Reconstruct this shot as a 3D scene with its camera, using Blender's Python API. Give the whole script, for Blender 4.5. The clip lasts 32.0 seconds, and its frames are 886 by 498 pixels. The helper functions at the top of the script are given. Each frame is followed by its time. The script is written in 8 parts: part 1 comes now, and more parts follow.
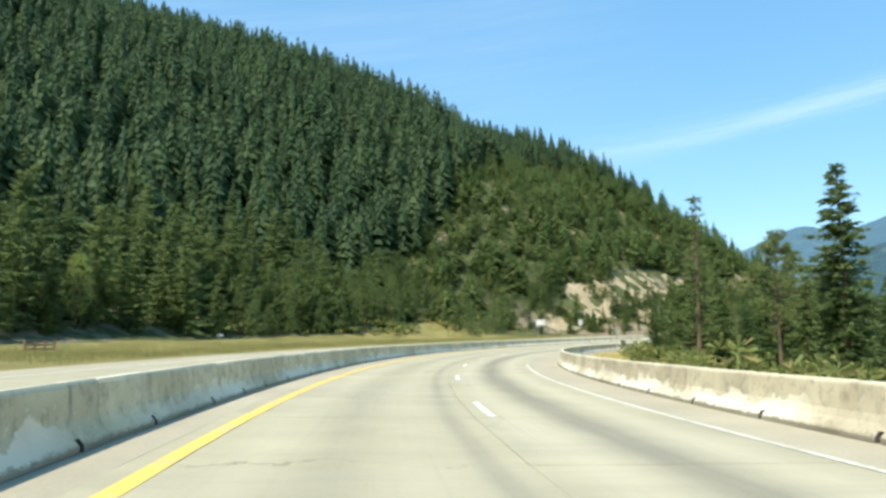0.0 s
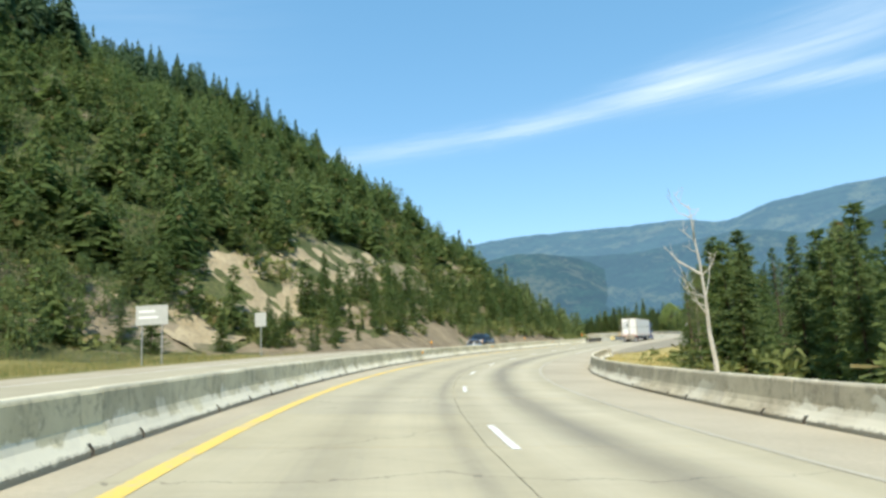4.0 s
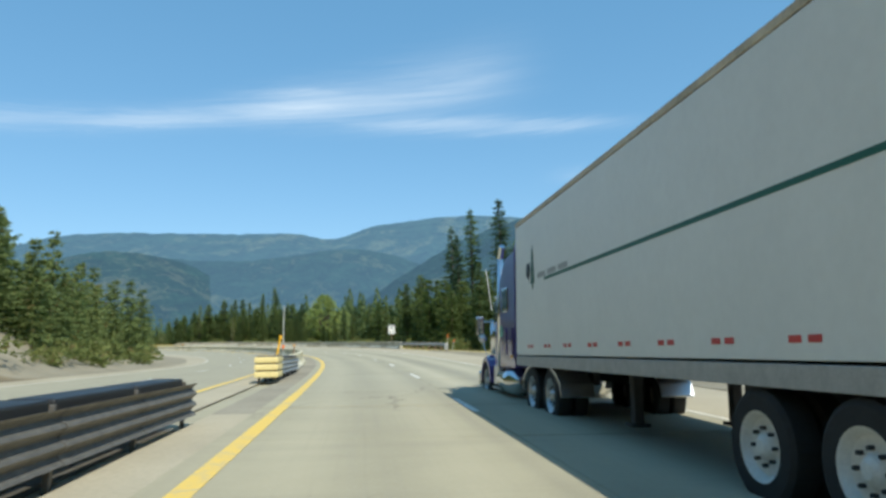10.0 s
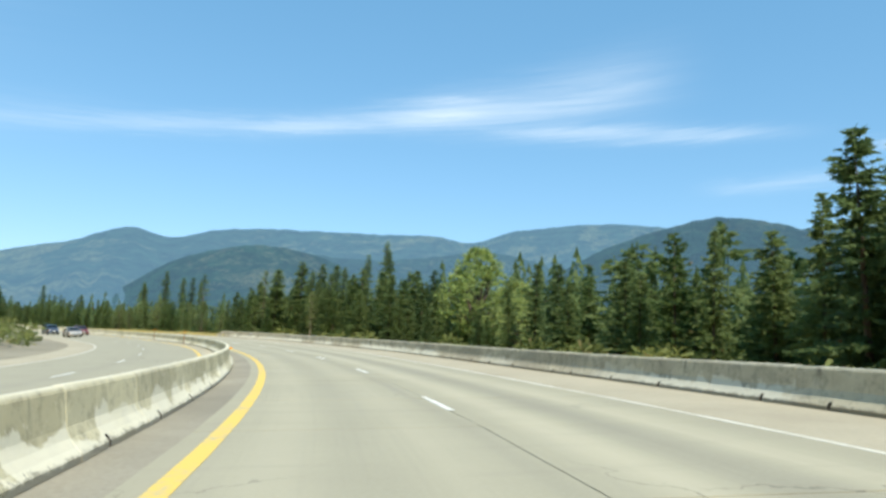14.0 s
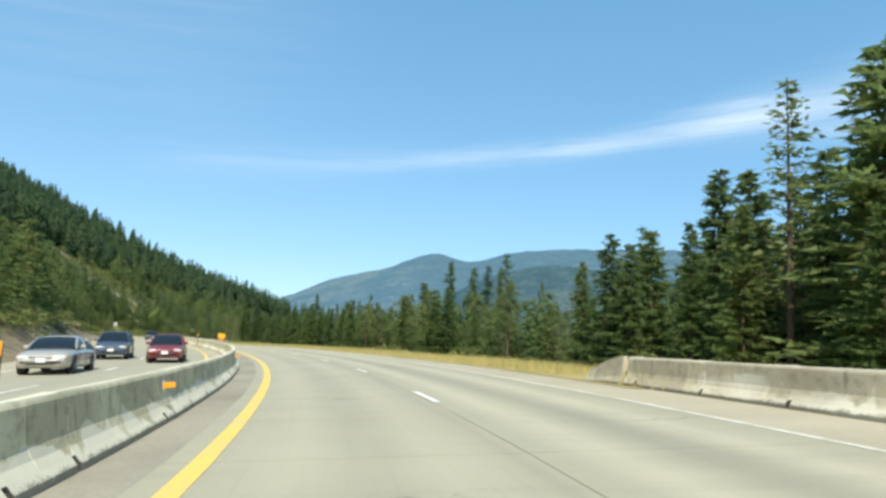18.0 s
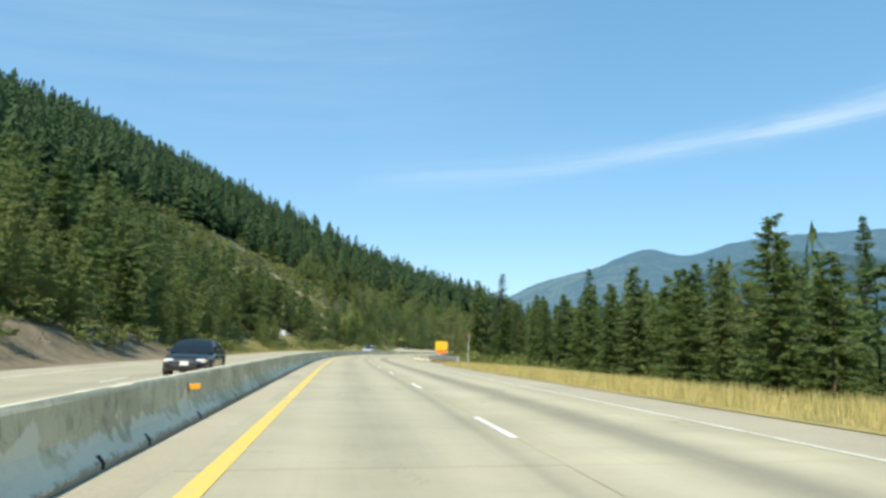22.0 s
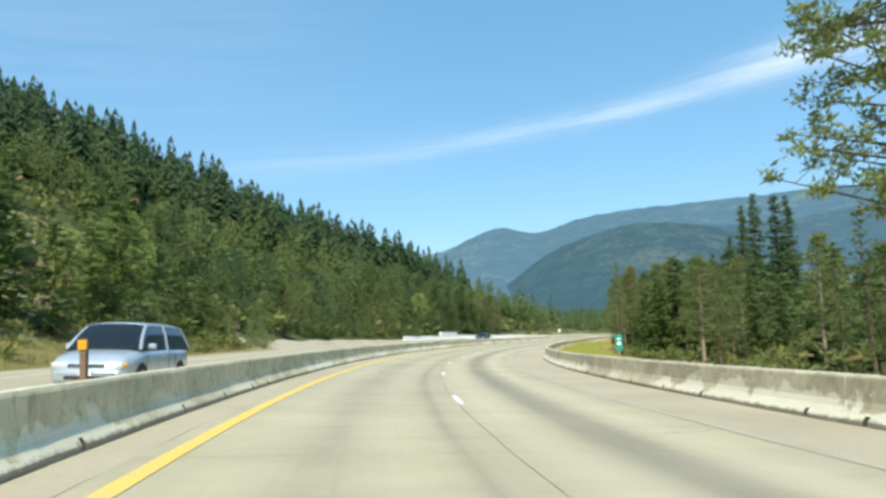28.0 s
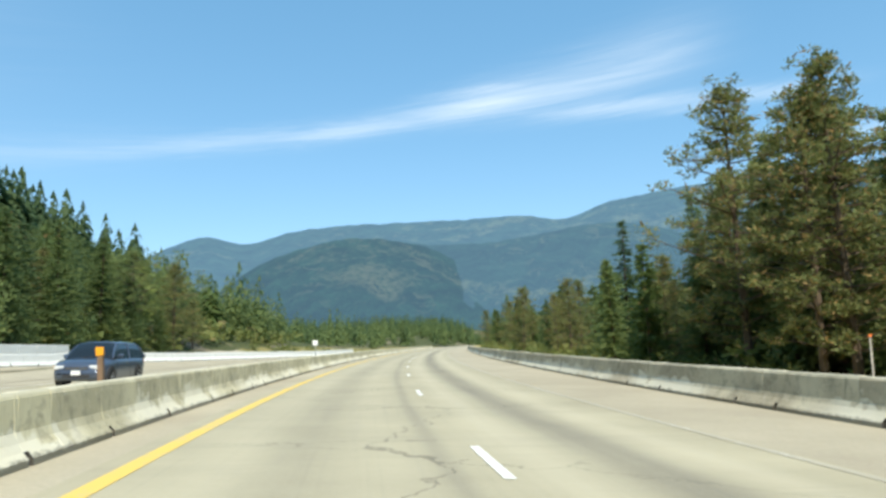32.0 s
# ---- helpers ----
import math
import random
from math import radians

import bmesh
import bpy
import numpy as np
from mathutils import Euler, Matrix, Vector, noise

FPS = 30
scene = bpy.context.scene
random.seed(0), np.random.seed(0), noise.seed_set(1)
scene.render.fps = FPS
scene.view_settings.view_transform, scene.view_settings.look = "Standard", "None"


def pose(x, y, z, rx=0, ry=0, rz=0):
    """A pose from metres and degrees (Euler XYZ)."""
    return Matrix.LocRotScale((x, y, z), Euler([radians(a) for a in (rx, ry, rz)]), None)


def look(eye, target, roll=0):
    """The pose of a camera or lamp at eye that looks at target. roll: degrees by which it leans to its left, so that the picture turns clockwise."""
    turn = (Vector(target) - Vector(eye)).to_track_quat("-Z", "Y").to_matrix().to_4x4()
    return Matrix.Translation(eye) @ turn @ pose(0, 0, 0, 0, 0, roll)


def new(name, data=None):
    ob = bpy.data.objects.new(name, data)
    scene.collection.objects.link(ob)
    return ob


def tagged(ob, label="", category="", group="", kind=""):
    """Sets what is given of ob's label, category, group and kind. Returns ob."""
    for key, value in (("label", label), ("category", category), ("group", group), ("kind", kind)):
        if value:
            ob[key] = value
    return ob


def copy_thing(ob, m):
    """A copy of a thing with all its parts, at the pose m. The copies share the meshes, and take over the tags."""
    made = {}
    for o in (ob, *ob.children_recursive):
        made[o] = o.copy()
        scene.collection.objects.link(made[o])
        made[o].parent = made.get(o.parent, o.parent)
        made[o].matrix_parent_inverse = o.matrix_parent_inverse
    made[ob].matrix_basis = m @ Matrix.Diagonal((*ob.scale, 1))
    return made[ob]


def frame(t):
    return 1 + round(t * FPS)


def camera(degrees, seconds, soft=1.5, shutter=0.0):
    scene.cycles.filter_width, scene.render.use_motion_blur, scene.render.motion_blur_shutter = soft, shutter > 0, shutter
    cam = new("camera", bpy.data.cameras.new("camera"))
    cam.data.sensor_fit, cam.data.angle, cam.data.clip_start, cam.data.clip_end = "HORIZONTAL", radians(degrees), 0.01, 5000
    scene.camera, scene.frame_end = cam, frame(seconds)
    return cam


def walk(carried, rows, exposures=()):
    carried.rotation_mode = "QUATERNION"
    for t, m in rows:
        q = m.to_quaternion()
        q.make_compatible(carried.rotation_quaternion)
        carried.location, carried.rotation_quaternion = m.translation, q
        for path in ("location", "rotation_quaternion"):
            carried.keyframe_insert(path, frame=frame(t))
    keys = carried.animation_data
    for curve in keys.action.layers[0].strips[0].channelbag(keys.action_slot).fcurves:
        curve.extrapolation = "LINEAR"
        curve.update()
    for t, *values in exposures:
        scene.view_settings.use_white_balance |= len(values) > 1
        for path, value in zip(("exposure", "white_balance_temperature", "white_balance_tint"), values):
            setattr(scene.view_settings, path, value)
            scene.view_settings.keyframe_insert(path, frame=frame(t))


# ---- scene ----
cam = camera(64.8, 32.0, soft=3.0)
# t, x, y, z, yaw, pitch, roll of the dashboard camera
ROWS = [
    (0.0, 0.00, 0.00, 0.00, -2.45, 7.39, 0.41),
    (0.5, -0.68, 11.33, -0.01, -5.86, 7.53, 1.04),
    (1.0, -0.61, 22.62, -0.01, -9.96, 7.70, 1.16),
    (1.5, 0.26, 33.82, -0.01, -14.04, 7.77, 1.53),
    (2.0, 1.90, 44.86, 0.01, -18.03, 7.82, 1.70),
    (2.5, 4.31, 55.71, 0.04, -22.14, 8.07, 1.64),
    (3.0, 7.45, 66.30, 0.08, -25.98, 8.05, 2.10),
    (3.5, 11.22, 76.62, 0.13, -29.37, 8.27, 2.41),
    (5.5, 32.93, 114.27, 0.42, -45.70, 7.65, 3.31),
    (6.0, 39.93, 122.60, 0.53, -49.63, 7.57, 3.88),
    (6.5, 47.48, 130.43, 0.65, -53.33, 7.45, 4.21),
    (7.0, 55.46, 137.81, 0.78, -56.25, 7.66, 4.69),
    (7.5, 63.75, 144.83, 0.92, -58.41, 8.04, 4.10),
    (8.0, 72.27, 151.57, 1.07, -60.08, 8.03, 3.45),
    (8.5, 81.00, 158.04, 1.23, -61.90, 8.09, 2.89),
    (9.0, 89.90, 164.26, 1.39, -63.34, 8.13, 2.40),
    (9.5, 98.94, 170.30, 1.54, -64.34, 8.04, 2.01),
    (10.0, 108.07, 176.21, 1.69, -64.95, 8.17, 1.40),
    (10.5, 117.24, 182.05, 1.83, -65.20, 8.10, 1.20),
    (11.0, 126.43, 187.87, 1.98, -65.22, 8.12, 0.70),
    (11.5, 135.58, 193.76, 2.12, -64.44, 8.20, 0.01),
    (12.0, 144.62, 199.82, 2.25, -63.00, 8.30, -0.47),
    (12.5, 153.50, 206.18, 2.40, -60.86, 8.41, -1.04),
    (13.0, 162.19, 212.88, 2.55, -59.04, 8.56, -1.84),
    (13.5, 170.69, 219.93, 2.71, -56.79, 8.73, -2.49),
    (15.5, 201.44, 252.33, 3.47, -45.39, 8.51, -2.55),
    (16.0, 208.16, 261.46, 3.69, -42.40, 8.80, -3.09),
    (16.5, 214.43, 270.97, 3.91, -39.56, 8.87, -3.34),
    (17.0, 220.25, 280.81, 4.12, -36.81, 9.14, -3.28),
    (17.5, 225.59, 290.97, 4.33, -33.74, 9.17, -3.53),
    (18.0, 230.38, 301.46, 4.53, -30.50, 9.06, -3.84),
    (18.5, 234.59, 312.23, 4.73, -27.39, 9.15, -4.47),
    (19.0, 238.28, 323.25, 4.92, -24.72, 9.26, -4.74),
    (19.5, 241.45, 334.48, 5.11, -22.02, 9.01, -4.26),
    (20.0, 244.09, 345.89, 5.28, -19.17, 8.81, -3.69),
    (20.5, 246.19, 357.43, 5.45, -16.56, 8.64, -3.24),
    (21.0, 247.83, 369.04, 5.60, -14.67, 8.51, -3.19),
    (21.5, 249.21, 380.68, 5.72, -14.02, 8.57, -2.92),
    (22.0, 250.48, 392.32, 5.83, -13.52, 8.54, -2.21),
    (22.5, 251.65, 403.98, 5.92, -13.10, 8.27, -1.76),
    (23.0, 252.78, 415.63, 5.99, -13.09, 7.97, -1.08),
    (23.5, 253.92, 427.27, 6.04, -13.25, 7.95, -0.60),
    (24.0, 255.10, 438.90, 6.07, -13.48, 7.93, -0.86),
    (24.5, 256.32, 450.53, 6.09, -13.63, 7.78, -0.71),
    (26.5, 262.88, 496.81, 6.18, -17.64, 7.60, 0.26),
    (27.0, 265.16, 508.27, 6.20, -20.04, 7.61, 0.96),
    (27.5, 267.94, 519.61, 6.23, -22.60, 7.72, 1.43),
    (28.0, 271.24, 530.82, 6.26, -25.40, 7.51, 1.79),
    (28.5, 275.12, 541.86, 6.29, -28.46, 7.66, 2.19),
    (29.0, 279.62, 552.70, 6.33, -31.76, 7.73, 2.31),
    (29.5, 284.74, 563.30, 6.38, -34.87, 7.80, 2.47),
    (30.0, 290.42, 573.65, 6.43, -37.81, 7.71, 3.10),
    (30.5, 296.68, 583.71, 6.49, -41.14, 7.78, 3.20),
    (31.0, 303.52, 593.43, 6.56, -44.22, 7.86, 3.27),
    (31.5, 310.86, 602.82, 6.64, -46.97, 7.92, 2.67),
    (32.0, 318.62, 611.92, 6.73, -49.05, 7.99, 2.40),
]
walk(cam, [(t, pose(x, y, z, 90 + pitch, roll, yaw)) for t, x, y, z, yaw, pitch, roll in ROWS],
     exposures=((0.0, 0.69, 6450, 8), (1.0, 0.65, 6450, 8), (6.0, 0.47, 6550, 9), (8.0, 0.36, 6450, 8), (9.0, 0.24, 6350, 7), (10.0, 0.18, 6300, 7), (11.0, 0.33, 6300, 6), (12.0, 0.40, 6300, 6),
                (13.0, 0.42, 6400, 7), (17.0, 0.44, 6580, 8), (20.0, 0.41, 6600, 7), (24.0, 0.46, 6600, 8), (28.0, 0.46, 6560, 7), (30.0, 0.48, 6580, 7.5), (32.0, 0.45, 6600, 8)))

# ---- light: high summer sun from the south-south-west, thin cirrus ----
SUN_AZ, SUN_EL = 213.0, 50.0
world = bpy.data.worlds.new("sky")
scene.world = world
world.use_nodes = True


def sky_nodes():
    nt = world.node_tree
    nt.nodes.clear()
    n, l = nt.nodes.new, nt.links.new
    out, bg = n("ShaderNodeOutputWorld"), n("ShaderNodeBackground")
    sky = n("ShaderNodeTexSky")
    sky.sky_type, sky.sun_disc = "NISHITA", False
    sky.sun_elevation, sky.sun_rotation = radians(SUN_EL), radians(SUN_AZ)
    sky.altitude, sky.air_density, sky.dust_density, sky.ozone_density = 1400, 1.05, 0.15, 1.7
    bg.inputs["Strength"].default_value = 0.15
    co, sep = n("ShaderNodeTexCoord"), n("ShaderNodeSeparateXYZ")
    l(co.outputs["Generated"], sep.inputs[0])

    def m(op, a, b=0.0, c=None):
        k = n("ShaderNodeMath")
        k.operation = op
        for i, v in enumerate((a, b) if c is None else (a, b, c)):
            if isinstance(v, (int, float)):
                k.inputs[i].default_value = v
            else:
                l(v, k.inputs[i])
        return k.outputs[0]

    az = m("MULTIPLY", m("ARCTAN2", sep.outputs[0], sep.outputs[1]), 57.2958)
    el = m("MULTIPLY", m("ARCSINE", sep.outputs[2]), 57.2958)
    comb = n("ShaderNodeCombineXYZ")
    l(m("MULTIPLY", az, 0.035), comb.inputs[0])
    l(m("MULTIPLY_ADD", az, -0.05, m("MULTIPLY", el, 0.55)), comb.inputs[1])
    tex = n("ShaderNodeTexNoise")
    l(comb.outputs[0], tex.inputs["Vector"])
    tex.inputs["Scale"].default_value, tex.inputs["Detail"].default_value = 1.6, 6.0
    tex.inputs["Roughness"].default_value, tex.inputs["Distortion"].default_value = 0.62, 0.5
    wisp = m("MULTIPLY_ADD", tex.outputs["Fac"], 1.7, -0.30)
    fluff = n("ShaderNodeTexNoise")
    l(comb.outputs[0], fluff.inputs["Vector"])
    fluff.inputs["Scale"].default_value, fluff.inputs["Detail"].default_value = 5.0, 7.0
    fluff.inputs["Roughness"].default_value, fluff.inputs["Distortion"].default_value = 0.68, 1.2
    ragged = m("MULTIPLY_ADD", fluff.outputs["Fac"], 1.5, -0.75)
    total = None
    # streaks of cirrus: azimuth, elevation, half length, rise per degree, half thickness, weight, thickening per degree
    for a0, e0, la, rise, th, wgt, grow in CIRRUS:
        da = m("SUBTRACT", az, a0)
        line = m("MULTIPLY_ADD", da, rise, e0)
        thick = m("MAXIMUM", m("MULTIPLY_ADD", da, grow, th), 0.25)
        de = m("DIVIDE", m("SUBTRACT", el, m("ADD", line, ragged)), thick)
        ga = m("DIVIDE", da, la)
        g = m("EXPONENT", m("MULTIPLY", m("ADD", m("MULTIPLY", de, de), m("POWER", m("ABSOLUTE", ga), 4.0)), -1.0))
        g = m("MULTIPLY", g, wgt)
        total = g if total is None else m("ADD", total, g)
    k = n("ShaderNodeMath")
    k.operation, k.use_clamp = "MULTIPLY", True
    l(total, k.inputs[0])
    l(wisp, k.inputs[1])
    mix = n("ShaderNodeMix")
    mix.data_type = "RGBA"
    l(k.outputs[0], mix.inputs[0])
    hsv = n("ShaderNodeHueSaturation")
    hsv.inputs["Saturation"].default_value, hsv.inputs["Hue"].default_value = 1.07, 0.487
    l(sky.outputs[0], hsv.inputs["Color"])
    milky = n("ShaderNodeMix")
    milky.data_type = "RGBA"
    milky.inputs[0].default_value = 0.5
    l(hsv.outputs[0], milky.inputs[6])
    milky.inputs[7].default_value = (0.92, 2.52, 4.34, 1)
    # pale summer haze towards the horizon
    haze = n("ShaderNodeMix")
    haze.data_type = "RGBA"
    l(m("MULTIPLY", m("EXPONENT", m("MULTIPLY", m("MAXIMUM", el, 0.0), -0.125)), 0.42), haze.inputs[0])
    l(milky.outputs[2], haze.inputs[6])
    haze.inputs[7].default_value = (3.3, 4.3, 5.2, 1)
    l(haze.outputs[2], mix.inputs[6])
    mix.inputs[7].default_value = (4.6, 5.3, 6.0, 1)
    l(mix.outputs[2], bg.inputs["Color"])
    l(bg.outputs[0], out.inputs["Surface"])


CIRRUS = (
    (60, 20.6, 11, 0.13, 1.75, 0.66, 0.06), (47, 18.8, 9, 0.16, 0.9, 0.46, 0.05), (69, 18.0, 11, -0.035, 0.62, 0.55, -0.01), (34, 16.9, 12, 0.125, 0.75, 0.42, 0.01),
    (16, 14.8, 10, 0.13, 1.3, 0.2, 0.0), (-8, 25.0, 26, 0.0, 9.0, 0.13, 0.0), (91, 15.4, 5, -0.14, 0.5, 0.6, 0.01), (80, 13.8, 5, 0.03, 0.6, 0.32, 0.0),
)
sky_nodes()
sun = new("sun", bpy.data.lights.new("sun", "SUN"))
sun.data.energy, sun.data.angle, sun.data.color = 4.2, radians(0.53), (1.0, 0.935, 0.80)
_a, _e = radians(SUN_AZ), radians(SUN_EL)
SUN_DIR = Vector((math.sin(_a) * math.cos(_e), math.cos(_a) * math.cos(_e), math.sin(_e)))
sun.matrix_world = look(SUN_DIR * 300, (0, 0, 0))


# ---- materials ----
class Nodes:
    """Short-hand for building one node material."""

    def __init__(self, name, rough=0.8, metal=0.0, spec=0.5):
        self.mat = bpy.data.materials.new(name)
        self.mat.use_nodes = True
        self.nt = self.mat.node_tree
        self.b = self.nt.nodes["Principled BSDF"]
        self.b.inputs["Roughness"].default_value = rough
        self.b.inputs["Metallic"].default_value = metal
        self.b.inputs["Specular IOR Level"].default_value = spec

    def n(self, kind):
        return self.nt.nodes.new(kind)

    def l(self, a, b):
        self.nt.links.new(a, b)

    def put(self, sock, v):
        if isinstance(v, (int, float)):
            sock.default_value = v
        elif isinstance(v, tuple):
            sock.default_value = (*v, 1) if len(v) == 3 and sock.type == "RGBA" else v
        else:
            self.l(v, sock)

    def m(self, op, a, b=0.0, clamp=False):
        k = self.n("ShaderNodeMath")
        k.operation, k.use_clamp = op, clamp
        self.put(k.inputs[0], a)
        self.put(k.inputs[1], b)
        return k.outputs[0]

    def mix(self, f, a, b):
        k = self.n("ShaderNodeMix")
        k.data_type = "RGBA"
        self.put(k.inputs[0], f)
        self.put(k.inputs[6], a)
        self.put(k.inputs[7], b)
        return k.outputs[2]

    def coords(self, which="Object", scale=(1, 1, 1)):
        c, mp = self.n("ShaderNodeTexCoord"), self.n("ShaderNodeMapping")
        mp.inputs["Scale"].default_value = scale
        self.l(c.outputs[which], mp.inputs[0])
        return mp.outputs[0]

    def place(self, scale=(1, 1, 1)):
        g, mp = self.n("ShaderNodeNewGeometry"), self.n("ShaderNodeMapping")
        mp.inputs["Scale"].default_value = scale
        self.l(g.outputs["Position"], mp.inputs[0])
        return mp.outputs[0]

    def noise(self, vec, scale, detail=4.0, rough=0.55, dist=0.0):
        k = self.n("ShaderNodeTexNoise")
        self.l(vec, k.inputs["Vector"])
        for a, v in (("Scale", scale), ("Detail", detail), ("Roughness", rough), ("Distortion", dist)):
            k.inputs[a].default_value = v
        return k.outputs["Fac"]

    def step(self, v, lo, hi):
        k = self.n("ShaderNodeMapRange")
        self.l(v, k.inputs[0])
        k.inputs[1].default_value, k.inputs[2].default_value = lo, hi
        return k.outputs[0]

    def attr(self, name):
        k = self.n("ShaderNodeAttribute")
        k.attribute_name = name
        return k.outputs["Fac"]

    def color(self, v):
        self.put(self.b.inputs["Base Color"], v)
        return self

    def bump(self, h, strength, dist):
        k = self.n("ShaderNodeBump")
        self.l(h, k.inputs["Height"])
        k.inputs["Strength"].default_value, k.inputs["Distance"].default_value = strength, dist
        self.l(k.outputs[0], self.b.inputs["Normal"])
        return self


def plain(name, rgb, rough=0.5, metal=0.0, spec=0.5, vary=0.12, grain=6.0):
    """A paint or metal with slight dirt at two scales."""
    k = Nodes(name, rough, metal, spec)
    p = k.coords("Object")
    f = k.m("ADD", k.m("MULTIPLY", k.noise(p, grain), 0.6), k.m("MULTIPLY", k.noise(p, grain * 7), 0.4))
    k.color(k.mix(k.step(f, 0.3, 0.7), tuple(c * (1 - vary) for c in rgb), tuple(min(1, c * (1 + vary)) for c in rgb)))
    return k.mat


def worn_paint(name, rgb, wear):
    """Road paint rubbed through to concrete in patches."""
    k = Nodes(name, 0.75, 0.0, 0.3)
    p = k.place()
    f = k.m("ADD", k.m("MULTIPLY", k.noise(p, 0.8, 4, 0.6), 0.5), k.m("MULTIPLY", k.noise(p, 9.0, 4, 0.7), 0.5))
    lo = 0.64 - 0.45 * wear
    k.color(k.mix(k.step(f, lo - 0.06, lo + 0.10), rgb, (0.44, 0.40, 0.30)))
    return k.mat


def leaf_material(name, dark, light, dead=(0.16, 0.10, 0.04), dead_part=0.02, glow=0.35):
    k = Nodes(name, 0.65, 0.0, 0.25)
    g = k.n("ShaderNodeNewGeometry")
    oi = k.n("ShaderNodeObjectInfo")
    isl = g.outputs["Random Per Island"]
    tint = k.m("FRACT", k.m("ADD", oi.outputs["Random"], k.attr("tint")))
    f = k.m("ADD", k.m("MULTIPLY", isl, 0.35), k.m("MULTIPLY", tint, 0.65))
    col = k.mix(f, dark, light)
    col = k.mix(k.m("GREATER_THAN", isl, 1 - dead_part), col, dead)
    k.color(col)
    tr = k.n("ShaderNodeBsdfTranslucent")
    k.l(col, tr.inputs["Color"])
    ms = k.n("ShaderNodeMixShader")
    ms.inputs[0].default_value = glow
    out = k.nt.nodes["Material Output"]
    k.l(k.b.outputs[0], ms.inputs[1])
    k.l(tr.outputs[0], ms.inputs[2])
    k.l(ms.outputs[0], out.inputs["Surface"])
    return k.mat


def concrete_road():
    k = Nodes("concrete_pavement", 0.85, 0.0, 0.3)
    uv = k.n("ShaderNodeUVMap")
    uv.uv_map = "lane"
    sx = k.n("ShaderNodeSeparateXYZ")
    k.l(uv.outputs[0], sx.inputs[0])
    u, s = sx.outputs[0], sx.outputs[1]
    mp = k.n("ShaderNodeMapping")
    mp.inputs["Scale"].default_value = (1.0, 0.05, 1)
    k.l(uv.outputs[0], mp.inputs[0])
    along = k.noise(mp.outputs[0], 3.0, 5, 0.6)
    blot = k.noise(uv.outputs[0], 0.30, 6, 0.68)
    grain = k.noise(uv.outputs[0], 18.0, 4, 0.7)
    wob = k.m("MULTIPLY", k.m("SUBTRACT", k.noise(mp.outputs[0], 0.6, 2), 0.5), 0.5)
    col = k.mix(k.step(blot, 0.3, 0.7), (0.365, 0.320, 0.206), (0.505, 0.448, 0.296))
    oi = k.n("ShaderNodeObjectInfo")
    col = k.mix(k.m("MULTIPLY", oi.outputs["Random"], 0.30), col, (0.35, 0.33, 0.265))
    uu = k.m("ADD", u, wob)
    for centre, half, amt in ((5.75, 0.48, 0.52), (1.85, 0.5, 0.18), (3.55, 0.16, 0.30), (4.75, 0.3, 0.06), (-6.3, 0.4, 0.2)):
        d = k.m("DIVIDE", k.m("SUBTRACT", uu, centre), half)
        g = k.m("EXPONENT", k.m("MULTIPLY", k.m("MULTIPLY", d, d), -1.0))
        g = k.m("MULTIPLY", g, k.m("MULTIPLY", k.m("ADD", along, 0.25), amt * 1.3), True)
        col = k.mix(g, col, (0.13, 0.122, 0.105))
    # greyer concrete of another casting along the middle stretch
    cast = k.m("MULTIPLY", k.step(s, 205, 240), k.step(s, 500, 450))
    col = k.mix(k.m("MULTIPLY", cast, 0.62), col, (0.335, 0.315, 0.235))
    # wheel paths polished pale
    for centre, half, amt in ((4.75, 0.42, 0.46), (6.75, 0.45, 0.42), (0.95, 0.45, 0.20), (2.75, 0.45, 0.20)):
        d = k.m("DIVIDE", k.m("SUBTRACT", uu, centre), half)
        g = k.m("EXPONENT", k.m("MULTIPLY", k.m("MULTIPLY", d, d), -1.0))
        g = k.m("MULTIPLY", g, k.m("MULTIPLY", k.m("ADD", along, 0.15), amt), True)
        col = k.mix(g, col, (0.68, 0.615, 0.44))
    col = k.mix(k.m("MULTIPLY", k.step(along, 0.52, 0.75), 0.14), col, (0.27, 0.255, 0.225))
    col = k.mix(k.m("MULTIPLY", k.step(grain, 0.45, 0.75), 0.16), col, (0.54, 0.50, 0.41))
    # drag marks, stained stretches and hairline cracks
    mq = k.n("ShaderNodeMapping")
    mq.inputs["Scale"].default_value = (1.0, 0.012, 1)
    k.l(uv.outputs[0], mq.inputs[0])
    drag = k.noise(mq.outputs[0], 9.0, 5, 0.7)
    col = k.mix(k.m("MULTIPLY", k.step(drag, 0.52, 0.70), 0.12), col, (0.22, 0.205, 0.165))
    mt = k.n("ShaderNodeMapping")
    mt.inputs["Scale"].default_value = (0.12, 1.0, 1)
    k.l(uv.outputs[0], mt.inputs[0])
    cross = k.noise(mt.outputs[0], 0.9, 5, 0.7)
    col = k.mix(k.m("MULTIPLY", k.step(cross, 0.52, 0.66), 0.22), col, (0.27, 0.245, 0.19))
    vo = k.n("ShaderNodeTexVoronoi")
    vo.feature = "DISTANCE_TO_EDGE"
    vo.inputs["Scale"].default_value = 0.16
    wv = k.n("ShaderNodeVectorMath")
    wv.operation = "ADD"
    k.l(uv.outputs[0], wv.inputs[0])
    wc = k.n("ShaderNodeCombineXYZ")
    k.l(k.m("MULTIPLY", k.noise(uv.outputs[0], 0.8, 4, 0.6), 1.6), wc.inputs[0])
    k.l(k.m("MULTIPLY", k.noise(uv.outputs[0], 1.1, 4, 0.6), 1.6), wc.inputs[1])
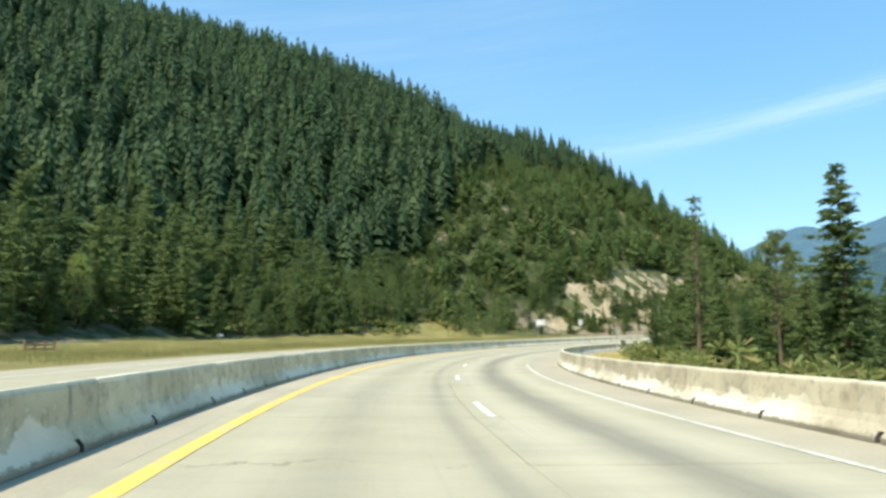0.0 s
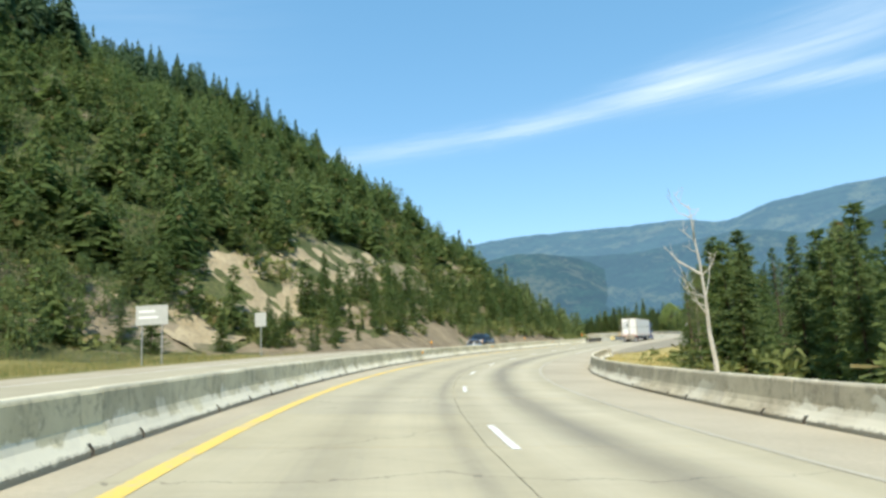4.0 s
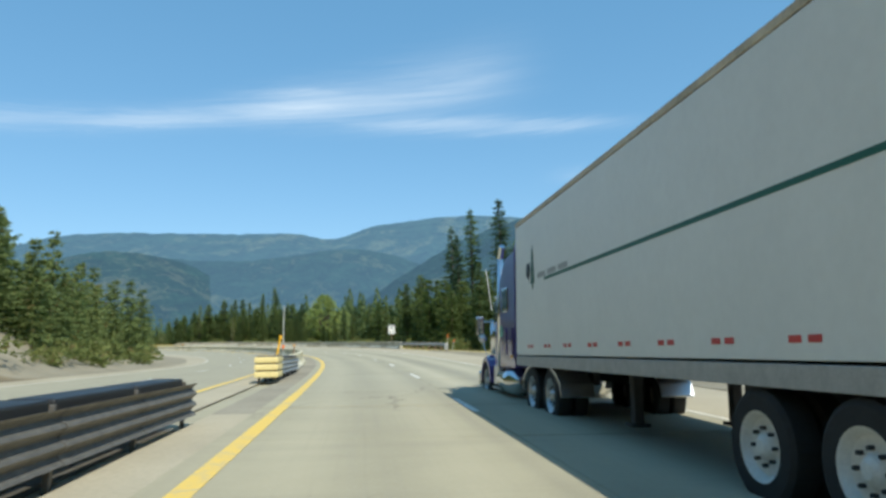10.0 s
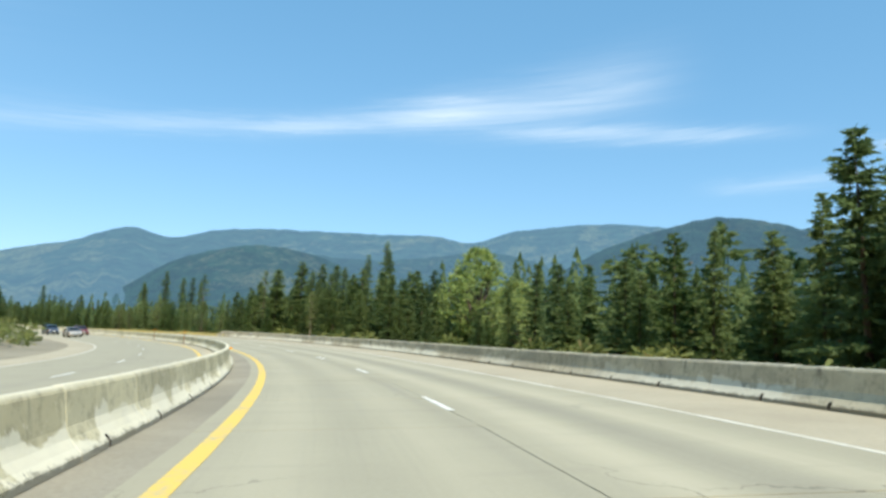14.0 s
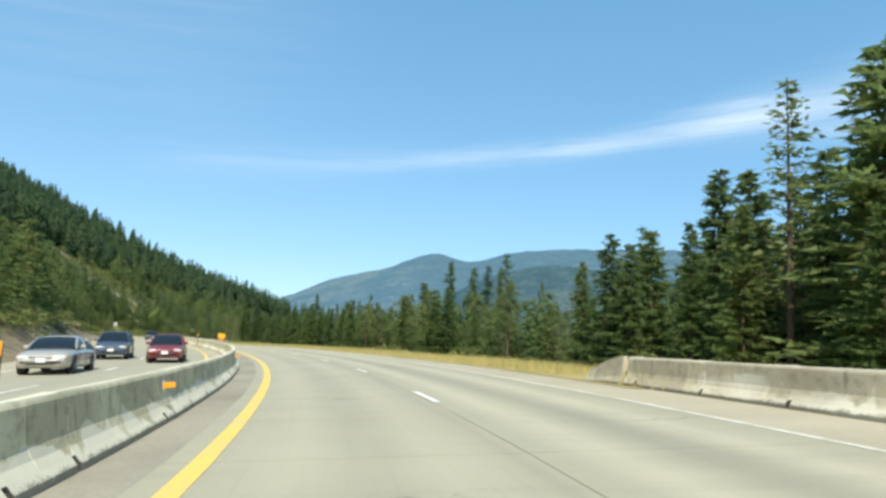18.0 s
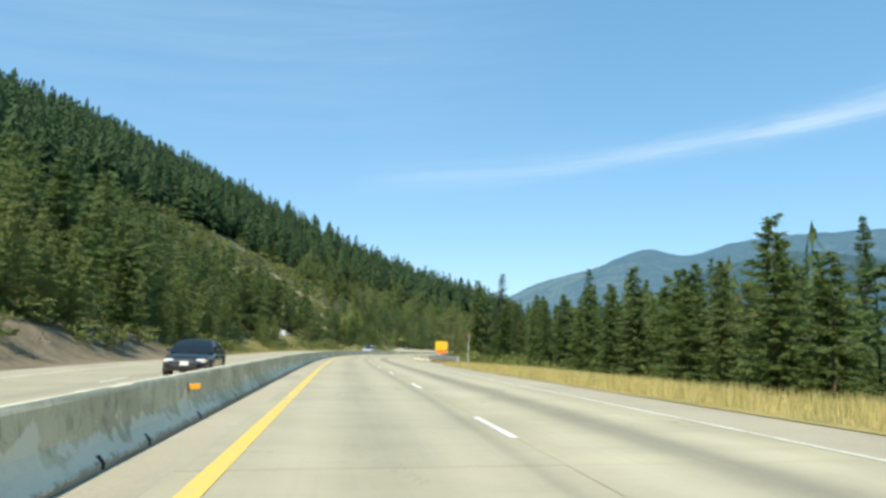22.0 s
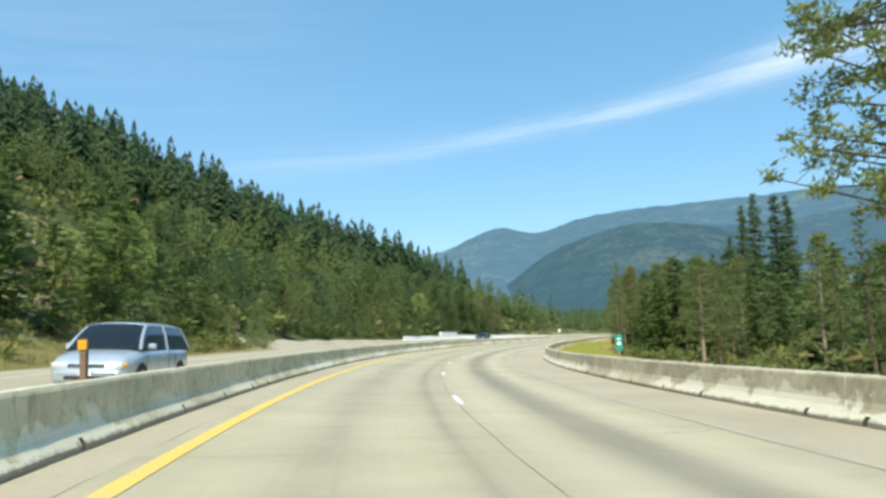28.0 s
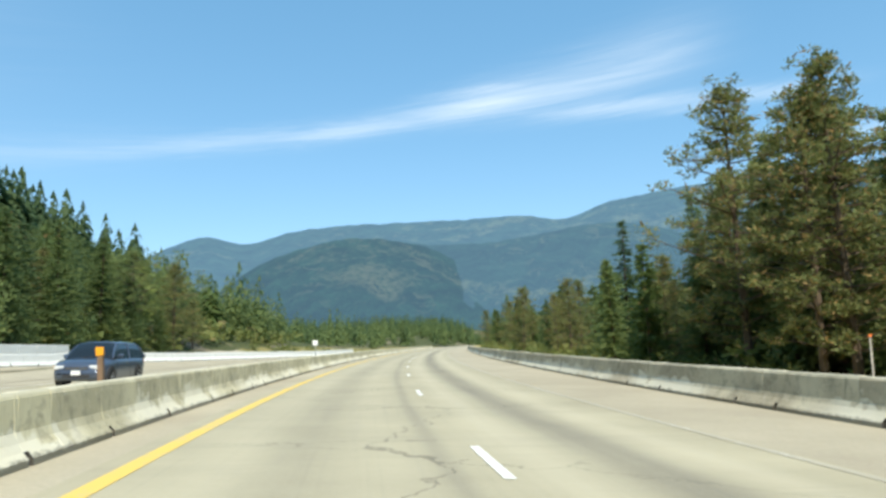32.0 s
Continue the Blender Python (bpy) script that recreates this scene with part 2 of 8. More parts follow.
    k.l(wc.outputs[0], wv.inputs[1])
    k.l(wv.outputs[0], vo.inputs["Vector"])
    crack = k.m("MULTIPLY", k.m("LESS_THAN", vo.outputs["Distance"], 0.0028), k.step(k.noise(uv.outputs[0], 0.09, 3, 0.5), 0.53, 0.60))
    col = k.mix(k.m("MULTIPLY", crack, 0.5), col, (0.07, 0.065, 0.055))
    # transverse cracks that wander across the slabs, open only in places
    wav = k.m("ADD", s, k.m("MULTIPLY", k.m("SUBTRACT", k.noise(uv.outputs[0], 0.45, 5, 0.65), 0.5), 2.6))
    saw = k.m("ABSOLUTE", k.m("SUBTRACT", k.m("FRACT", k.m("DIVIDE", wav, 5.3)), 0.5))
    thin = k.m("MULTIPLY", k.m("LESS_THAN", saw, 0.0050), k.step(k.noise(uv.outputs[0], 0.16, 3, 0.5), 0.50, 0.58))
    col = k.mix(k.m("MULTIPLY", thin, 0.55), col, (0.10, 0.09, 0.075))
    k.color(col)
    k.bump(grain, 0.25, 0.01)
    return k.mat


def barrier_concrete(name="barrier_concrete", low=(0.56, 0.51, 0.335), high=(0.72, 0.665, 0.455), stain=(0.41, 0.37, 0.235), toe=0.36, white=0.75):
    k = Nodes(name, 0.9, 0.0, 0.25)
    p = k.coords("Object")
    oi = k.n("ShaderNodeObjectInfo")
    off = k.n("ShaderNodeVectorMath")
    off.operation = "ADD"
    k.l(p, off.inputs[0])
    cv = k.n("ShaderNodeCombineXYZ")
    k.l(k.m("MULTIPLY", oi.outputs["Random"], 97.0), cv.inputs[0])
    k.l(cv.outputs[0], off.inputs[1])
    v = off.outputs[0]
    st = k.n("ShaderNodeMapping")
    st.inputs["Scale"].default_value = (5.5, 5.5, 0.40)
    k.l(v, st.inputs[0])
    streak = k.noise(st.outputs[0], 1.0, 4, 0.6)
    blot = k.noise(v, 1.1, 5, 0.62, 0.4)
    patch = k.noise(v, 0.45, 3, 0.5)
    scrub = k.noise(k.place(), 0.16, 3, 0.5)
    fine = k.noise(v, 26, 4, 0.7)
    sp = k.n("ShaderNodeSeparateXYZ")
    k.l(p, sp.inputs[0])
    z = sp.outputs[2]
    col = k.mix(k.step(blot, 0.3, 0.7), low, high)
    col = k.mix(k.m("MULTIPLY", k.step(patch, 0.44, 0.58), 0.65), col, stain)
    grime = k.noise(v, 3.6, 6, 0.75, 0.3)
    col = k.mix(k.m("MULTIPLY", k.step(grime, 0.50, 0.63), 0.60), col, (0.25, 0.22, 0.155))
    chip = k.noise(v, 7.5, 5, 0.7, 0.8)
    col = k.mix(k.m("MULTIPLY", k.m("MULTIPLY", k.step(chip, 0.60, 0.66), k.step(patch, 0.42, 0.56)), 0.6), col, (0.80, 0.755, 0.60))
    # dark runs from the top edge
    runs = k.m("MULTIPLY", k.step(streak, 0.60, 0.70), k.step(k.m("ADD", z, k.m("MULTIPLY", blot, 0.6)), 0.55, 0.95))
    col = k.mix(k.m("MULTIPLY", runs, 0.60), col, (0.14, 0.13, 0.10))
    # paler cream along the top edge
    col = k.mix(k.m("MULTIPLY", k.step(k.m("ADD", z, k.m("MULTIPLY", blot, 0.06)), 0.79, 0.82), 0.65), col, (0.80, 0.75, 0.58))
    # scrubbed pale toe with a ragged edge, foot darkened as grit and painted shadow
    rag = k.m("ADD", z, k.m("MULTIPLY", k.m("SUBTRACT", blot, 0.5), 1.6))
    col = k.mix(k.m("MULTIPLY", k.m("MULTIPLY", k.step(rag, toe, toe - 0.06), k.step(scrub, 0.40, 0.50)), white), col, (0.81, 0.77, 0.62))
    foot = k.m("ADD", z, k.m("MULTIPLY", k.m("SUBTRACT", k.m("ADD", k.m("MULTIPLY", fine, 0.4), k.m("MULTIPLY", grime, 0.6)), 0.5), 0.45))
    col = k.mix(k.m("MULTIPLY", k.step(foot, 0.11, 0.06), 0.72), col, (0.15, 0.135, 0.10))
    col = k.mix(k.m("MULTIPLY", oi.outputs["Random"], 0.16), col, (0.36, 0.345, 0.29))
    k.color(col)
    k.bump(k.m("ADD", fine, k.m("MULTIPLY", blot, 2.0)), 0.4, 0.012)
    return k.mat


def ground_material():
    k = Nodes("hillside_ground", 0.95, 0.0, 0.2)
    p = k.place()
    big, mid, fine = k.noise(p, 0.035, 5, 0.6), k.noise(p, 0.3, 5, 0.65), k.noise(p, 3.0, 5, 0.7)
    g = k.n("ShaderNodeNewGeometry")
    sp = k.n("ShaderNodeSeparateXYZ")
    k.l(g.outputs["Normal"], sp.inputs[0])
    col = k.mix(k.step(mid, 0.35, 0.65), (0.060, 0.085, 0.030), (0.135, 0.140, 0.055))
    clod = k.noise(p, 0.9, 6, 0.75)
    col = k.mix(k.step(clod, 0.42, 0.6), col, (0.040, 0.060, 0.022))
    col = k.mix(k.m("MULTIPLY", k.step(fine, 0.45, 0.7), 0.5), col, (0.17, 0.14, 0.075))
    bare = k.m("MULTIPLY", k.step(k.m("ADD", big, k.m("MULTIPLY", mid, 0.35)), 0.72, 0.80), 0.85)
    col = k.mix(bare, col, k.mix(fine, (0.21, 0.17, 0.115), (0.36, 0.30, 0.22)))
    k.color(col)
    k.bump(fine, 0.6, 0.25)
    return k.mat


def cut_material(name="road_cut_rock", low=(0.17, 0.135, 0.085), high=(0.32, 0.262, 0.17)):
    k = Nodes(name, 0.95, 0.0, 0.2)
    p = k.place((1, 1, 0.6))
    big, fine = k.noise(p, 0.35, 6, 0.65, 0.6), k.noise(p, 2.5, 6, 0.7)
    col = k.mix(k.step(big, 0.35, 0.65), low, high)
    col = k.mix(k.m("MULTIPLY", k.step(fine, 0.5, 0.7), 0.6), col, (0.12, 0.10, 0.08))
    k.color(col)
    k.bump(k.m("ADD", big, k.m("MULTIPLY", fine, 0.4)), 0.9, 0.5)
    return k.mat


def verge_material(name="dry_grass_verge", a=(0.49, 0.38, 0.145), b=(0.32, 0.28, 0.095), c=(0.58, 0.46, 0.20)):
    k = Nodes(name, 0.95, 0.0, 0.2)
    p = k.place()
    mid, fine = k.noise(p, 0.22, 5, 0.65), k.noise(p, 5.0, 5, 0.75)
    col = k.mix(k.step(mid, 0.35, 0.62), a, b)
    col = k.mix(k.m("MULTIPLY", k.step(fine, 0.4, 0.7), 0.6), col, c)
    k.color(col)
    k.bump(fine, 0.8, 0.15)
    return k.mat


def gravel_material(name="gravel_shoulder", dark=(0.26, 0.23, 0.165), light=(0.36, 0.32, 0.235), grit=(0.18, 0.165, 0.13)):
    k = Nodes(name, 0.95, 0.0, 0.2)
    p = k.place()
    mid, fine = k.noise(p, 0.25, 4, 0.6), k.noise(p, 14.0, 5, 0.75)
    col = k.mix(k.step(mid, 0.35, 0.65), dark, light)
    col = k.mix(k.m("MULTIPLY", k.step(fine, 0.4, 0.7), 0.5), col, grit)
    k.color(col)
    k.bump(fine, 0.6, 0.03)
    return k.mat


def mountain_material(name, dark, light, air, share, bare=0.705):
    """Distant forest slope; air, the daylight scattered before it, is painted in as glow."""
    k = Nodes(name, 1.0, 0.0, 0.0)
    p = k.place()
    big, mid, fine = k.noise(p, 0.0016, 5, 0.55, 0.8), k.noise(p, 0.008, 7, 0.68, 0.6), k.noise(p, 0.045, 6, 0.75)
    col = k.mix(k.step(mid, 0.38, 0.62), tuple(c * 0.60 for c in dark), tuple(c * 1.75 for c in dark))
    col = k.mix(k.m("MULTIPLY", k.step(fine, 0.42, 0.62), 0.50), col, tuple(c * 0.4 for c in dark))
    open_ground = k.step(k.m("ADD", k.m("MULTIPLY", big, 1.05), k.m("MULTIPLY", mid, 0.40)), bare, bare + 0.09)
    col = k.mix(k.m("MULTIPLY", open_ground, k.step(fine, 0.62, 0.40)), col, light)
    # small rock faces and scars
    scar = k.noise(p, 0.014, 6, 0.70, 0.9)
    col = k.mix(k.m("MULTIPLY", k.m("MULTIPLY", k.step(scar, 0.545, 0.60), k.step(big, 0.42, 0.55)), 0.55), col, tuple(c * 0.9 + 0.02 for c in light))
    k.color(col)
    k.bump(k.m("ADD", k.m("MULTIPLY", mid, 2.0), fine), 1.0, 60.0)
    # aerial haze added as an even glow over the slope colour
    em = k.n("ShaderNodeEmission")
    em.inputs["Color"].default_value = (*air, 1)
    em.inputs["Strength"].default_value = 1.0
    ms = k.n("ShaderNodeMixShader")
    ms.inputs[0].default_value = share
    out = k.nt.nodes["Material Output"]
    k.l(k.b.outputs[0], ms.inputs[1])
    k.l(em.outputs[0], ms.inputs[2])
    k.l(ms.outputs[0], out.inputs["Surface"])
    return k.mat


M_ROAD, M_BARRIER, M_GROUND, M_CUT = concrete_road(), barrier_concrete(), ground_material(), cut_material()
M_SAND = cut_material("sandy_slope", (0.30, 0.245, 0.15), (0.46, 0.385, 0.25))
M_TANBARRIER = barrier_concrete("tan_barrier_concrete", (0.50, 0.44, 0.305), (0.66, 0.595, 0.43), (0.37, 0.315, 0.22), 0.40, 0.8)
M_SHOULDER = gravel_material("tan_shoulder", (0.41, 0.36, 0.262), (0.50, 0.445, 0.325), (0.32, 0.28, 0.21))
M_INNER = gravel_material("grey_inner_shoulder", (0.27, 0.245, 0.19), (0.38, 0.345, 0.265), (0.19, 0.17, 0.135))
M_MEADOW = verge_material("olive_meadow", (0.30, 0.25, 0.095), (0.155, 0.165, 0.055), (0.36, 0.28, 0.11))
M_MEADOWGRASS = leaf_material("meadow_grass_blades", (0.26, 0.25, 0.09), (0.46, 0.36, 0.13), (0.18, 0.22, 0.07), 0.35)
M_VERGE, M_GRAVEL = verge_material(), gravel_material()
M_FIR = leaf_material("fir_needles", (0.106, 0.162, 0.064), (0.230, 0.290, 0.102), dead_part=0.004, glow=0.58)
M_SPRUCE = leaf_material("spruce_needles", (0.080, 0.132, 0.066), (0.164, 0.232, 0.095), dead_part=0.0, glow=0.58)
M_HILLFIR = leaf_material("hillside_needles", (0.050, 0.096, 0.047), (0.120, 0.182, 0.075), dead_part=0.0, glow=0.50)
M_YOUNG = leaf_material("young_needles", (0.092, 0.148, 0.046), (0.190, 0.248, 0.080), (0.26, 0.19, 0.08), 0.010, glow=0.58)
M_PINE = leaf_material("pine_needles", (0.145, 0.200, 0.070), (0.265, 0.310, 0.108), (0.26, 0.19, 0.08), 0.03, glow=0.45)
M_RUSTPINE = leaf_material("rusty_pine_needles", (0.145, 0.188, 0.066), (0.285, 0.292, 0.108), (0.40, 0.28, 0.115), 0.15, glow=0.45)
M_FRESHGRASS = leaf_material("fresh_grass_blades", (0.36, 0.42, 0.085), (0.60, 0.58, 0.16), (0.55, 0.45, 0.18), 0.15)
M_LEAF = leaf_material("broad_leaves", (0.27, 0.35, 0.09), (0.46, 0.51, 0.19), glow=0.45)
M_SHRUB = leaf_material("shrub_leaves", (0.130, 0.172, 0.052), (0.280, 0.298, 0.096), (0.30, 0.25, 0.11), 0.07, glow=0.42)
M_GRASS = leaf_material("dry_grass_blades", (0.50, 0.41, 0.15), (0.74, 0.61, 0.28), (0.30, 0.32, 0.10), 0.15)
M_BARK = plain("bark", (0.13, 0.095, 0.065), 0.95, vary=0.4, grain=3)
M_PALEBARK = plain("pale_pine_bark", (0.33, 0.27, 0.20), 0.95, vary=0.35, grain=3)
M_GREYBARK = plain("bleached_wood", (0.52, 0.49, 0.43), 0.9, vary=0.25, grain=3)
M_YELLOW = worn_paint("yellow_road_paint", (0.74, 0.52, 0.125), 0.16)
M_WHITE = worn_paint("white_road_paint", (0.80, 0.79, 0.73), 0.22)
M_RUBBED = worn_paint("rubbed_out_edge_paint", (0.62, 0.59, 0.50), 0.62)
M_FAINT = worn_paint("worn_white_edge_paint", (0.70, 0.67, 0.57), 0.27)
M_NEWCONC = plain("fresh_pale_concrete", (0.78, 0.77, 0.72), 0.85, vary=0.06, grain=1.5)
M_SCUPPER_SHADE = plain("scupper_shade", (0.06, 0.055, 0.045), 0.9, vary=0.3)
M_STEEL = plain("galvanised_steel", (0.42, 0.43, 0.42), 0.55, 0.6, vary=0.2)
M_DARKSTEEL = plain("weathered_steel", (0.16, 0.15, 0.13), 0.6, 0.4, vary=0.3)
M_POST = plain("timber_post", (0.20, 0.13, 0.08), 0.9, vary=0.3)
M_AMBER = plain("amber_reflector", (0.85, 0.36, 0.02), 0.35, vary=0.05)
M_ORANGE = plain("orange_plastic", (0.85, 0.20, 0.03), 0.5, vary=0.05)
M_SIGNWHITE = plain("white_sign_sheet", (0.82, 0.83, 0.82), 0.4, vary=0.03)
M_SIGNGREEN = plain("green_sign_sheet", (0.03, 0.33, 0.27), 0.4, vary=0.04)
M_SIGNYELLOW = plain("yellow_sign_sheet", (0.90, 0.50, 0.03), 0.4, vary=0.04)
M_BLACK = plain("black_print", (0.02, 0.02, 0.02), 0.5, vary=0.05)

# ---- road alignment along the yellow line: station, heading (degrees left of north), height, cross fall ----
ALIGN = [
    (-72, 23.33, -1.30, 0.6),
    (-48, 18.33, -1.30, 0.6),
    (-24, 12.33, -1.30, 0.7),
    (0, 5.33, -1.30, 0.7),
    (24, -2.46, -1.30, 1.2),
    (48, -11.26, -1.24, 1.7),
    (72, -19.45, -1.15, 2.2),
    (96, -27.87, -1.00, 2.7),
    (120, -36.58, -0.80, 3.3),
    (144, -45.40, -0.52, 4.1),
    (168, -51.46, -0.24, 4.0),
    (192, -55.56, 0.04, 2.8),
    (216, -57.68, 0.33, 1.8),
    (240, -57.87, 0.62, 0.8),
    (264, -55.62, 0.89, -0.4),
    (288, -51.22, 1.18, -1.8),
    (312, -45.72, 1.53, -2.6),
    (336, -39.57, 1.94, -2.6),
    (360, -33.43, 2.39, -3.1),
    (384, -27.45, 2.84, -3.5),
    (408, -20.74, 3.24, -4.2),
    (432, -15.10, 3.64, -4.2),
    (456, -9.32, 4.02, -3.4),
    (480, -6.44, 4.32, -2.8),
    (504, -5.55, 4.54, -1.7),
    (528, -5.37, 4.68, -0.9),
    (552, -5.85, 4.74, -0.7),
    (576, -7.45, 4.79, -0.4),
    (600, -10.26, 4.87, 0.4),
    (624, -15.18, 4.96, 1.5),
    (648, -21.53, 5.06, 2.1),
    (672, -27.85, 5.17, 2.7),
    (696, -34.08, 5.31, 3.1),
    (720, -39.89, 5.45, 2.7),
    (729, -41.17, 5.51, 2.6),
    (759, -45.17, 5.63, 1.8),
    (799, -48.17, 5.80, 1.0),
    (849, -50.17, 6.01, 0.4),
    (929, -52.17, 6.34, 0.0),
    (1049, -53.17, 6.84, 0.0),
]
START = (-2.19, -0.17)



def cubic(x, xp, fp):
    x, xp, fp = np.asarray(x, float), np.asarray(xp, float), np.asarray(fp, float)
    g = np.gradient(fp, xp)
    i = np.clip(np.searchsorted(xp, x) - 1, 0, len(xp) - 2)
    h = xp[i + 1] - xp[i]
    u = np.clip((x - xp[i]) / h, 0, 1)
    return ((2 * u**3 - 3 * u**2 + 1) * fp[i] + (u**3 - 2 * u**2 + u) * h * g[i]
            + (-2 * u**3 + 3 * u**2) * fp[i + 1] + (u**3 - u**2) * h * g[i + 1])


A_S, A_H, A_Z, A_B = (np.array(c, float) for c in zip(*ALIGN))
STA = np.arange(A_S[0], A_S[-1] + 0.5, 1.0)
_h = np.radians(cubic(STA, A_S, A_H))
_d = np.stack([-np.sin(_h), np.cos(_h)], 1)
_p = np.concatenate([[[0, 0]], np.cumsum((_d[1:] + _d[:-1]) / 2, 0)])
_p += np.array(START) - _p[int(round(-A_S[0]))]
_z = cubic(STA, A_S, A_Z)
_b = np.tan(np.radians(cubic(STA, A_S, A_B)))
_n = np.stack([np.cos(_h), np.sin(_h)], 1)


def road_point(s, u, up=0.0):
    """World places at station s, u metres right of the yellow line (arrays)."""
    s, u = np.broadcast_arrays(np.asarray(s, float), np.asarray(u, float))
    f = lambda a: np.interp(s, STA, a)
    x = f(_p[:, 0]) + u * f(_n[:, 0])
    y = f(_p[:, 1]) + u * f(_n[:, 1])
    z = f(_z) - np.clip(u, -13, 12) * f(_b) + up
    return np.stack([x, y, z], -1)


def road_pose(s, u, up=0.0, turn=0.0, lean=True):
    """A pose on the road: y ahead, x right, z up."""
    x, y, z = road_point(s, u, up)
    bank = math.degrees(math.atan(np.interp(s, STA, _b))) if lean else 0.0
    return pose(x, y, z, 0, bank, math.degrees(np.interp(s, STA, _h)) + turn) if not turn else \
        pose(x, y, z, 0, 0, math.degrees(np.interp(s, STA, _h))) @ pose(0, 0, 0, 0, bank, 0) @ pose(0, 0, 0, 0, 0, turn)


# ---- terrain ----
def fbm(x, y, scale, octaves=4):
    """Smooth value noise in numpy, about -1 to 1."""
    out, amp, tot = np.zeros_like(x), 1.0, 0.0
    rng = np.random.RandomState(7)
    for o in range(octaves):
        tab = rng.rand(64, 64) * 2 - 1
        a, b = x / scale * 2**o + 11.3 * o, y / scale * 2**o + 5.7 * o
        i, j = np.floor(a).astype(int), np.floor(b).astype(int)
        fx, fy = a - i, b - j
        fx, fy = fx * fx * (3 - 2 * fx), fy * fy * (3 - 2 * fy)
        t = lambda p, q: tab[p % 64, q % 64]
        out += amp * ((t(i, j) * (1 - fx) + t(i + 1, j) * fx) * (1 - fy) + (t(i, j + 1) * (1 - fx) + t(i + 1, j + 1) * fx) * fy)
        tot += amp
        amp *= 0.5
    return out / tot


def nearest(x, y):
    """Station and offset of the nearest place on the alignment."""
    x, y = np.ravel(x), np.ravel(y)
    s, u = np.empty_like(x), np.empty_like(x)
    q = _p[::3]
    for a in range(0, len(x), 4000):
        b = slice(a, a + 4000)
        d = (x[b, None] - q[None, :, 0]) ** 2 + (y[b, None] - q[None, :, 1]) ** 2
        i = np.minimum(d.argmin(1) * 3, len(STA) - 1)
        dx, dy = x[b] - _p[i, 0], y[b] - _p[i, 1]
        along = dx * _d[i, 0] + dy * _d[i, 1]
        s[b] = STA[i] + np.clip(along, -3, 3)
        u[b] = np.sign(dx * _n[i, 0] + dy * _n[i, 1]) * np.sqrt(dx**2 + dy**2 - np.clip(along, -3, 3) ** 2 * 0.999)
    return s, u


TOE = ((-72, 44), (90, 48), (130, 42), (160, 24), (190, 17), (280, 17), (430, 17), (688, 17), (708, 23.5), (730, 25.5), (815, 25.5), (850, 19), (1049, 17))
SLOPE = ((-72, 0.68), (130, 0.796), (175, 0.812), (212, 0.674), (238, 1.0), (256, 0.754), (270, 0.772), (288, 0.114), (385, 0.04), (415, 0.34),
         (450, 0.50), (610, 0.463), (690, 0.712), (740, 0.538), (765, 0.555), (790, 0.455), (820, 0.434), (850, 0.33), (920, 0.106), (1049, 0.05))
CAP = ((-72, 200), (150, 214), (230, 98), (280, 136), (400, 110), (460, 190), (640, 143), (690, 110), (740, 162), (790, 100), (850, 43), (1049, 30))
FALL = ((-72, 0.10), (150, 0.10), (175, 0.02), (280, 0.03), (320, 0.10), (430, 0.08), (560, 0.06), (640, 0.10), (1049, 0.06))
BANK = ((-72, 0), (160, 0), (178, 2.6), (250, 2.2), (262, 0.4), (430, 0.3), (452, 1.6), (572, 1.5), (590, 0.4), (640, 0.4), (1049, 0.3))
lerp = lambda s, tab: np.interp(s, [a for a, _ in tab], [b for _, b in tab])


def raw_ground(s, u, x, y):
    edge = np.interp(s, STA, _z) - np.clip(u, -13, 12) * np.interp(s, STA, _b)
    left = np.maximum(-u - lerp(s, TOE), 0)
    rise = left * lerp(s, SLOPE)
    cap = lerp(s, CAP)
    rise = cap * np.tanh(rise / cap)
    right = np.maximum(u - 13.5, 0)
    drop = -16 * np.tanh(right * lerp(s, FALL) / 16)
    away = np.clip((np.abs(u) - 16) / 60, 0, 1)
    cut = lerp(s, BANK) * np.clip((-u - 13.6) / 4.0, 0, 1)
    return edge - 0.05 + rise + drop + cut + away * (fbm(x, y, 70) * 7 + fbm(x, y, 18, 3) * 1.2)


CELL = 6.0
GX, GY = np.arange(-480, 1020, CELL), np.arange(-300, 1200, CELL)
_xx, _yy = np.meshgrid(GX, GY, indexing="ij")
G_S, G_U = (a.reshape(_xx.shape) for a in nearest(_xx, _yy))
G_Z = raw_ground(G_S, G_U, _xx, _yy)
_soft = G_Z.copy()
for _ in range(14):
    _pad = np.pad(_soft, 1, mode="edge")
    _soft = (_pad[:-2, 1:-1] + _pad[2:, 1:-1] + _pad[1:-1, :-2] + _pad[1:-1, 2:] + 2 * _soft) / 6
_w = np.clip((np.abs(G_U) - 22) / 40, 0, 1)
G_Z = G_Z * (1 - _w) + _soft * _w


def ground_z(x, y):
    x, y = np.asarray(x, float), np.asarray(y, float)
    a, b = np.clip((x - GX[0]) / CELL, 0, len(GX) - 1.001), np.clip((y - GY[0]) / CELL, 0, len(GY) - 1.001)
    i, j = a.astype(int), b.astype(int)
    fx, fy = a - i, b - j
    return (G_Z[i, j] * (1 - fx) + G_Z[i + 1, j] * fx) * (1 - fy) + (G_Z[i, j + 1] * (1 - fx) + G_Z[i + 1, j + 1] * fx) * fy


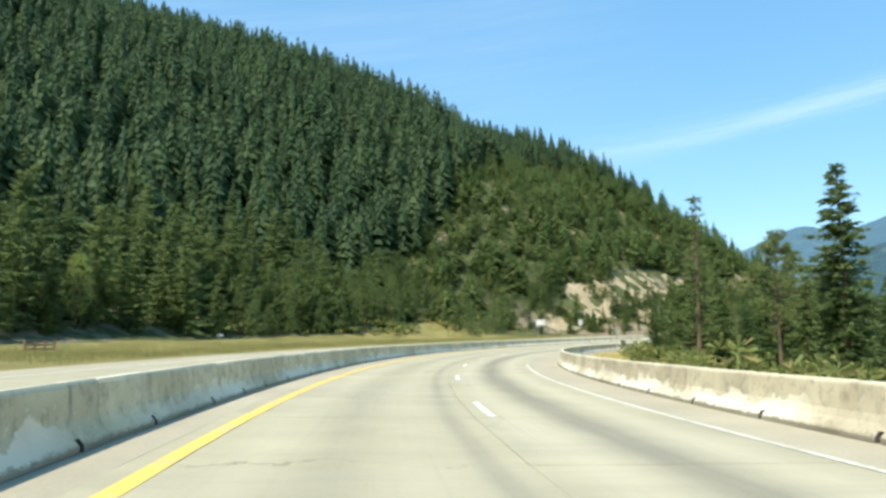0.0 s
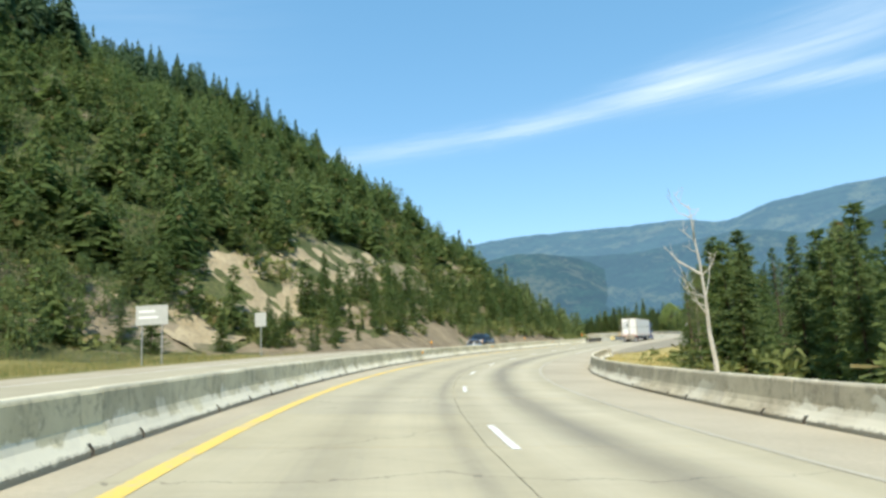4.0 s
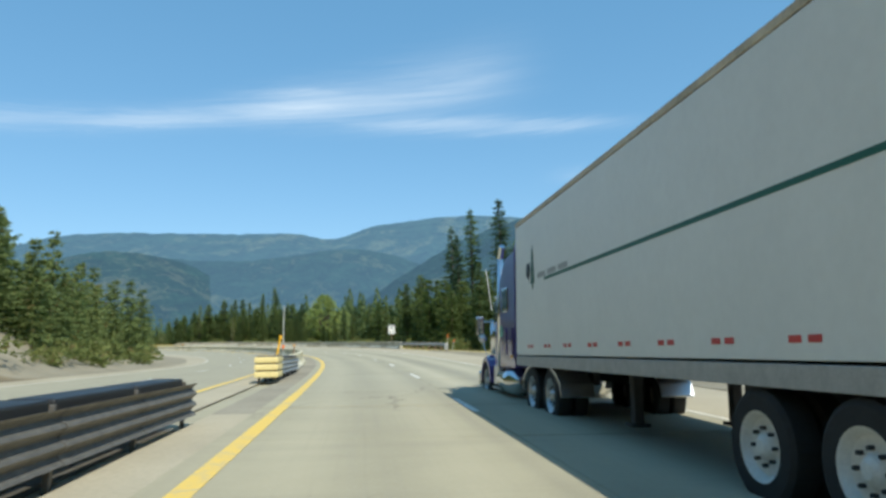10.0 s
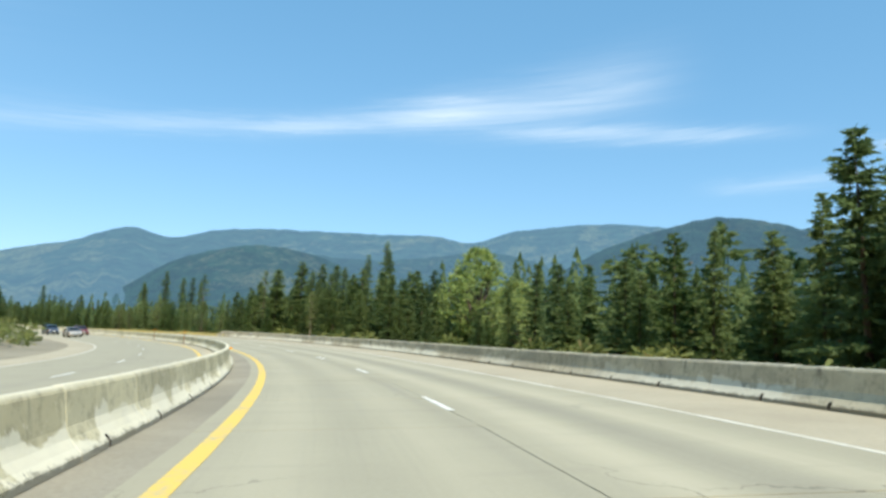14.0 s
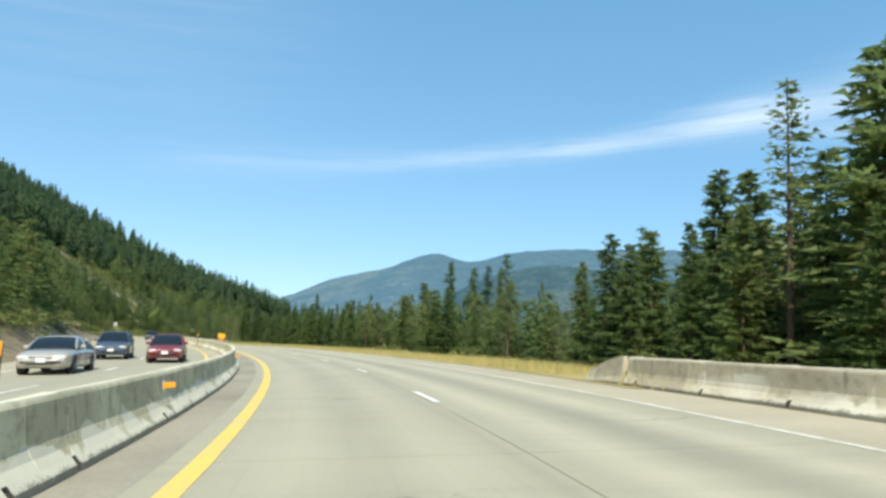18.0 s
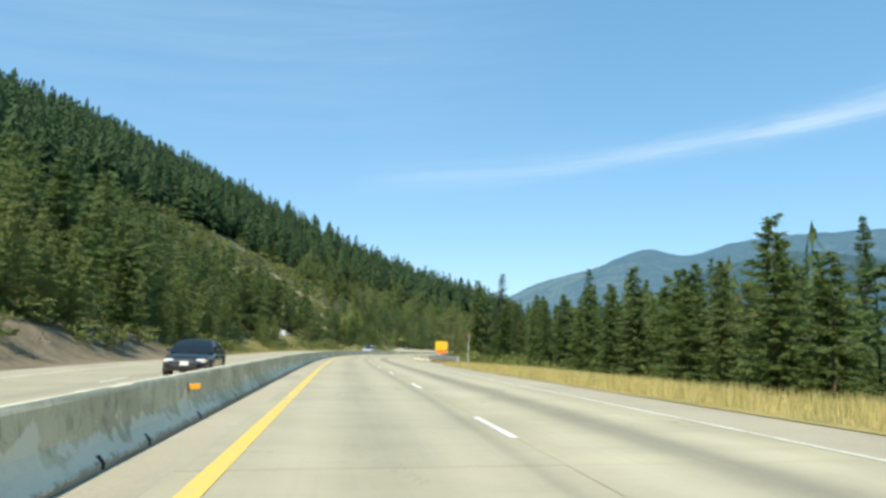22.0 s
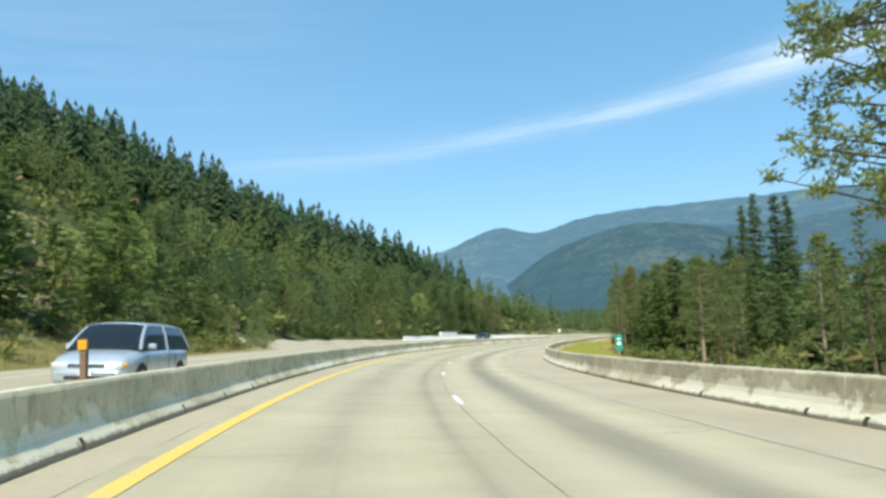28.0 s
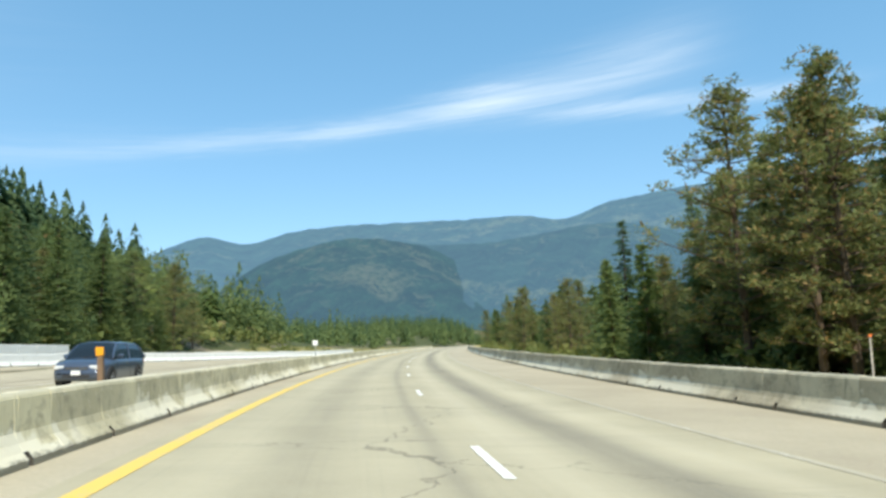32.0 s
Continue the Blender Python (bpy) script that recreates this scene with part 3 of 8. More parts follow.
def from_arrays(name, verts, faces, material, uv=None, tint=None, smooth=False):
    """One mesh object from numpy arrays of triangles or quads."""
    me = bpy.data.meshes.new(name)
    verts, faces = np.asarray(verts, np.float32), np.asarray(faces, np.int32)
    k = faces.shape[1]
    me.vertices.add(len(verts))
    me.vertices.foreach_set("co", verts.ravel())
    me.loops.add(faces.size)
    me.loops.foreach_set("vertex_index", faces.ravel())
    me.polygons.add(len(faces))
    me.polygons.foreach_set("loop_start", np.arange(0, faces.size, k, dtype=np.int32))
    me.polygons.foreach_set("use_smooth", np.full(len(faces), smooth))
    if uv is not None:
        me.uv_layers.new(name="lane").data.foreach_set("uv", np.asarray(uv, np.float32)[faces.ravel()].ravel())
    if tint is not None:
        me.attributes.new("tint", "FLOAT", "POINT").data.foreach_set("value", np.asarray(tint, np.float32))
    me.materials.append(material)
    me.update(calc_edges=True)
    me.validate()
    return new(name, me)


def grid_faces(nu, nv):
    i, j = np.meshgrid(np.arange(nu - 1), np.arange(nv - 1), indexing="ij")
    a = (i * nv + j).ravel()
    return np.stack([a, a + nv, a + nv + 1, a + 1], 1)


def terrain():
    xs = np.concatenate([[-4900, -3200, -2000, -1200, -750], GX, [1300, 1800, 2600, 3600, 4900]])
    ys = np.concatenate([[-4900, -3200, -2000, -1100, -600], GY, [1500, 2000, 2800, 3700, 4900]])
    xx, yy = np.meshgrid(xs, ys, indexing="ij")
    z = ground_z(xx, yy)
    out = np.maximum(np.maximum(GX[0] - xx, xx - GX[-1]), np.maximum(GY[0] - yy, yy - GY[-1]))
    fade = np.clip(out / 600, 0, 1)
    z = z * (1 - fade) - 22 * fade
    inner = np.zeros_like(z)
    inner[5:-5, 5:-5] = np.clip((17.5 - np.abs(G_U + 0.5)) / 3.0, 0, 1) * 1.1
    z = z - inner
    ob = from_arrays("ground", np.stack([xx, yy, z], -1).reshape(-1, 3), grid_faces(len(xs), len(ys)), M_GROUND, smooth=True)
    return tagged(ob, "forest floor of duff, dry grass and bare earth", "ground", kind="structure")


terrain()


def strip(name, us, s0, s1, ds, material, up=0.0, follow=False, lumps=0.10, bend=None):
    """A strip along the road; us are offsets, follow lets the outer part lie on the terrain, bend (one weight each) ties offsets to the edge line."""
    ss = np.arange(s0, s1 + ds * 0.5, ds)
    s, u = np.meshgrid(ss, np.asarray(us, float), indexing="ij")
    if bend is not None:
        u = u + lerp(s, EDGE) * bend
    p = road_point(s, u, up)
    if follow:
        w = np.clip((np.abs(u + 0.5) - 13.5) / 2.5, 0, 1)
        p[..., 2] = p[..., 2] * (1 - w) + (ground_z(p[..., 0], p[..., 1]) + up) * w
        p[..., 2] += fbm(p[..., 0], p[..., 1], 2.8, 3) * lumps * w
    return from_arrays(name, p.reshape(-1, 3), grid_faces(len(ss), s.shape[1]), material, np.stack([u, s], -1).reshape(-1, 2), smooth=True)


S0, S1 = -60.0, 1040.0
JOINT = ((-60, 4.05), (60, 4.0), (187, 3.85), (294, 3.88), (408, 3.77), (550, 4.0), (690, 4.12), (1040, 4.1))
EDGE = ((-60, 7.62), (20, 7.68), (60, 7.74), (190, 7.72), (250, 7.86), (295, 8.03), (415, 7.97), (480, 7.86), (550, 7.78), (690, 7.85), (1040, 7.85))
road = tagged(strip("road", [-12.6, -10.2, -6, -2, -1, 0, 4, 8, 11.2], S0, S1, 4, M_ROAD, -0.05), "pale worn concrete motorway bed", "road", kind="structure")
tagged(strip("opposite_lanes", [-10.25, -6.4, -2.55], S0, S1, 4, M_ROAD, 0.0), "pale concrete lanes of the opposite carriageway", "road", kind="structure")
for a, b, mat, lab in ((S0, 148, M_MEADOW, "dry grass strip below the wooded slope"), (148, 258, M_CUT, "sandy rock cut at the foot of the slope"),
                       (258, 440, M_GRAVEL, "gravel edge of the opposite carriageway"), (440, 584, M_CUT, "grey earth and rock bank above the road"), (584, 694, M_MEADOW, "dry grass strip below the wooded slope"),
                       (694, 836, M_SHOULDER, "wide tan gravel apron beside the opposite lanes"), (836, S1, M_MEADOW, "dry grass strip below the wooded slope")):
    tagged(strip("verge_left", [-12.4, -13.2, -14, -15, -16, -17, -18, -19, -21, -24][::-1], a, b, 2, mat, 0.012 if a == 694 else 0.0, True, 0.03 if a == 694 else 0.32), lab, "verge", kind="structure")
tagged(strip("meadow", [-43, -40, -36, -32, -28, -24], S0, 138, 3, M_MEADOW, 0.03, True), "olive and golden dry meadow below the wooded slope", "meadow", kind="structure")
for a, b, u0, u1, mat, up in ((152, 214, -25, -36, M_SAND, 0.0), (218, 244, -26, -58, M_CUT, -0.16), (640, 706, -21, -50, M_SAND, -0.02)):
    tagged(strip("scree", list(np.arange(u1, u0 + 0.1, 1.2)), a, b, 1.2, mat, up, True, 0.85), "bare sandy scree showing between the bushes", "scree", kind="structure")
tagged(strip("verge_right", [11.15, 12, 13, 14, 16, 19, 23, 27], S0, S1, 4, M_VERGE, -0.02, True), "yellow dry grass verge beside the shoulder", "verge", kind="structure")
tagged(strip("verge_right", [9.75, 10.6, 11.2, 12], 417, 553, 2, M_VERGE, 0.015), "golden grass creeping over the shoulder edge", "verge", kind="structure")
tagged(strip("shoulder", [0.125, 9, 11.3], S0, S1, 4, M_SHOULDER, -0.004, bend=np.array((1.0, 0, 0))), "tan worn concrete shoulder", "road", kind="structure")
for a, b, mat in ((S0, 236, M_SHOULDER), (236, 476, M_INNER), (476, S1, M_SHOULDER)):
    tagged(strip("inner_shoulder", [-1.12, -0.345], a, b, 4, mat, -0.004), "narrow shoulder strip beside the median", "road", kind="structure")
tagged(strip("opposite_shoulder", [-12.7, -10.25], S0, S1, 4, M_SHOULDER, -0.004), "tan shoulder of the opposite carriageway", "road", kind="structure")
tagged(strip("opposite_inner_shoulder", [-2.55, -1.6], S0, S1, 4, M_SHOULDER, -0.004), "inner shoulder of the opposite carriageway", "road", kind="structure")


def turnout(name, edge, s0, s1, label):
    """Gravel lay-by beside the shoulder; edge gives its outer offset by station."""
    ss = np.arange(s0, s1 + 0.1, 2.0)
    w = np.linspace(0, 1, 9)
    s, f = np.meshgrid(ss, w, indexing="ij")
    out = np.interp(s, [a for a, _ in edge], [b for _, b in edge]) + fbm(s, s * 0, 6, 3) * 0.8
    u = 11.0 + (out - 11.0) * f
    p = road_point(s, u, 0.0)
    low = np.clip((u - 13.5) / 2.5, 0, 1)
    p[..., 2] = p[..., 2] * (1 - low) + ground_z(p[..., 0], p[..., 1]) * low + 0.012 + 0.05 * low
    ob = from_arrays(name, p.reshape(-1, 3), grid_faces(len(ss), len(w)), M_GRAVEL, np.stack([u, s], -1).reshape(-1, 2), smooth=True)
    return tagged(ob, label, "lay-by", kind="structure")


turnout("turnout", ((158, 11.2), (165, 11.4), (173, 13.4), (180, 14.8), (194, 17.2), (208, 20), (236, 20.5), (262, 16), (290, 11.4)), 158, 290, "wide gravelled lay-by beside the road")
turnout("turnout", ((536, 11.2), (546, 13.5), (558, 13.0), (572, 11.2)), 536, 572, "gravel patch before the steel rail")

# ---- barriers: precast lengths of 3 m ----
SEG = 3.05


def barrier_mesh(name, seed, face=1):
    """New Jersey profile, one length, with worn edges."""
    rng = random.Random(seed)
    half = [(0.30, 0.0), (0.30, 0.075), (0.235, 0.155), (0.168, 0.25), (0.123, 0.365), (0.088, 0.74), (0.055, 0.81)]
    prof = [(-x, z) for x, z in half] + half[::-1]
    bm = bmesh.new()
    rings = []
    e = SEG / 2
    n = rng.uniform(-0.9, 0.9)
    ys = [-e + 0.0005, -e + 0.02, n - 0.055, n - 0.05, n + 0.05, n + 0.055, e - 0.02, e - 0.0005]
    for i, y in enumerate(ys):
        inset = 0.004 if i in (0, len(ys) - 1) else 0.0
        scupper = i in (3, 4)
        ring = []
        for x, z in prof:
            j = rng.uniform(-0.005, 0.005)
            if scupper and z < 0.1:
                x, z = math.copysign(0.13, x), z * 1.2
            ring.append(bm.verts.new((x - math.copysign(inset, x) + j, y, z - (inset if z > 0.5 else 0) + (rng.uniform(-0.012, 0.004) if z > 0.75 else 0))))
        rings.append(ring)
    for a, b in zip(rings, rings[1:]):
        for i in range(len(prof) - 1):
            bm.faces.new((a[i], a[i + 1], b[i + 1], b[i]))
    bm.faces.new(rings[0])
    bm.faces.new(rings[-1][::-1])
    bmesh.ops.recalc_face_normals(bm, faces=bm.faces)
    me = bpy.data.meshes.new(name)
    bm.to_mesh(me)
    bm.free()
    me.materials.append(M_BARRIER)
    me.materials.append(M_SCUPPER_SHADE)
    # faces inside the scupper notch are coloured dark as painted shade
    for p in me.polygons:
        if p.center.z < 0.13 and abs(p.center.y - n) < 0.06:
            p.material_index = 1
    return me


BARRIERS = [barrier_mesh("concrete_barrier", k) for k in range(6)]
PALE_BARRIERS = [barrier_mesh("pale_barrier", 9)]
PALE_BARRIERS[0].materials[0] = M_NEWCONC
TAN_BARRIERS = [barrier_mesh("stained_barrier", k + 20) for k in range(5)]
for me in TAN_BARRIERS:
    me.materials[0] = M_TANBARRIER


def barrier_line(name, s0, s1, u, label, seed, kit=BARRIERS, lie=False):
    """A run of barrier: one thing, each precast length a part; lie sets it on the open ground."""
    rng = random.Random(seed)
    run = new(name)
    run.matrix_world = road_pose(s0, u(s0) if callable(u) else u)
    inv = run.matrix_world.inverted()
    tagged(run, label, "barrier")
    s = s0 + SEG / 2
    while s < s1 - SEG / 2 + 0.1:
        off = u if callable(u) else (lambda q, c=u: c)
        uu = off(s)
        ob = new("barrier_length", kit[rng.randrange(len(kit))])
        ob.parent = run
        half = SEG / 2 / (1 + uu * (np.interp(s - 1, STA, _h) - np.interp(s + 1, STA, _h)) / -2.0)
        tail, head = Vector(road_point(s - half, off(s - half), 0.004)), Vector(road_point(s + half, off(s + half), 0.004))
        if lie:
            tail.z, head.z = (float(ground_z(q.x, q.y)) + 0.03 for q in (tail, head))
        ahead = (head - tail).normalized()
        side = Vector(road_point(s, uu + 1.0)) - Vector(road_point(s, uu - 1.0))
        side = (side - ahead * side.dot(ahead)).normalized()
        m = Matrix((side, ahead, side.cross(ahead))).transposed().to_4x4()
        m.translation = (tail + head) / 2 + side * rng.uniform(-0.004, 0.004)
        ob.matrix_basis = inv @ m
        # chord to arc: outer lines need a little more or less station per length
        s += SEG / (1 + uu * (np.interp(s - 1, STA, _h) - np.interp(s + 1, STA, _h)) / -2.0)
    return run


MED = "weathered precast concrete median barrier length with streaks"
SIDE = "stained precast concrete barrier length along the shoulder"
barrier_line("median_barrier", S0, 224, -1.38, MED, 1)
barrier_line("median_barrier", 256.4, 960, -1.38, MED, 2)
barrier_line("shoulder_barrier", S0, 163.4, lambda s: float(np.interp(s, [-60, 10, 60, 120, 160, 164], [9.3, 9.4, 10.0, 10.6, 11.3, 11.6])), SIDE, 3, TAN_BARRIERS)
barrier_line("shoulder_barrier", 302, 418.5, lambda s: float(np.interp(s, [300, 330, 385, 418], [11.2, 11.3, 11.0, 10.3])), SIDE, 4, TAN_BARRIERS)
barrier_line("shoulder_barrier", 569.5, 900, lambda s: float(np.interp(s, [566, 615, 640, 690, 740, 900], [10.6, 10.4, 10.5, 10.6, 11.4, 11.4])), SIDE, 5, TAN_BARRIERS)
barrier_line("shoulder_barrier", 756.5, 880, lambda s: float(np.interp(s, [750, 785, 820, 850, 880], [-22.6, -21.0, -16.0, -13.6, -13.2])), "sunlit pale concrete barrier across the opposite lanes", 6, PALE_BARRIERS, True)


def sloped_end(s, u, turn, label):
    """Cast end piece whose top falls to the ground."""
    ob = new("barrier_end", bpy.data.meshes.new("barrier_end"))
    bm = bmesh.new()
    rows = []
    for k in range(7):
        f = k / 6
        y, h = 2.4 * f, 1.0 - 0.62 * f ** 1.6
        rows.append([bm.verts.new((x, y, z * h)) for x, z in ((-0.30, 0), (-0.30, 0.075), (-0.168, 0.25), (-0.11, 0.46), (-0.06, 0.81), (0.06, 0.81), (0.11, 0.46), (0.168, 0.25), (0.30, 0.075), (0.30, 0))])
    for a, b in zip(rows, rows[1:]):
        for i in range(9):
            bm.faces.new((a[i], a[i + 1], b[i + 1], b[i]))
    bm.faces.new(rows[0])
    bm.faces.new(rows[-1][::-1])
    bmesh.ops.recalc_face_normals(bm, faces=bm.faces)
    bm.to_mesh(ob.data)
    bm.free()
    ob.data.materials.append(M_TANBARRIER)
    ob.matrix_world = road_pose(s, u, 0.004, turn=turn)
    tagged(ob, label, "barrier")


sloped_end(163.3, 11.6, -4.0, "stained concrete barrier end sloping down beside the lay-by")
sloped_end(418.6, 10.3, 1.3, "stained concrete barrier end sloping down to the shoulder")

# ---- painted lines ----
yl = strip("yellow_edge_line", [-0.05, 0.19], S0, S1, 3, M_YELLOW, 0.006)
tagged(yl, "worn yellow edge line along the median", "road marking", kind="structure")
for a, b, mat, lab in ((S0, 42, M_FAINT, "white edge line along the shoulder"), (42, 168, M_RUBBED, "nearly rubbed-out white edge line along the shoulder"), (168, 640, M_FAINT, "white edge line along the shoulder"), (640, S1, M_RUBBED, "nearly rubbed-out white edge line along the shoulder")):
    tagged(strip("white_edge_line", [-0.07, 0.07], a, b, 3, mat, 0.006, bend=np.array((1.0, 1.0))), lab, "road marking", kind="structure")
tagged(strip("yellow_edge_line", [-2.90, -2.68], S0, S1, 3, M_YELLOW, 0.006), "yellow edge line of the opposite carriageway", "road marking", kind="structure")
tagged(strip("white_edge_line", [-10.2, -10.06], S0, S1, 3, M_FAINT, 0.006), "white edge line of the opposite carriageway", "road marking", kind="structure")


def dashes(u, shift, n):
    """Lane dashes every 12.19 m; u and shift (repainting drift) by station."""
    for k in range(n):
        a = S0 + 0.95 + 12.19 * k
        a += float(np.interp(a, *shift)) - 1.9
        o = float(np.interp(a, *u))
        d = strip("lane_dash", [o - 0.065, o + 0.065], a, a + 3.05, 1.525, M_WHITE, 0.008) if a < 600 else strip("lane_dash", [o - 0.065, o + 0.065], a + 0.65, a + 3.05, 1.2, M_WHITE, 0.008)
        tagged(d, "white painted lane dash on concrete", "road marking", "lane dashes")


dashes(([0, 140, 175, 205, 560, 630, 690, 740], [4.35, 4.3, 3.92, 3.85, 3.9, 4.1, 4.3, 4.1]), ([37, 62, 164, 294, 355, 380, 404, 441, 490, 518, 618, 636, 678, 723], [0.6, 1.3, 5.0, 3.2, 8.7, 10.6, 12.2, 14.5, 15.4, 16.0, 14.8, 14.2, 15.9, 16.5]), 82)
dashes(([0, 700], [-6.4, -6.4]), ([0, 700], [5.0, 5.0]), 82)


# ---- distant mountains, one behind the other ----
def mountain(name, cx, cy, r, depth, profile, material, label, seed, rough):
    """A range seen from (cx, cy): profile of bearing and height angle of its crest."""
    az = np.linspace(profile[0][0], profile[-1][0], max(260, int((profile[-1][0] - profile[0][0]) * 5)))
    crest = cubic(az, [a for a, _ in profile], [b for _, b in profile])
    rows = 44
    f = np.linspace(0, 1, rows)
    A, F = np.meshgrid(az, f, indexing="ij")
    R = r - depth * (1 - F)
    x, y = cx + R * np.sin(np.radians(A)), cy + R * np.cos(np.radians(A))
    top = r * np.tan(np.radians(crest))[:, None]
    gully = 1 - 2 * np.abs(fbm(A * 30, F * 260, 120, 4))
    crag = fbm(A * 45, F * 60, 26, 4)
    z = -25 + (top + 25) * F ** (1.15 - 0.55 * (gully - 0.45) * (1 - F)) + rough * crag * (0.25 + 0.75 * (1 - F)) * np.sqrt(np.clip(F, 0, 1))
    back = np.stack([cx + (r + depth * 0.3) * np.sin(np.radians(az)), cy + (r + depth * 0.3) * np.cos(np.radians(az)), np.full_like(az, -25)], -1)
    v = np.concatenate([np.stack([x, y, z], -1), back[:, None, :]], 1)
    ob = from_arrays(name, v.reshape(-1, 3), grid_faces(len(az), rows + 1), material, smooth=True)
    return tagged(ob, label, "mountain", kind="structure")


# blue haze colour that the far slopes give off
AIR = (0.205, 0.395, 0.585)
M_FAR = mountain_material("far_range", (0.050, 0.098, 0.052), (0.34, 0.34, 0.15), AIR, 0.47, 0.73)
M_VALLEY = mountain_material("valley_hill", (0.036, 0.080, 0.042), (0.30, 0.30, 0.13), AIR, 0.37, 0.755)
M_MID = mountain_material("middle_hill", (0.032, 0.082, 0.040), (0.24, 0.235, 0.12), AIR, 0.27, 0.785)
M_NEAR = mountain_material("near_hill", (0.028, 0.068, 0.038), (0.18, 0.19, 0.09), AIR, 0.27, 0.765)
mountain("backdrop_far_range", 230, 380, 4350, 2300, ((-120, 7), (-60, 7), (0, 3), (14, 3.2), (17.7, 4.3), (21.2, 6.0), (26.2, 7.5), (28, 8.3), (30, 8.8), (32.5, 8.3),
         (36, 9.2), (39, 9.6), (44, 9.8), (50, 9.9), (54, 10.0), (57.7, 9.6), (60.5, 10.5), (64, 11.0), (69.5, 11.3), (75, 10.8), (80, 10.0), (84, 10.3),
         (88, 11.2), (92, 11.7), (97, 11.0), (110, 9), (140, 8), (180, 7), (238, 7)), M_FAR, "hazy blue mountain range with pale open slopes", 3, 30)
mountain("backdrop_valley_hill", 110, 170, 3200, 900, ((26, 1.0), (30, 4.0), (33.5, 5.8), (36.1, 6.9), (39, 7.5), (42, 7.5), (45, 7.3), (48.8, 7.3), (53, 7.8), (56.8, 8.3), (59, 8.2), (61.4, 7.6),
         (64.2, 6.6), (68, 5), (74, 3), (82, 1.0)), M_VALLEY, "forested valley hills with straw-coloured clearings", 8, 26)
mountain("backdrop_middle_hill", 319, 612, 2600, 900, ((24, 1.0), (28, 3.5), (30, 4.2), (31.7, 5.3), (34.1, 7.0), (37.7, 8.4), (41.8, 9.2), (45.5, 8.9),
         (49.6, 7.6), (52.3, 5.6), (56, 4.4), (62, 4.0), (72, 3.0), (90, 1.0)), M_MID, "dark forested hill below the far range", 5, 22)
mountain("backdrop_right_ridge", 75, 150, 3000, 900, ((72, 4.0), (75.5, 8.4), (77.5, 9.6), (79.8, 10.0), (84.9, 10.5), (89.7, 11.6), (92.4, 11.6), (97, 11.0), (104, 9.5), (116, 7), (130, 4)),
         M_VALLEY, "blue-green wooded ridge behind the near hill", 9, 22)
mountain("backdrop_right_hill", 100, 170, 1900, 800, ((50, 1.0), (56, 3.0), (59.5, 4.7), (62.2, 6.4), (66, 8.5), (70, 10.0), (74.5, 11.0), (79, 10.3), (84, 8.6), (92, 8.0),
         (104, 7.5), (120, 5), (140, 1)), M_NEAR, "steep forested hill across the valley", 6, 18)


# ---- trees ----
def needle_crown(rng, levels, per, girth, droop, start, taper=0.72, size=0.034, thin=1.0, dense=2.8, lift=0.18):
    """Unit-height conifer of curved boughs set with small needle twigs of even size."""
    v, f = [], []
    for w in range(levels):
        h = start + (1 - start) * ((w + rng.uniform(-0.35, 0.35)) / levels)
        k = min(1.0, max(0.0, (h - start) / (1 - start)))
        reach = (girth * (1 - k) ** taper * (0.72 + 0.28 * min(1, k * 7 + 0.25)) + 0.010) * rng.uniform(0.68, 1.18)
        for b in range(per):
            if rng.random() > thin:
                continue
            a = rng.uniform(0, 6.283)
            ca, sa = math.cos(a), math.sin(a)
            L = reach * rng.uniform(0.48, 1.28)
            hh = h + rng.uniform(-0.5, 0.5) * (1 - start) / levels
            fall, rise = droop * rng.uniform(0.4, 1.4) - 0.55 * max(0.0, k - 0.45), lift * rng.uniform(0.3, 1.5)
            n = max(3, int(L / size * dense))
            for q in range(n):
                t = 0.10 + 0.90 * (q + rng.random()) / n
                p = Vector((L * t * ca, L * t * sa, hh - L * fall * t + L * rise * t * t))
                sd = rng.uniform(-1.15, 1.15)
                d = Vector((ca * 0.75 - sa * sd, sa * 0.75 + ca * sd, rng.uniform(-0.62, 0.34))).normalized()
                ln = size * rng.uniform(0.7, 1.35) * (1.12 - 0.35 * t)
                wv = d.cross(Vector((rng.uniform(-1, 1), rng.uniform(-1, 1), rng.uniform(-1, 1)))).normalized() * size * rng.uniform(0.18, 0.32)
                i = len(v)
                v += [tuple(p + wv), tuple(p - wv), tuple(p + d * ln)]
                f.append((i, i + 1, i + 2))
    for q in range(10):
        a, z = rng.uniform(0, 6.283), 0.93 + 0.06 * q / 10
        i = len(v)
        v += [(0.004, 0, z), (-0.004, 0, z), (0.014 * math.cos(a), 0.014 * math.sin(a), z + 0.022)]
        f.append((i, i + 1, i + 2))
    return np.array(v), np.array(f)


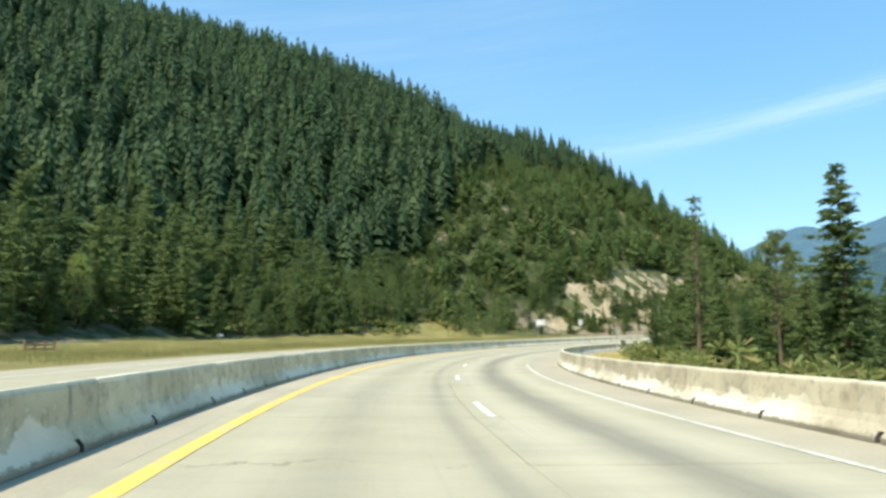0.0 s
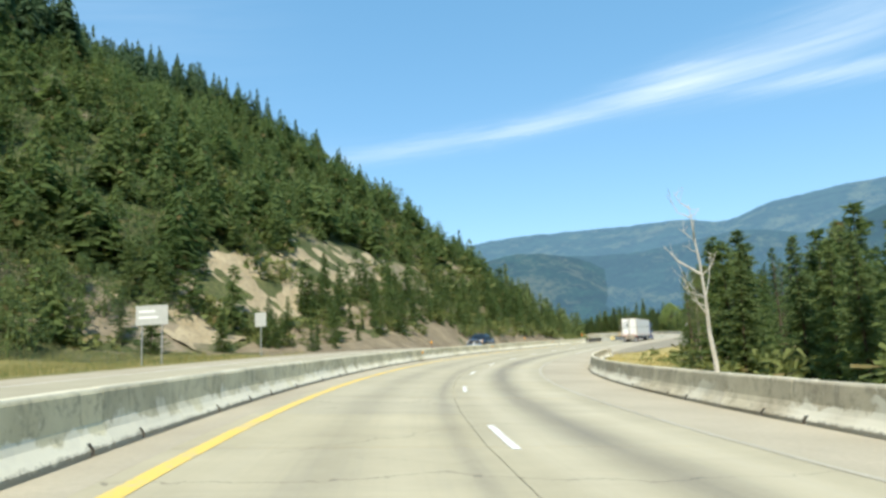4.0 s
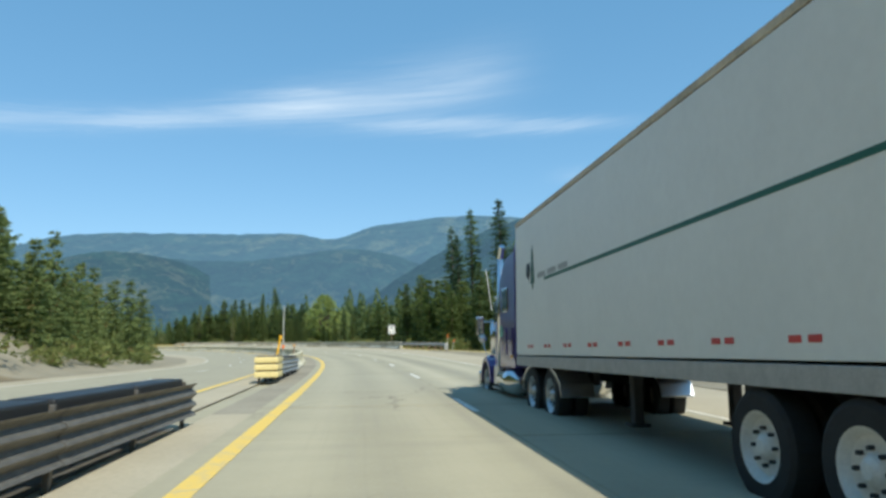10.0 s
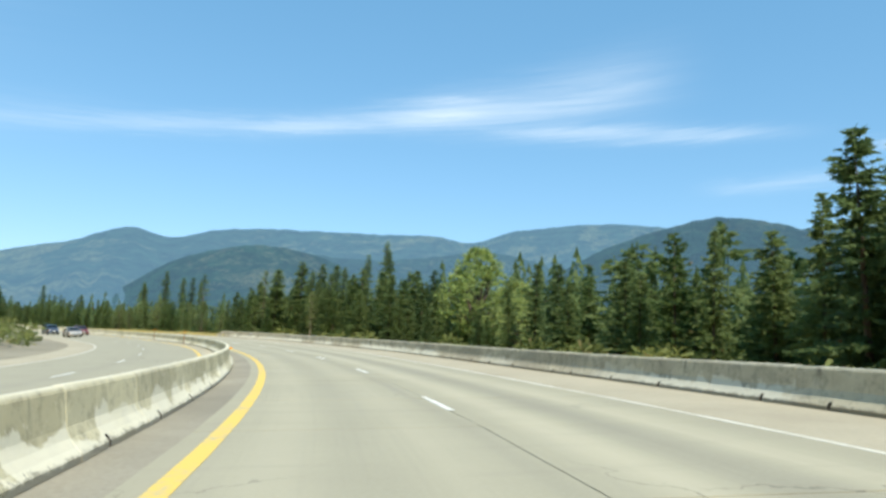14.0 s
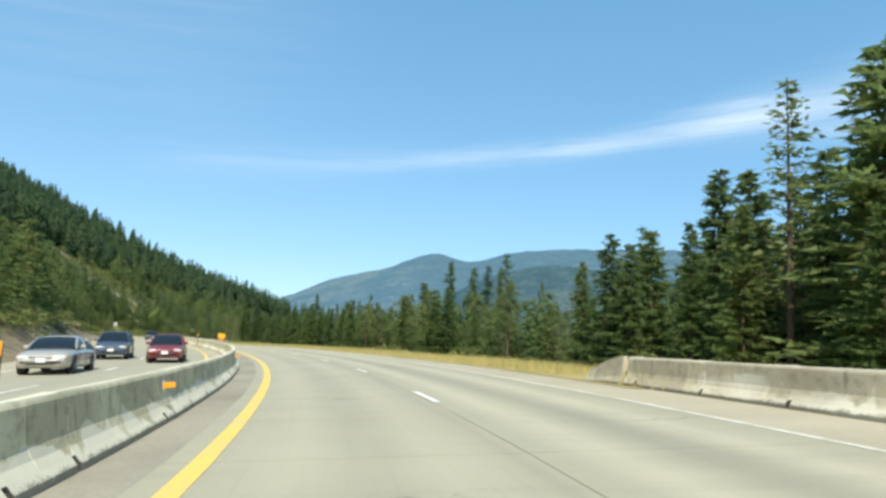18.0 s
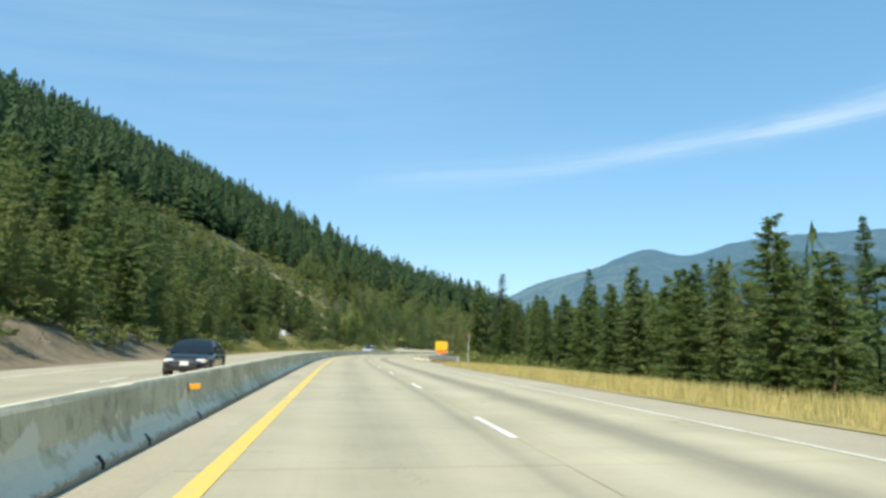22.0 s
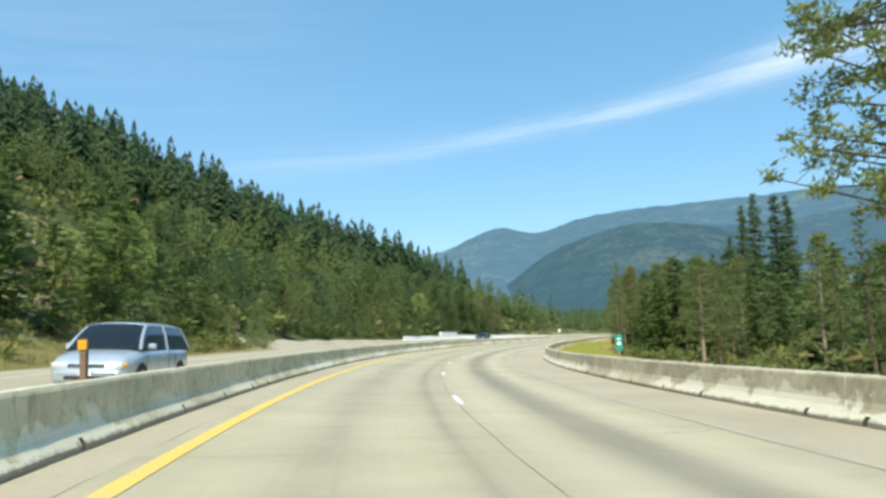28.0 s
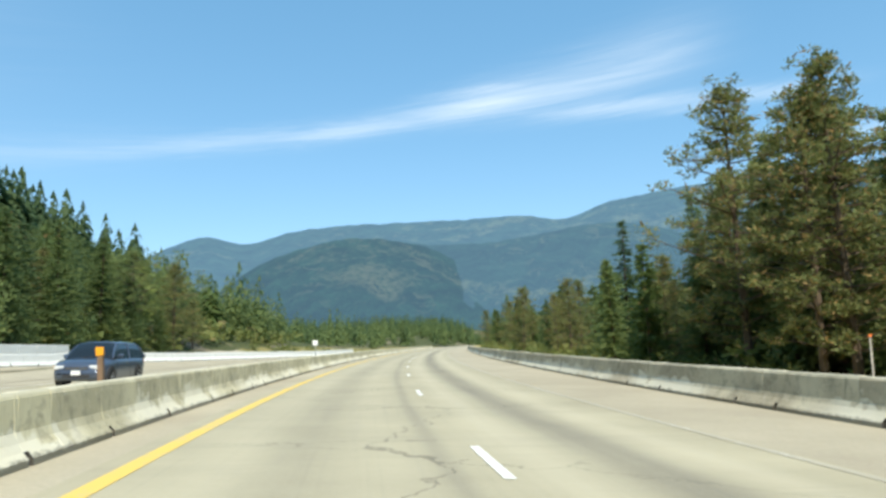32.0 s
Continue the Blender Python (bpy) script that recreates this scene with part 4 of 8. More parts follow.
def cone_crown(rng, n, girth, start, taper=0.78, ragged=0.2):
    """Unit-height conifer for far woods: hanging sprays laid over an uneven cone."""
    v, f = [], []
    for i in range(n):
        k = 1 - math.sqrt(1 - (i + rng.random()) / n * 0.995)
        r = girth * (1 - k) ** taper * rng.uniform(1 - ragged * 1.6, 1 + ragged) + 0.006
        a = i * 2.399 + rng.uniform(-0.5, 0.5)
        ca, sa = math.cos(a), math.sin(a)
        h = start + (1 - start) * k
        up, dn = rng.uniform(0.03, 0.075) * (1.1 - 0.4 * k), rng.uniform(0.02, 0.055)
        w = r * rng.uniform(0.16, 0.34) + 0.006
        jit = lambda: rng.uniform(-0.35, 0.35) * w
        j = len(v)
        if rng.random() < 0.68:
            q = r * 0.45
            v += [(q * ca - w * sa, q * sa + w * ca, min(0.985, h + up)), (q * ca + w * sa, q * sa - w * ca, min(0.985, h + up * 0.8)), (r * 1.06 * ca + jit(), r * 1.06 * sa + jit(), h - dn)]
        else:
            v += [(r * 0.45 * ca + jit(), r * 0.45 * sa + jit(), min(1.0, h + up * 1.2)), (r * ca - w * sa, r * sa + w * ca, h - dn), (r * ca + w * sa, r * sa - w * ca, h - dn * 0.6)]
        f.append((j, j + 1, j + 2))
    for a in (0.0, 1.05, 2.1):
        j = len(v)
        v += [(0, 0, 1.0), (0.020 * math.cos(a), 0.020 * math.sin(a), 0.90), (-0.020 * math.cos(a), -0.020 * math.sin(a), 0.90)]
        f.append((j, j + 1, j + 2))
    return np.array(v), np.array(f)


def clump_crown(rng, spots, size, blades, up=0.5, needles=False):
    """Needle or leaf tufts as small triangles round given spots."""
    v, f = [], []
    for (x, y, z), r in spots:
        for _ in range(blades):
            a, e = rng.uniform(0, 6.283), math.asin(rng.uniform(-0.6, 1.0))
            d = Vector((math.cos(a) * math.cos(e), math.sin(a) * math.cos(e), math.sin(e) * up + 0.1))
            o = Vector((x, y, z)) + d * r * rng.uniform(0.0, 0.45)
            t = o + d * r * rng.uniform(0.5, 1.0)
            side = d.cross(Vector((rng.uniform(-1, 1), rng.uniform(-1, 1), rng.uniform(-1, 1)))).normalized() * size * rng.uniform(0.6, 1.3)
            k = len(v)
            if needles:
                o = Vector((x, y, z)) + d * r * rng.uniform(0.15, 0.85)
                t = o + (d * 0.45 + Vector((rng.uniform(-1, 1), rng.uniform(-1, 1), rng.uniform(-0.8, 1)))) * r * rng.uniform(0.25, 0.5)
                v += [tuple(o + side), tuple(o - side), tuple(t)]
                f += [(k, k + 1, k + 2)]
                continue
            v += [tuple(o - side * 0.5), tuple(o + side * 0.5), tuple(t + side), tuple(t - side)]
            f += [(k, k + 1, k + 2), (k, k + 2, k + 3)]
    return np.array(v), np.array(f)


def fluffy_crown(seed, girth, n=30, blades=9):
    """Unit-height rounded pine or young broadleaf of loose tufts, for slopes seen from some way off."""
    rng = random.Random(seed)
    spots = []
    for i in range(n):
        k = (i + rng.random()) / n
        h = 0.10 + 0.82 * k
        r = girth * (1 - k) ** 0.55 * (0.65 + 0.35 * min(1.0, k * 4)) * rng.uniform(0.35, 1.05)
        a = i * 2.399 + rng.uniform(-0.6, 0.6)
        spots.append(((r * math.cos(a), r * math.sin(a), h), rng.uniform(0.07, 0.13) * (1.15 - 0.5 * k)))
    return clump_crown(rng, spots, 0.016, blades, 0.8, True)


def trunk_arrays(r, sides=5, top=0.97):
    a = np.arange(sides) / sides * 2 * np.pi
    lv = [(0, r * 1.25), (0.08, r), (0.5, r * 0.62), (top, r * 0.08)]
    v = np.array([(q * math.cos(t), q * math.sin(t), z) for z, q in lv for t in a])
    f = []
    for k in range(len(lv) - 1):
        for i in range(sides):
            j = (i + 1) % sides
            f += [(k * sides + i, k * sides + j, (k + 1) * sides + j), (k * sides + i, (k + 1) * sides + j, (k + 1) * sides + i)]
    return v, np.array(f)


RNG = random.Random(4)
FAR_FIR = [cone_crown(RNG, 170, RNG.uniform(0.13, 0.19), 0.05, 0.80) for _ in range(8)]
MID_FIR = [cone_crown(RNG, 150, RNG.uniform(0.16, 0.24), 0.04, 0.72, 0.34) for _ in range(8)]
FLUFFY = [fluffy_crown(200 + k, g) for k, g in enumerate((0.24, 0.30, 0.20, 0.34, 0.27))]
EDGE_FIR = [needle_crown(RNG, 15, 7, RNG.uniform(0.19, 0.26), 0.30, 0.04, 0.70, 0.075, 0.95, 2.0) for _ in range(6)]


def scatter(name, templates, xs, ys, hs, wide, material, label, seed, trunk=None):
    """Many trees of uncounted woods joined in one mesh."""
    rng = np.random.RandomState(seed)
    pick = rng.randint(0, len(templates), len(xs))
    zs = ground_z(xs, ys) - 0.2
    V, F, T, n = [], [], [], 0
    for k, (v, f) in enumerate(templates):
        if trunk is not None:
            tv, tf = trunk
            f = np.concatenate([f, tf + len(v)])
            v = np.concatenate([v, tv])
        ids = np.nonzero(pick == k)[0]
        if not len(ids):
            continue
        a = rng.rand(len(ids)) * 6.283
        ca, sa = np.cos(a)[:, None], np.sin(a)[:, None]
        h, w = hs[ids][:, None], (hs * wide)[ids][:, None]
        X = (v[None, :, 0] * ca - v[None, :, 1] * sa) * w + xs[ids][:, None]
        Y = (v[None, :, 0] * sa + v[None, :, 1] * ca) * w + ys[ids][:, None]
        Z = v[None, :, 2] * h + zs[ids][:, None]
        V.append(np.stack([X, Y, Z], -1).reshape(-1, 3))
        F.append((f[None] + (np.arange(len(ids)) * len(v))[:, None, None] + n).reshape(-1, 3))
        T.append(np.repeat(rng.rand(len(ids)), len(v)))
        n += len(ids) * len(v)
    ob = from_arrays(name, np.concatenate(V), np.concatenate(F), material, tint=np.concatenate(T))
    return tagged(ob, label, "forest", kind="stuff")


def strewn(seed, n, s0, s1, u0, u1, gap):
    """Scattered places along the road between two offsets, thinned to a least gap."""
    rng = np.random.RandomState(seed)
    s, u = rng.uniform(s0, s1, n), rng.uniform(u0, u1, n)
    p = road_point(s, u)
    x, y = p[:, 0], p[:, 1]
    ss, uu = nearest(x, y)
    ok = np.abs(uu - u) < 8
    x, y, ss, uu = x[ok], y[ok], ss[ok], uu[ok]
    cell, keep = set(), []
    for i in range(len(x)):
        c = (int(x[i] // gap), int(y[i] // gap))
        if c not in cell:
            cell.add(c)
            keep.append(i)
    return x[keep], y[keep], ss[keep], uu[keep]


SEEN_1 = ((40, 62), (60, 80), (84, 150), (108, 250), (132, 320), (180, 315), (204, 260), (228, 225), (252, 155), (276, 85))
SEEN_2 = ((300, 60), (440, 95), (470, 95), (500, 62), (545, 42), (590, 84), (612, 104), (636, 135), (660, 175), (684, 235), (708, 310),
          (735, 315), (756, 272), (780, 220), (804, 195), (850, 172), (900, 180))
MATURE = ((-72, 66), (100, 66), (125, 56), (150, 62), (175, 82), (205, 98), (225, 92), (243, 70), (262, 40))


def bare_slope(x, y, s, u):
    """The sandy face above the first road cut, where little grows."""
    return (s > 148) & (s < 214) & (-u > 25.5) & (-u < 36.5) & (fbm(x, y, 8, 2) < 0.12)


def hill_woods():
    rng = np.random.RandomState(3)
    trunk = trunk_arrays(0.012, 3)
    size = lambda n, lo, hi: lo + (hi - lo) * rng.beta(2, 2, n)
    # dark mature woods of the first slope and its crest
    x, y, s, u = strewn(1, 19000, 42, 275, -320, -40, 4.4)
    ok = (-u > lerp(s, MATURE)) & (-u < lerp(s, SEEN_1))
    scatter("hillside_forest", FAR_FIR, x[ok], y[ok], size(ok.sum(), 9.5, 21.5) * lerp(s[ok], ((140, 1.0), (185, 0.94), (206, 0.68), (280, 0.58))), rng.uniform(1.15, 1.6, ok.sum()), M_HILLFIR,
            "dense dark green conifer forest on the steep slope", 1, trunk)
    x, y, s, u = strewn(2, 14000, 84, 300, -110, -34, 3.3)
    ok = ~bare_slope(x, y, s, u) & (-u < lerp(s, MATURE) + 6) & (-u > lerp(s, TOE) + 1) & (-u < lerp(s, SEEN_1)) & (fbm(x, y, 22, 3) > -0.55)
    soft = ok & (rng.rand(len(x)) < 0.45)
    ok = ok & ~soft
    scatter("hillside_young_trees", MID_FIR, x[ok], y[ok], size(ok.sum(), 3.0, 10), rng.uniform(1.25, 1.9, ok.sum()), M_YOUNG,
            "young pines and firs on the rocky slope", 2, trunk)
    scatter("hillside_soft_trees", FLUFFY, x[soft], y[soft], size(soft.sum(), 3.5, 9.5), rng.uniform(1.1, 1.6, soft.sum()), M_YOUNG,
            "rounded green pines on the rocky slope", 10, trunk)
    x, y, s, u = strewn(6, 4000, 150, 300, -36, -18.5, 3.6)
    ok = ~bare_slope(x, y, s, u) & (-u > lerp(s, TOE) + 2) & (fbm(x, y, 16, 3) > -0.25)
    scatter("hillside_young_trees", EDGE_FIR, x[ok], y[ok], size(ok.sum(), 2.5, 7.5), rng.uniform(1.1, 1.6, ok.sum()), M_YOUNG,
            "young pines and firs at the foot of the slope", 6, trunk)
    # second slope
    x, y, s, u = strewn(3, 16000, 560, 900, -320, -60, 5.0)
    ok = (-u < lerp(s, SEEN_2)) & (-u > lerp(s, ((600, 62), (635, 72), (700, 75), (740, 66), (768, 60), (790, 50), (820, 44), (860, 44))))
    tall = lerp(s[ok], ((600, 1.0), (650, 0.9), (700, 0.82), (740, 0.80), (775, 0.85), (800, 0.9), (900, 1.0)))
    scatter("hillside_forest", FAR_FIR, x[ok], y[ok], size(ok.sum(), 10, 22) * tall, rng.uniform(1.3, 1.85, ok.sum()), M_HILLFIR,
            "conifer forest on the long ridge slope", 3, trunk)
    x, y, s, u = strewn(4, 15000, 300, 900, -98, -32, 3.6)
    ok = (-u < lerp(s, ((600, 70), (635, 80), (700, 82), (770, 66), (790, 54), (820, 48), (860, 48)))) & (fbm(x, y, 24, 3) > lerp(s, ((280, -0.5), (560, -0.35), (610, -0.15), (632, 0.22), (705, 0.22), (735, -0.35), (900, -0.4)))) & (-u < lerp(s, SEEN_2))
    ok = ok & ((s < 690) | (rng.rand(len(x)) < 0.55))
    soft = ok & (rng.rand(len(x)) < lerp(s, ((560, 0.3), (700, 0.55), (740, 0.7))))
    ok = ok & ~soft
    scatter("hillside_young_trees", MID_FIR, x[ok], y[ok], size(ok.sum(), 3, 11), rng.uniform(1.2, 1.8, ok.sum()), M_YOUNG,
            "young trees above the road cut", 4, trunk)
    scatter("hillside_soft_trees", FLUFFY, x[soft], y[soft], size(soft.sum(), 4, 10) * lerp(s[soft], ((680, 1.0), (730, 1.3))), rng.uniform(1.1, 1.6, soft.sum()), M_PINE,
            "rounded light green trees among the firs", 9, trunk)
    x, y, s, u = strewn(7, 4000, 440, 880, -36, -18.5, 4.6)
    ok = (s < 700) & ~((s > 585) & (s < 650) & (-u < 28)) & (fbm(x, y, 20, 3) > lerp(s, ((430, -0.3), (600, -0.3), (625, 0.2), (700, 0.2), (718, -0.3), (900, -0.3))))
    scatter("hillside_young_trees", EDGE_FIR, x[ok], y[ok], size(ok.sum(), 3.5, 9.5), rng.uniform(1.1, 1.6, ok.sum()), M_YOUNG,
            "light green young trees along the foot of the ridge", 7, trunk)
    # valley side
    x, y, s, u = strewn(5, 9000, 20, 1000, 24, 100, 6.0)
    ok = (u > lerp(s, ((-72, 26), (150, 28), (175, 46), (265, 44), (285, 30), (320, 24), (420, 24), (560, 26), (1049, 24)))) & (u < lerp(s, ((60, 36), (130, 60), (250, 84), (300, 100))))
    far = ok & (u > 38)
    scatter("valley_forest", FAR_FIR, x[far], y[far], size(far.sum(), 8, 17), rng.uniform(1.0, 1.45, far.sum()), M_FIR,
            "conifer woods falling away into the valley", 5, trunk)
    near = ok & (u <= 38)
    scatter("valley_forest", EDGE_FIR, x[near], y[near], size(near.sum(), 7, 11), rng.uniform(0.95, 1.3, near.sum()), M_FIR,
            "conifer woods behind the roadside trees", 8, trunk)


hill_woods()


def outer_woods():
    """Thin woods on the slopes away from the road."""
    rng = np.random.RandomState(12)
    small = [cone_crown(RNG, 22, 0.22, 0.06) for _ in range(4)]
    x, y = rng.uniform(-420, 960, 26000), rng.uniform(-260, 1140, 26000)
    s, u = nearest(x, y)
    hid = ((u > lerp(s, ((250, 62), (300, 98)))) & (u < 420)) | ((u < -46) & ((s < 70) | ((s > 270) & (s < 640)) | (-u > 170)) & (u > -420))
    cell, keep = set(), []
    for i in np.nonzero(hid)[0]:
        c = (int(x[i] // 8.5), int(y[i] // 8.5))
        if c not in cell:
            cell.add(c)
            keep.append(i)
    scatter("outer_forest", small, x[keep], y[keep], rng.uniform(8, 15, len(keep)), rng.uniform(1.3, 1.8, len(keep)), M_HILLFIR, "conifer woods on the slopes away from the road", 31)


outer_woods()


def part(name, bm, material, parent, label="", smooth=False):
    """Link a bmesh as one mesh under a thing or a part."""
    bmesh.ops.recalc_face_normals(bm, faces=bm.faces)
    me = bpy.data.meshes.new(name)
    bm.to_mesh(me)
    bm.free()
    if smooth:
        for p in me.polygons:
            p.use_smooth = True
    me.materials.append(material)
    ob = new(name, me)
    ob.parent = parent
    if label:
        ob["label"] = label
    return ob


def box(bm, size, at=(0, 0, 0), bevel=0.0, turn=None):
    r = bmesh.ops.create_cube(bm, size=1.0)
    m = Matrix.Translation(at) @ (turn or Matrix()) @ Matrix.Diagonal((*size, 1))
    bmesh.ops.transform(bm, matrix=m, verts=r["verts"])
    if bevel:
        edges = {e for v in r["verts"] for e in v.link_edges}
        bmesh.ops.bevel(bm, geom=list(edges), offset=bevel, segments=2, affect="EDGES", profile=0.6)
    return bm


def tube(bm, a, b, r0, r1=None, sides=10):
    a, b = Vector(a), Vector(b)
    d = b - a
    r = bmesh.ops.create_cone(bm, cap_ends=True, segments=sides, radius1=r0, radius2=r0 if r1 is None else r1, depth=d.length)
    m = Matrix.Translation((a + b) / 2) @ d.to_track_quat("Z", "Y").to_matrix().to_4x4()
    bmesh.ops.transform(bm, matrix=m, verts=r["verts"])
    return bm


def limb_arrays(limbs, sides=4):
    """Tapered limbs as thin prisms: start, end, two radii."""
    v, f = [], []
    for a, b, r0, r1 in limbs:
        a, b = Vector(a), Vector(b)
        q = (b - a).to_track_quat("Z", "Y")
        k = len(v)
        for p, r in ((a, r0), (b, r1)):
            for i in range(sides):
                t = i / sides * 6.283
                v.append(tuple(p + q @ Vector((math.cos(t) * r, math.sin(t) * r, 0))))
        for i in range(sides):
            j = (i + 1) % sides
            f += [(k + i, k + j, k + sides + j), (k + i, k + sides + j, k + sides + i)]
    return np.array(v), np.array(f)


def tree(name, trunk, crown, trunk_mat, crown_mat, label, category="tree"):
    root = new(name)
    tagged(root, label, category)
    for nm, (v, f), mat in (("trunk", trunk, trunk_mat), ("crown", crown, crown_mat)):
        if v is not None and len(v):
            ob = from_arrays(nm, v, f, mat)
            ob.parent = root
    return root


def fir_tree(seed, girth, label, mat, start=0.06, thin=0.95, name="fir_tree", size=0.034, levels=42, per=9, droop=0.34, dense=4.4):
    rng = random.Random(seed)
    crown = needle_crown(rng, levels, per, girth, droop, start, 0.72, size, thin, dense)
    return tree(name, trunk_arrays(0.013, 7), crown, M_BARK, mat, label)


def larch_tree(seed, label, mat, dense=1.5, start=0.22):
    """Open crown through which trunk and bare limbs show."""
    rng = random.Random(seed)
    crown = needle_crown(rng, 30, 7, 0.15, 0.12, start, 0.80, 0.026, 0.8, dense, 0.30)
    limbs = []
    for i in range(70):
        h = start * 0.6 + (0.97 - start * 0.6) * (i + rng.random()) / 70
        a, L = i * 2.4 + rng.uniform(-0.4, 0.4), (0.15 * (1 - h) ** 0.8 + 0.012) * rng.uniform(0.5, 1.1)
        mid = (L * 0.6 * math.cos(a), L * 0.6 * math.sin(a), h - L * 0.10)
        limbs += [((0, 0, h), mid, 0.0022, 0.0014), (mid, (L * math.cos(a), L * math.sin(a), h + L * 0.10), 0.0014, 0.0006)]
    tv, tf = trunk_arrays(0.011, 7)
    lv, lf = limb_arrays(limbs, 3)
    return tree("larch_tree", (np.concatenate([tv, lv]), np.concatenate([tf, lf + len(tv)])), crown, M_BARK, mat, label)


def pine_tree(seed, label, mat, bare=0.35, blades=42, bark=None, name="pine_tree", girth=0.22, n=40):
    """Tufted pine: each limb carries rounded sprays of fine needles on short twigs."""
    rng = random.Random(seed)
    limbs, spots = [], []
    for i in range(n):
        h = bare + (0.97 - bare) * (i + rng.random() * 0.8) / n
        L = (girth * math.sin(math.pi * min(1, 0.26 + 0.78 * (h - bare) / (1 - bare))) + 0.02) * rng.uniform(0.5, 1.15)
        a = i * 2.4 + rng.uniform(-0.5, 0.5)
        end = Vector((L * math.cos(a), L * math.sin(a), h + L * rng.uniform(-0.05, 0.50)))
        base = Vector((0, 0, h))
        limbs.append((base, end, 0.0035, 0.0010))
        for t in (0.38, 0.54, 0.68, 0.80, 0.91, 1.0):
            q = base.lerp(end, t)
            tip = q + Vector((rng.uniform(-1, 1), rng.uniform(-1, 1), rng.uniform(-0.45, 0.9))) * (0.042 if t < 1 else 0.010)
            if t < 1:
                limbs.append((q, tip, 0.0011, 0.0006))
            spots.append((tuple(tip), rng.uniform(0.022, 0.038)))
    spots.append(((0, 0, 0.98), 0.03))
    tv, tf = trunk_arrays(0.0125, 7)
    lv, lf = limb_arrays(limbs, 3)
    return tree(name, (np.concatenate([tv, lv]), np.concatenate([tf, lf + len(tv)])), clump_crown(rng, spots, 0.0042, blades, 0.85, True), bark or M_BARK, mat, label)


def leafy_tree(seed, label, mat, name="broadleaf_tree", spread=0.34, low=0.12):
    rng = random.Random(seed)
    limbs, spots = [], []
    for i in range(18):
        h = rng.uniform(low + 0.08, 0.62)
        a, L = i * 2.4, rng.uniform(0.5, 1.0) * spread
        top = min(0.86, h + rng.uniform(0.15, 0.36))
        end = (L * math.cos(a) * (1.15 - top * 0.65), L * math.sin(a) * (1.15 - top * 0.65), top)
        limbs.append(((0, 0, h * 0.6), end, 0.010, 0.002))
    # leaf clumps fill an uneven rounded crown, thicker towards its outside
    lobes = [(rng.uniform(0, 6.283), rng.uniform(0.25, 0.95), rng.uniform(0.75, 1.15)) for _ in range(9)]
    mid, tall = (1 + low + 0.06) / 2, (1 - low - 0.06) / 2
    for _ in range(400):
        z, a = rng.uniform(low + 0.06, 0.985), rng.uniform(0, 6.283)
        _, _, k = min(lobes, key=lambda q: (q[1] - z) ** 2 * 6 + (1 - math.cos(a - q[0])) * 0.5)
        r = spread * 0.92 * k * max(0.0, 1 - (abs(z - mid) / tall) ** 2.2) ** 0.5 * math.sqrt(rng.uniform(0.15, 1.0))
        spots.append(((r * math.cos(a), r * math.sin(a), z + 0.03 * (k - 1)), rng.uniform(0.022, 0.045)))
    tv, tf = trunk_arrays(0.018, 7, 0.7)
    lv, lf = limb_arrays(limbs)
    return tree(name, (np.concatenate([tv, lv]), np.concatenate([tf, lf + len(tv)])), clump_crown(rng, spots, 0.0062, 13, 1.0), M_BARK, mat, label)


def dead_tree(seed, label):
    """Bleached trunk that forks, with crooked bare limbs."""
    rng = random.Random(seed)
    limbs, at = [], Vector((0, 0, 0))
    spine = [at]
    for k in range(6):
        at = at + Vector((rng.uniform(-0.025, 0.035), rng.uniform(-0.02, 0.02), 0.165))
        spine.append(at)
    for k in range(6):
        limbs.append((spine[k], spine[k + 1], 0.019 - 0.0028 * k, 0.019 - 0.0028 * (k + 1)))
    for k in range(13):
        base = spine[2 + k % 4].lerp(spine[3 + k % 4], rng.random())
        a, L = rng.uniform(0, 6.283), rng.uniform(0.10, 0.30) * (1.1 - base.z * 0.6)
        mid = base + Vector((math.cos(a) * L * 0.7, math.sin(a) * L * 0.7, L * rng.uniform(0.05, 0.6)))
        end = mid + Vector((math.cos(a) * L * 0.4, math.sin(a) * L * 0.4, L * rng.uniform(0.1, 0.9)))
        r = 0.008 if k < 3 else 0.004
        limbs += [(base, mid, r, r * 0.6), (mid, end, r * 0.6, 0.0012)]
        for _ in range(2):
            q = mid.lerp(end, rng.random())
            limbs.append((q, q + Vector((rng.uniform(-0.06, 0.06), rng.uniform(-0.06, 0.06), rng.uniform(0.0, 0.08))), 0.002, 0.0008))
    return tree("dead_tree", limb_arrays(limbs, 5), (None, None), M_GREYBARK, None, label)


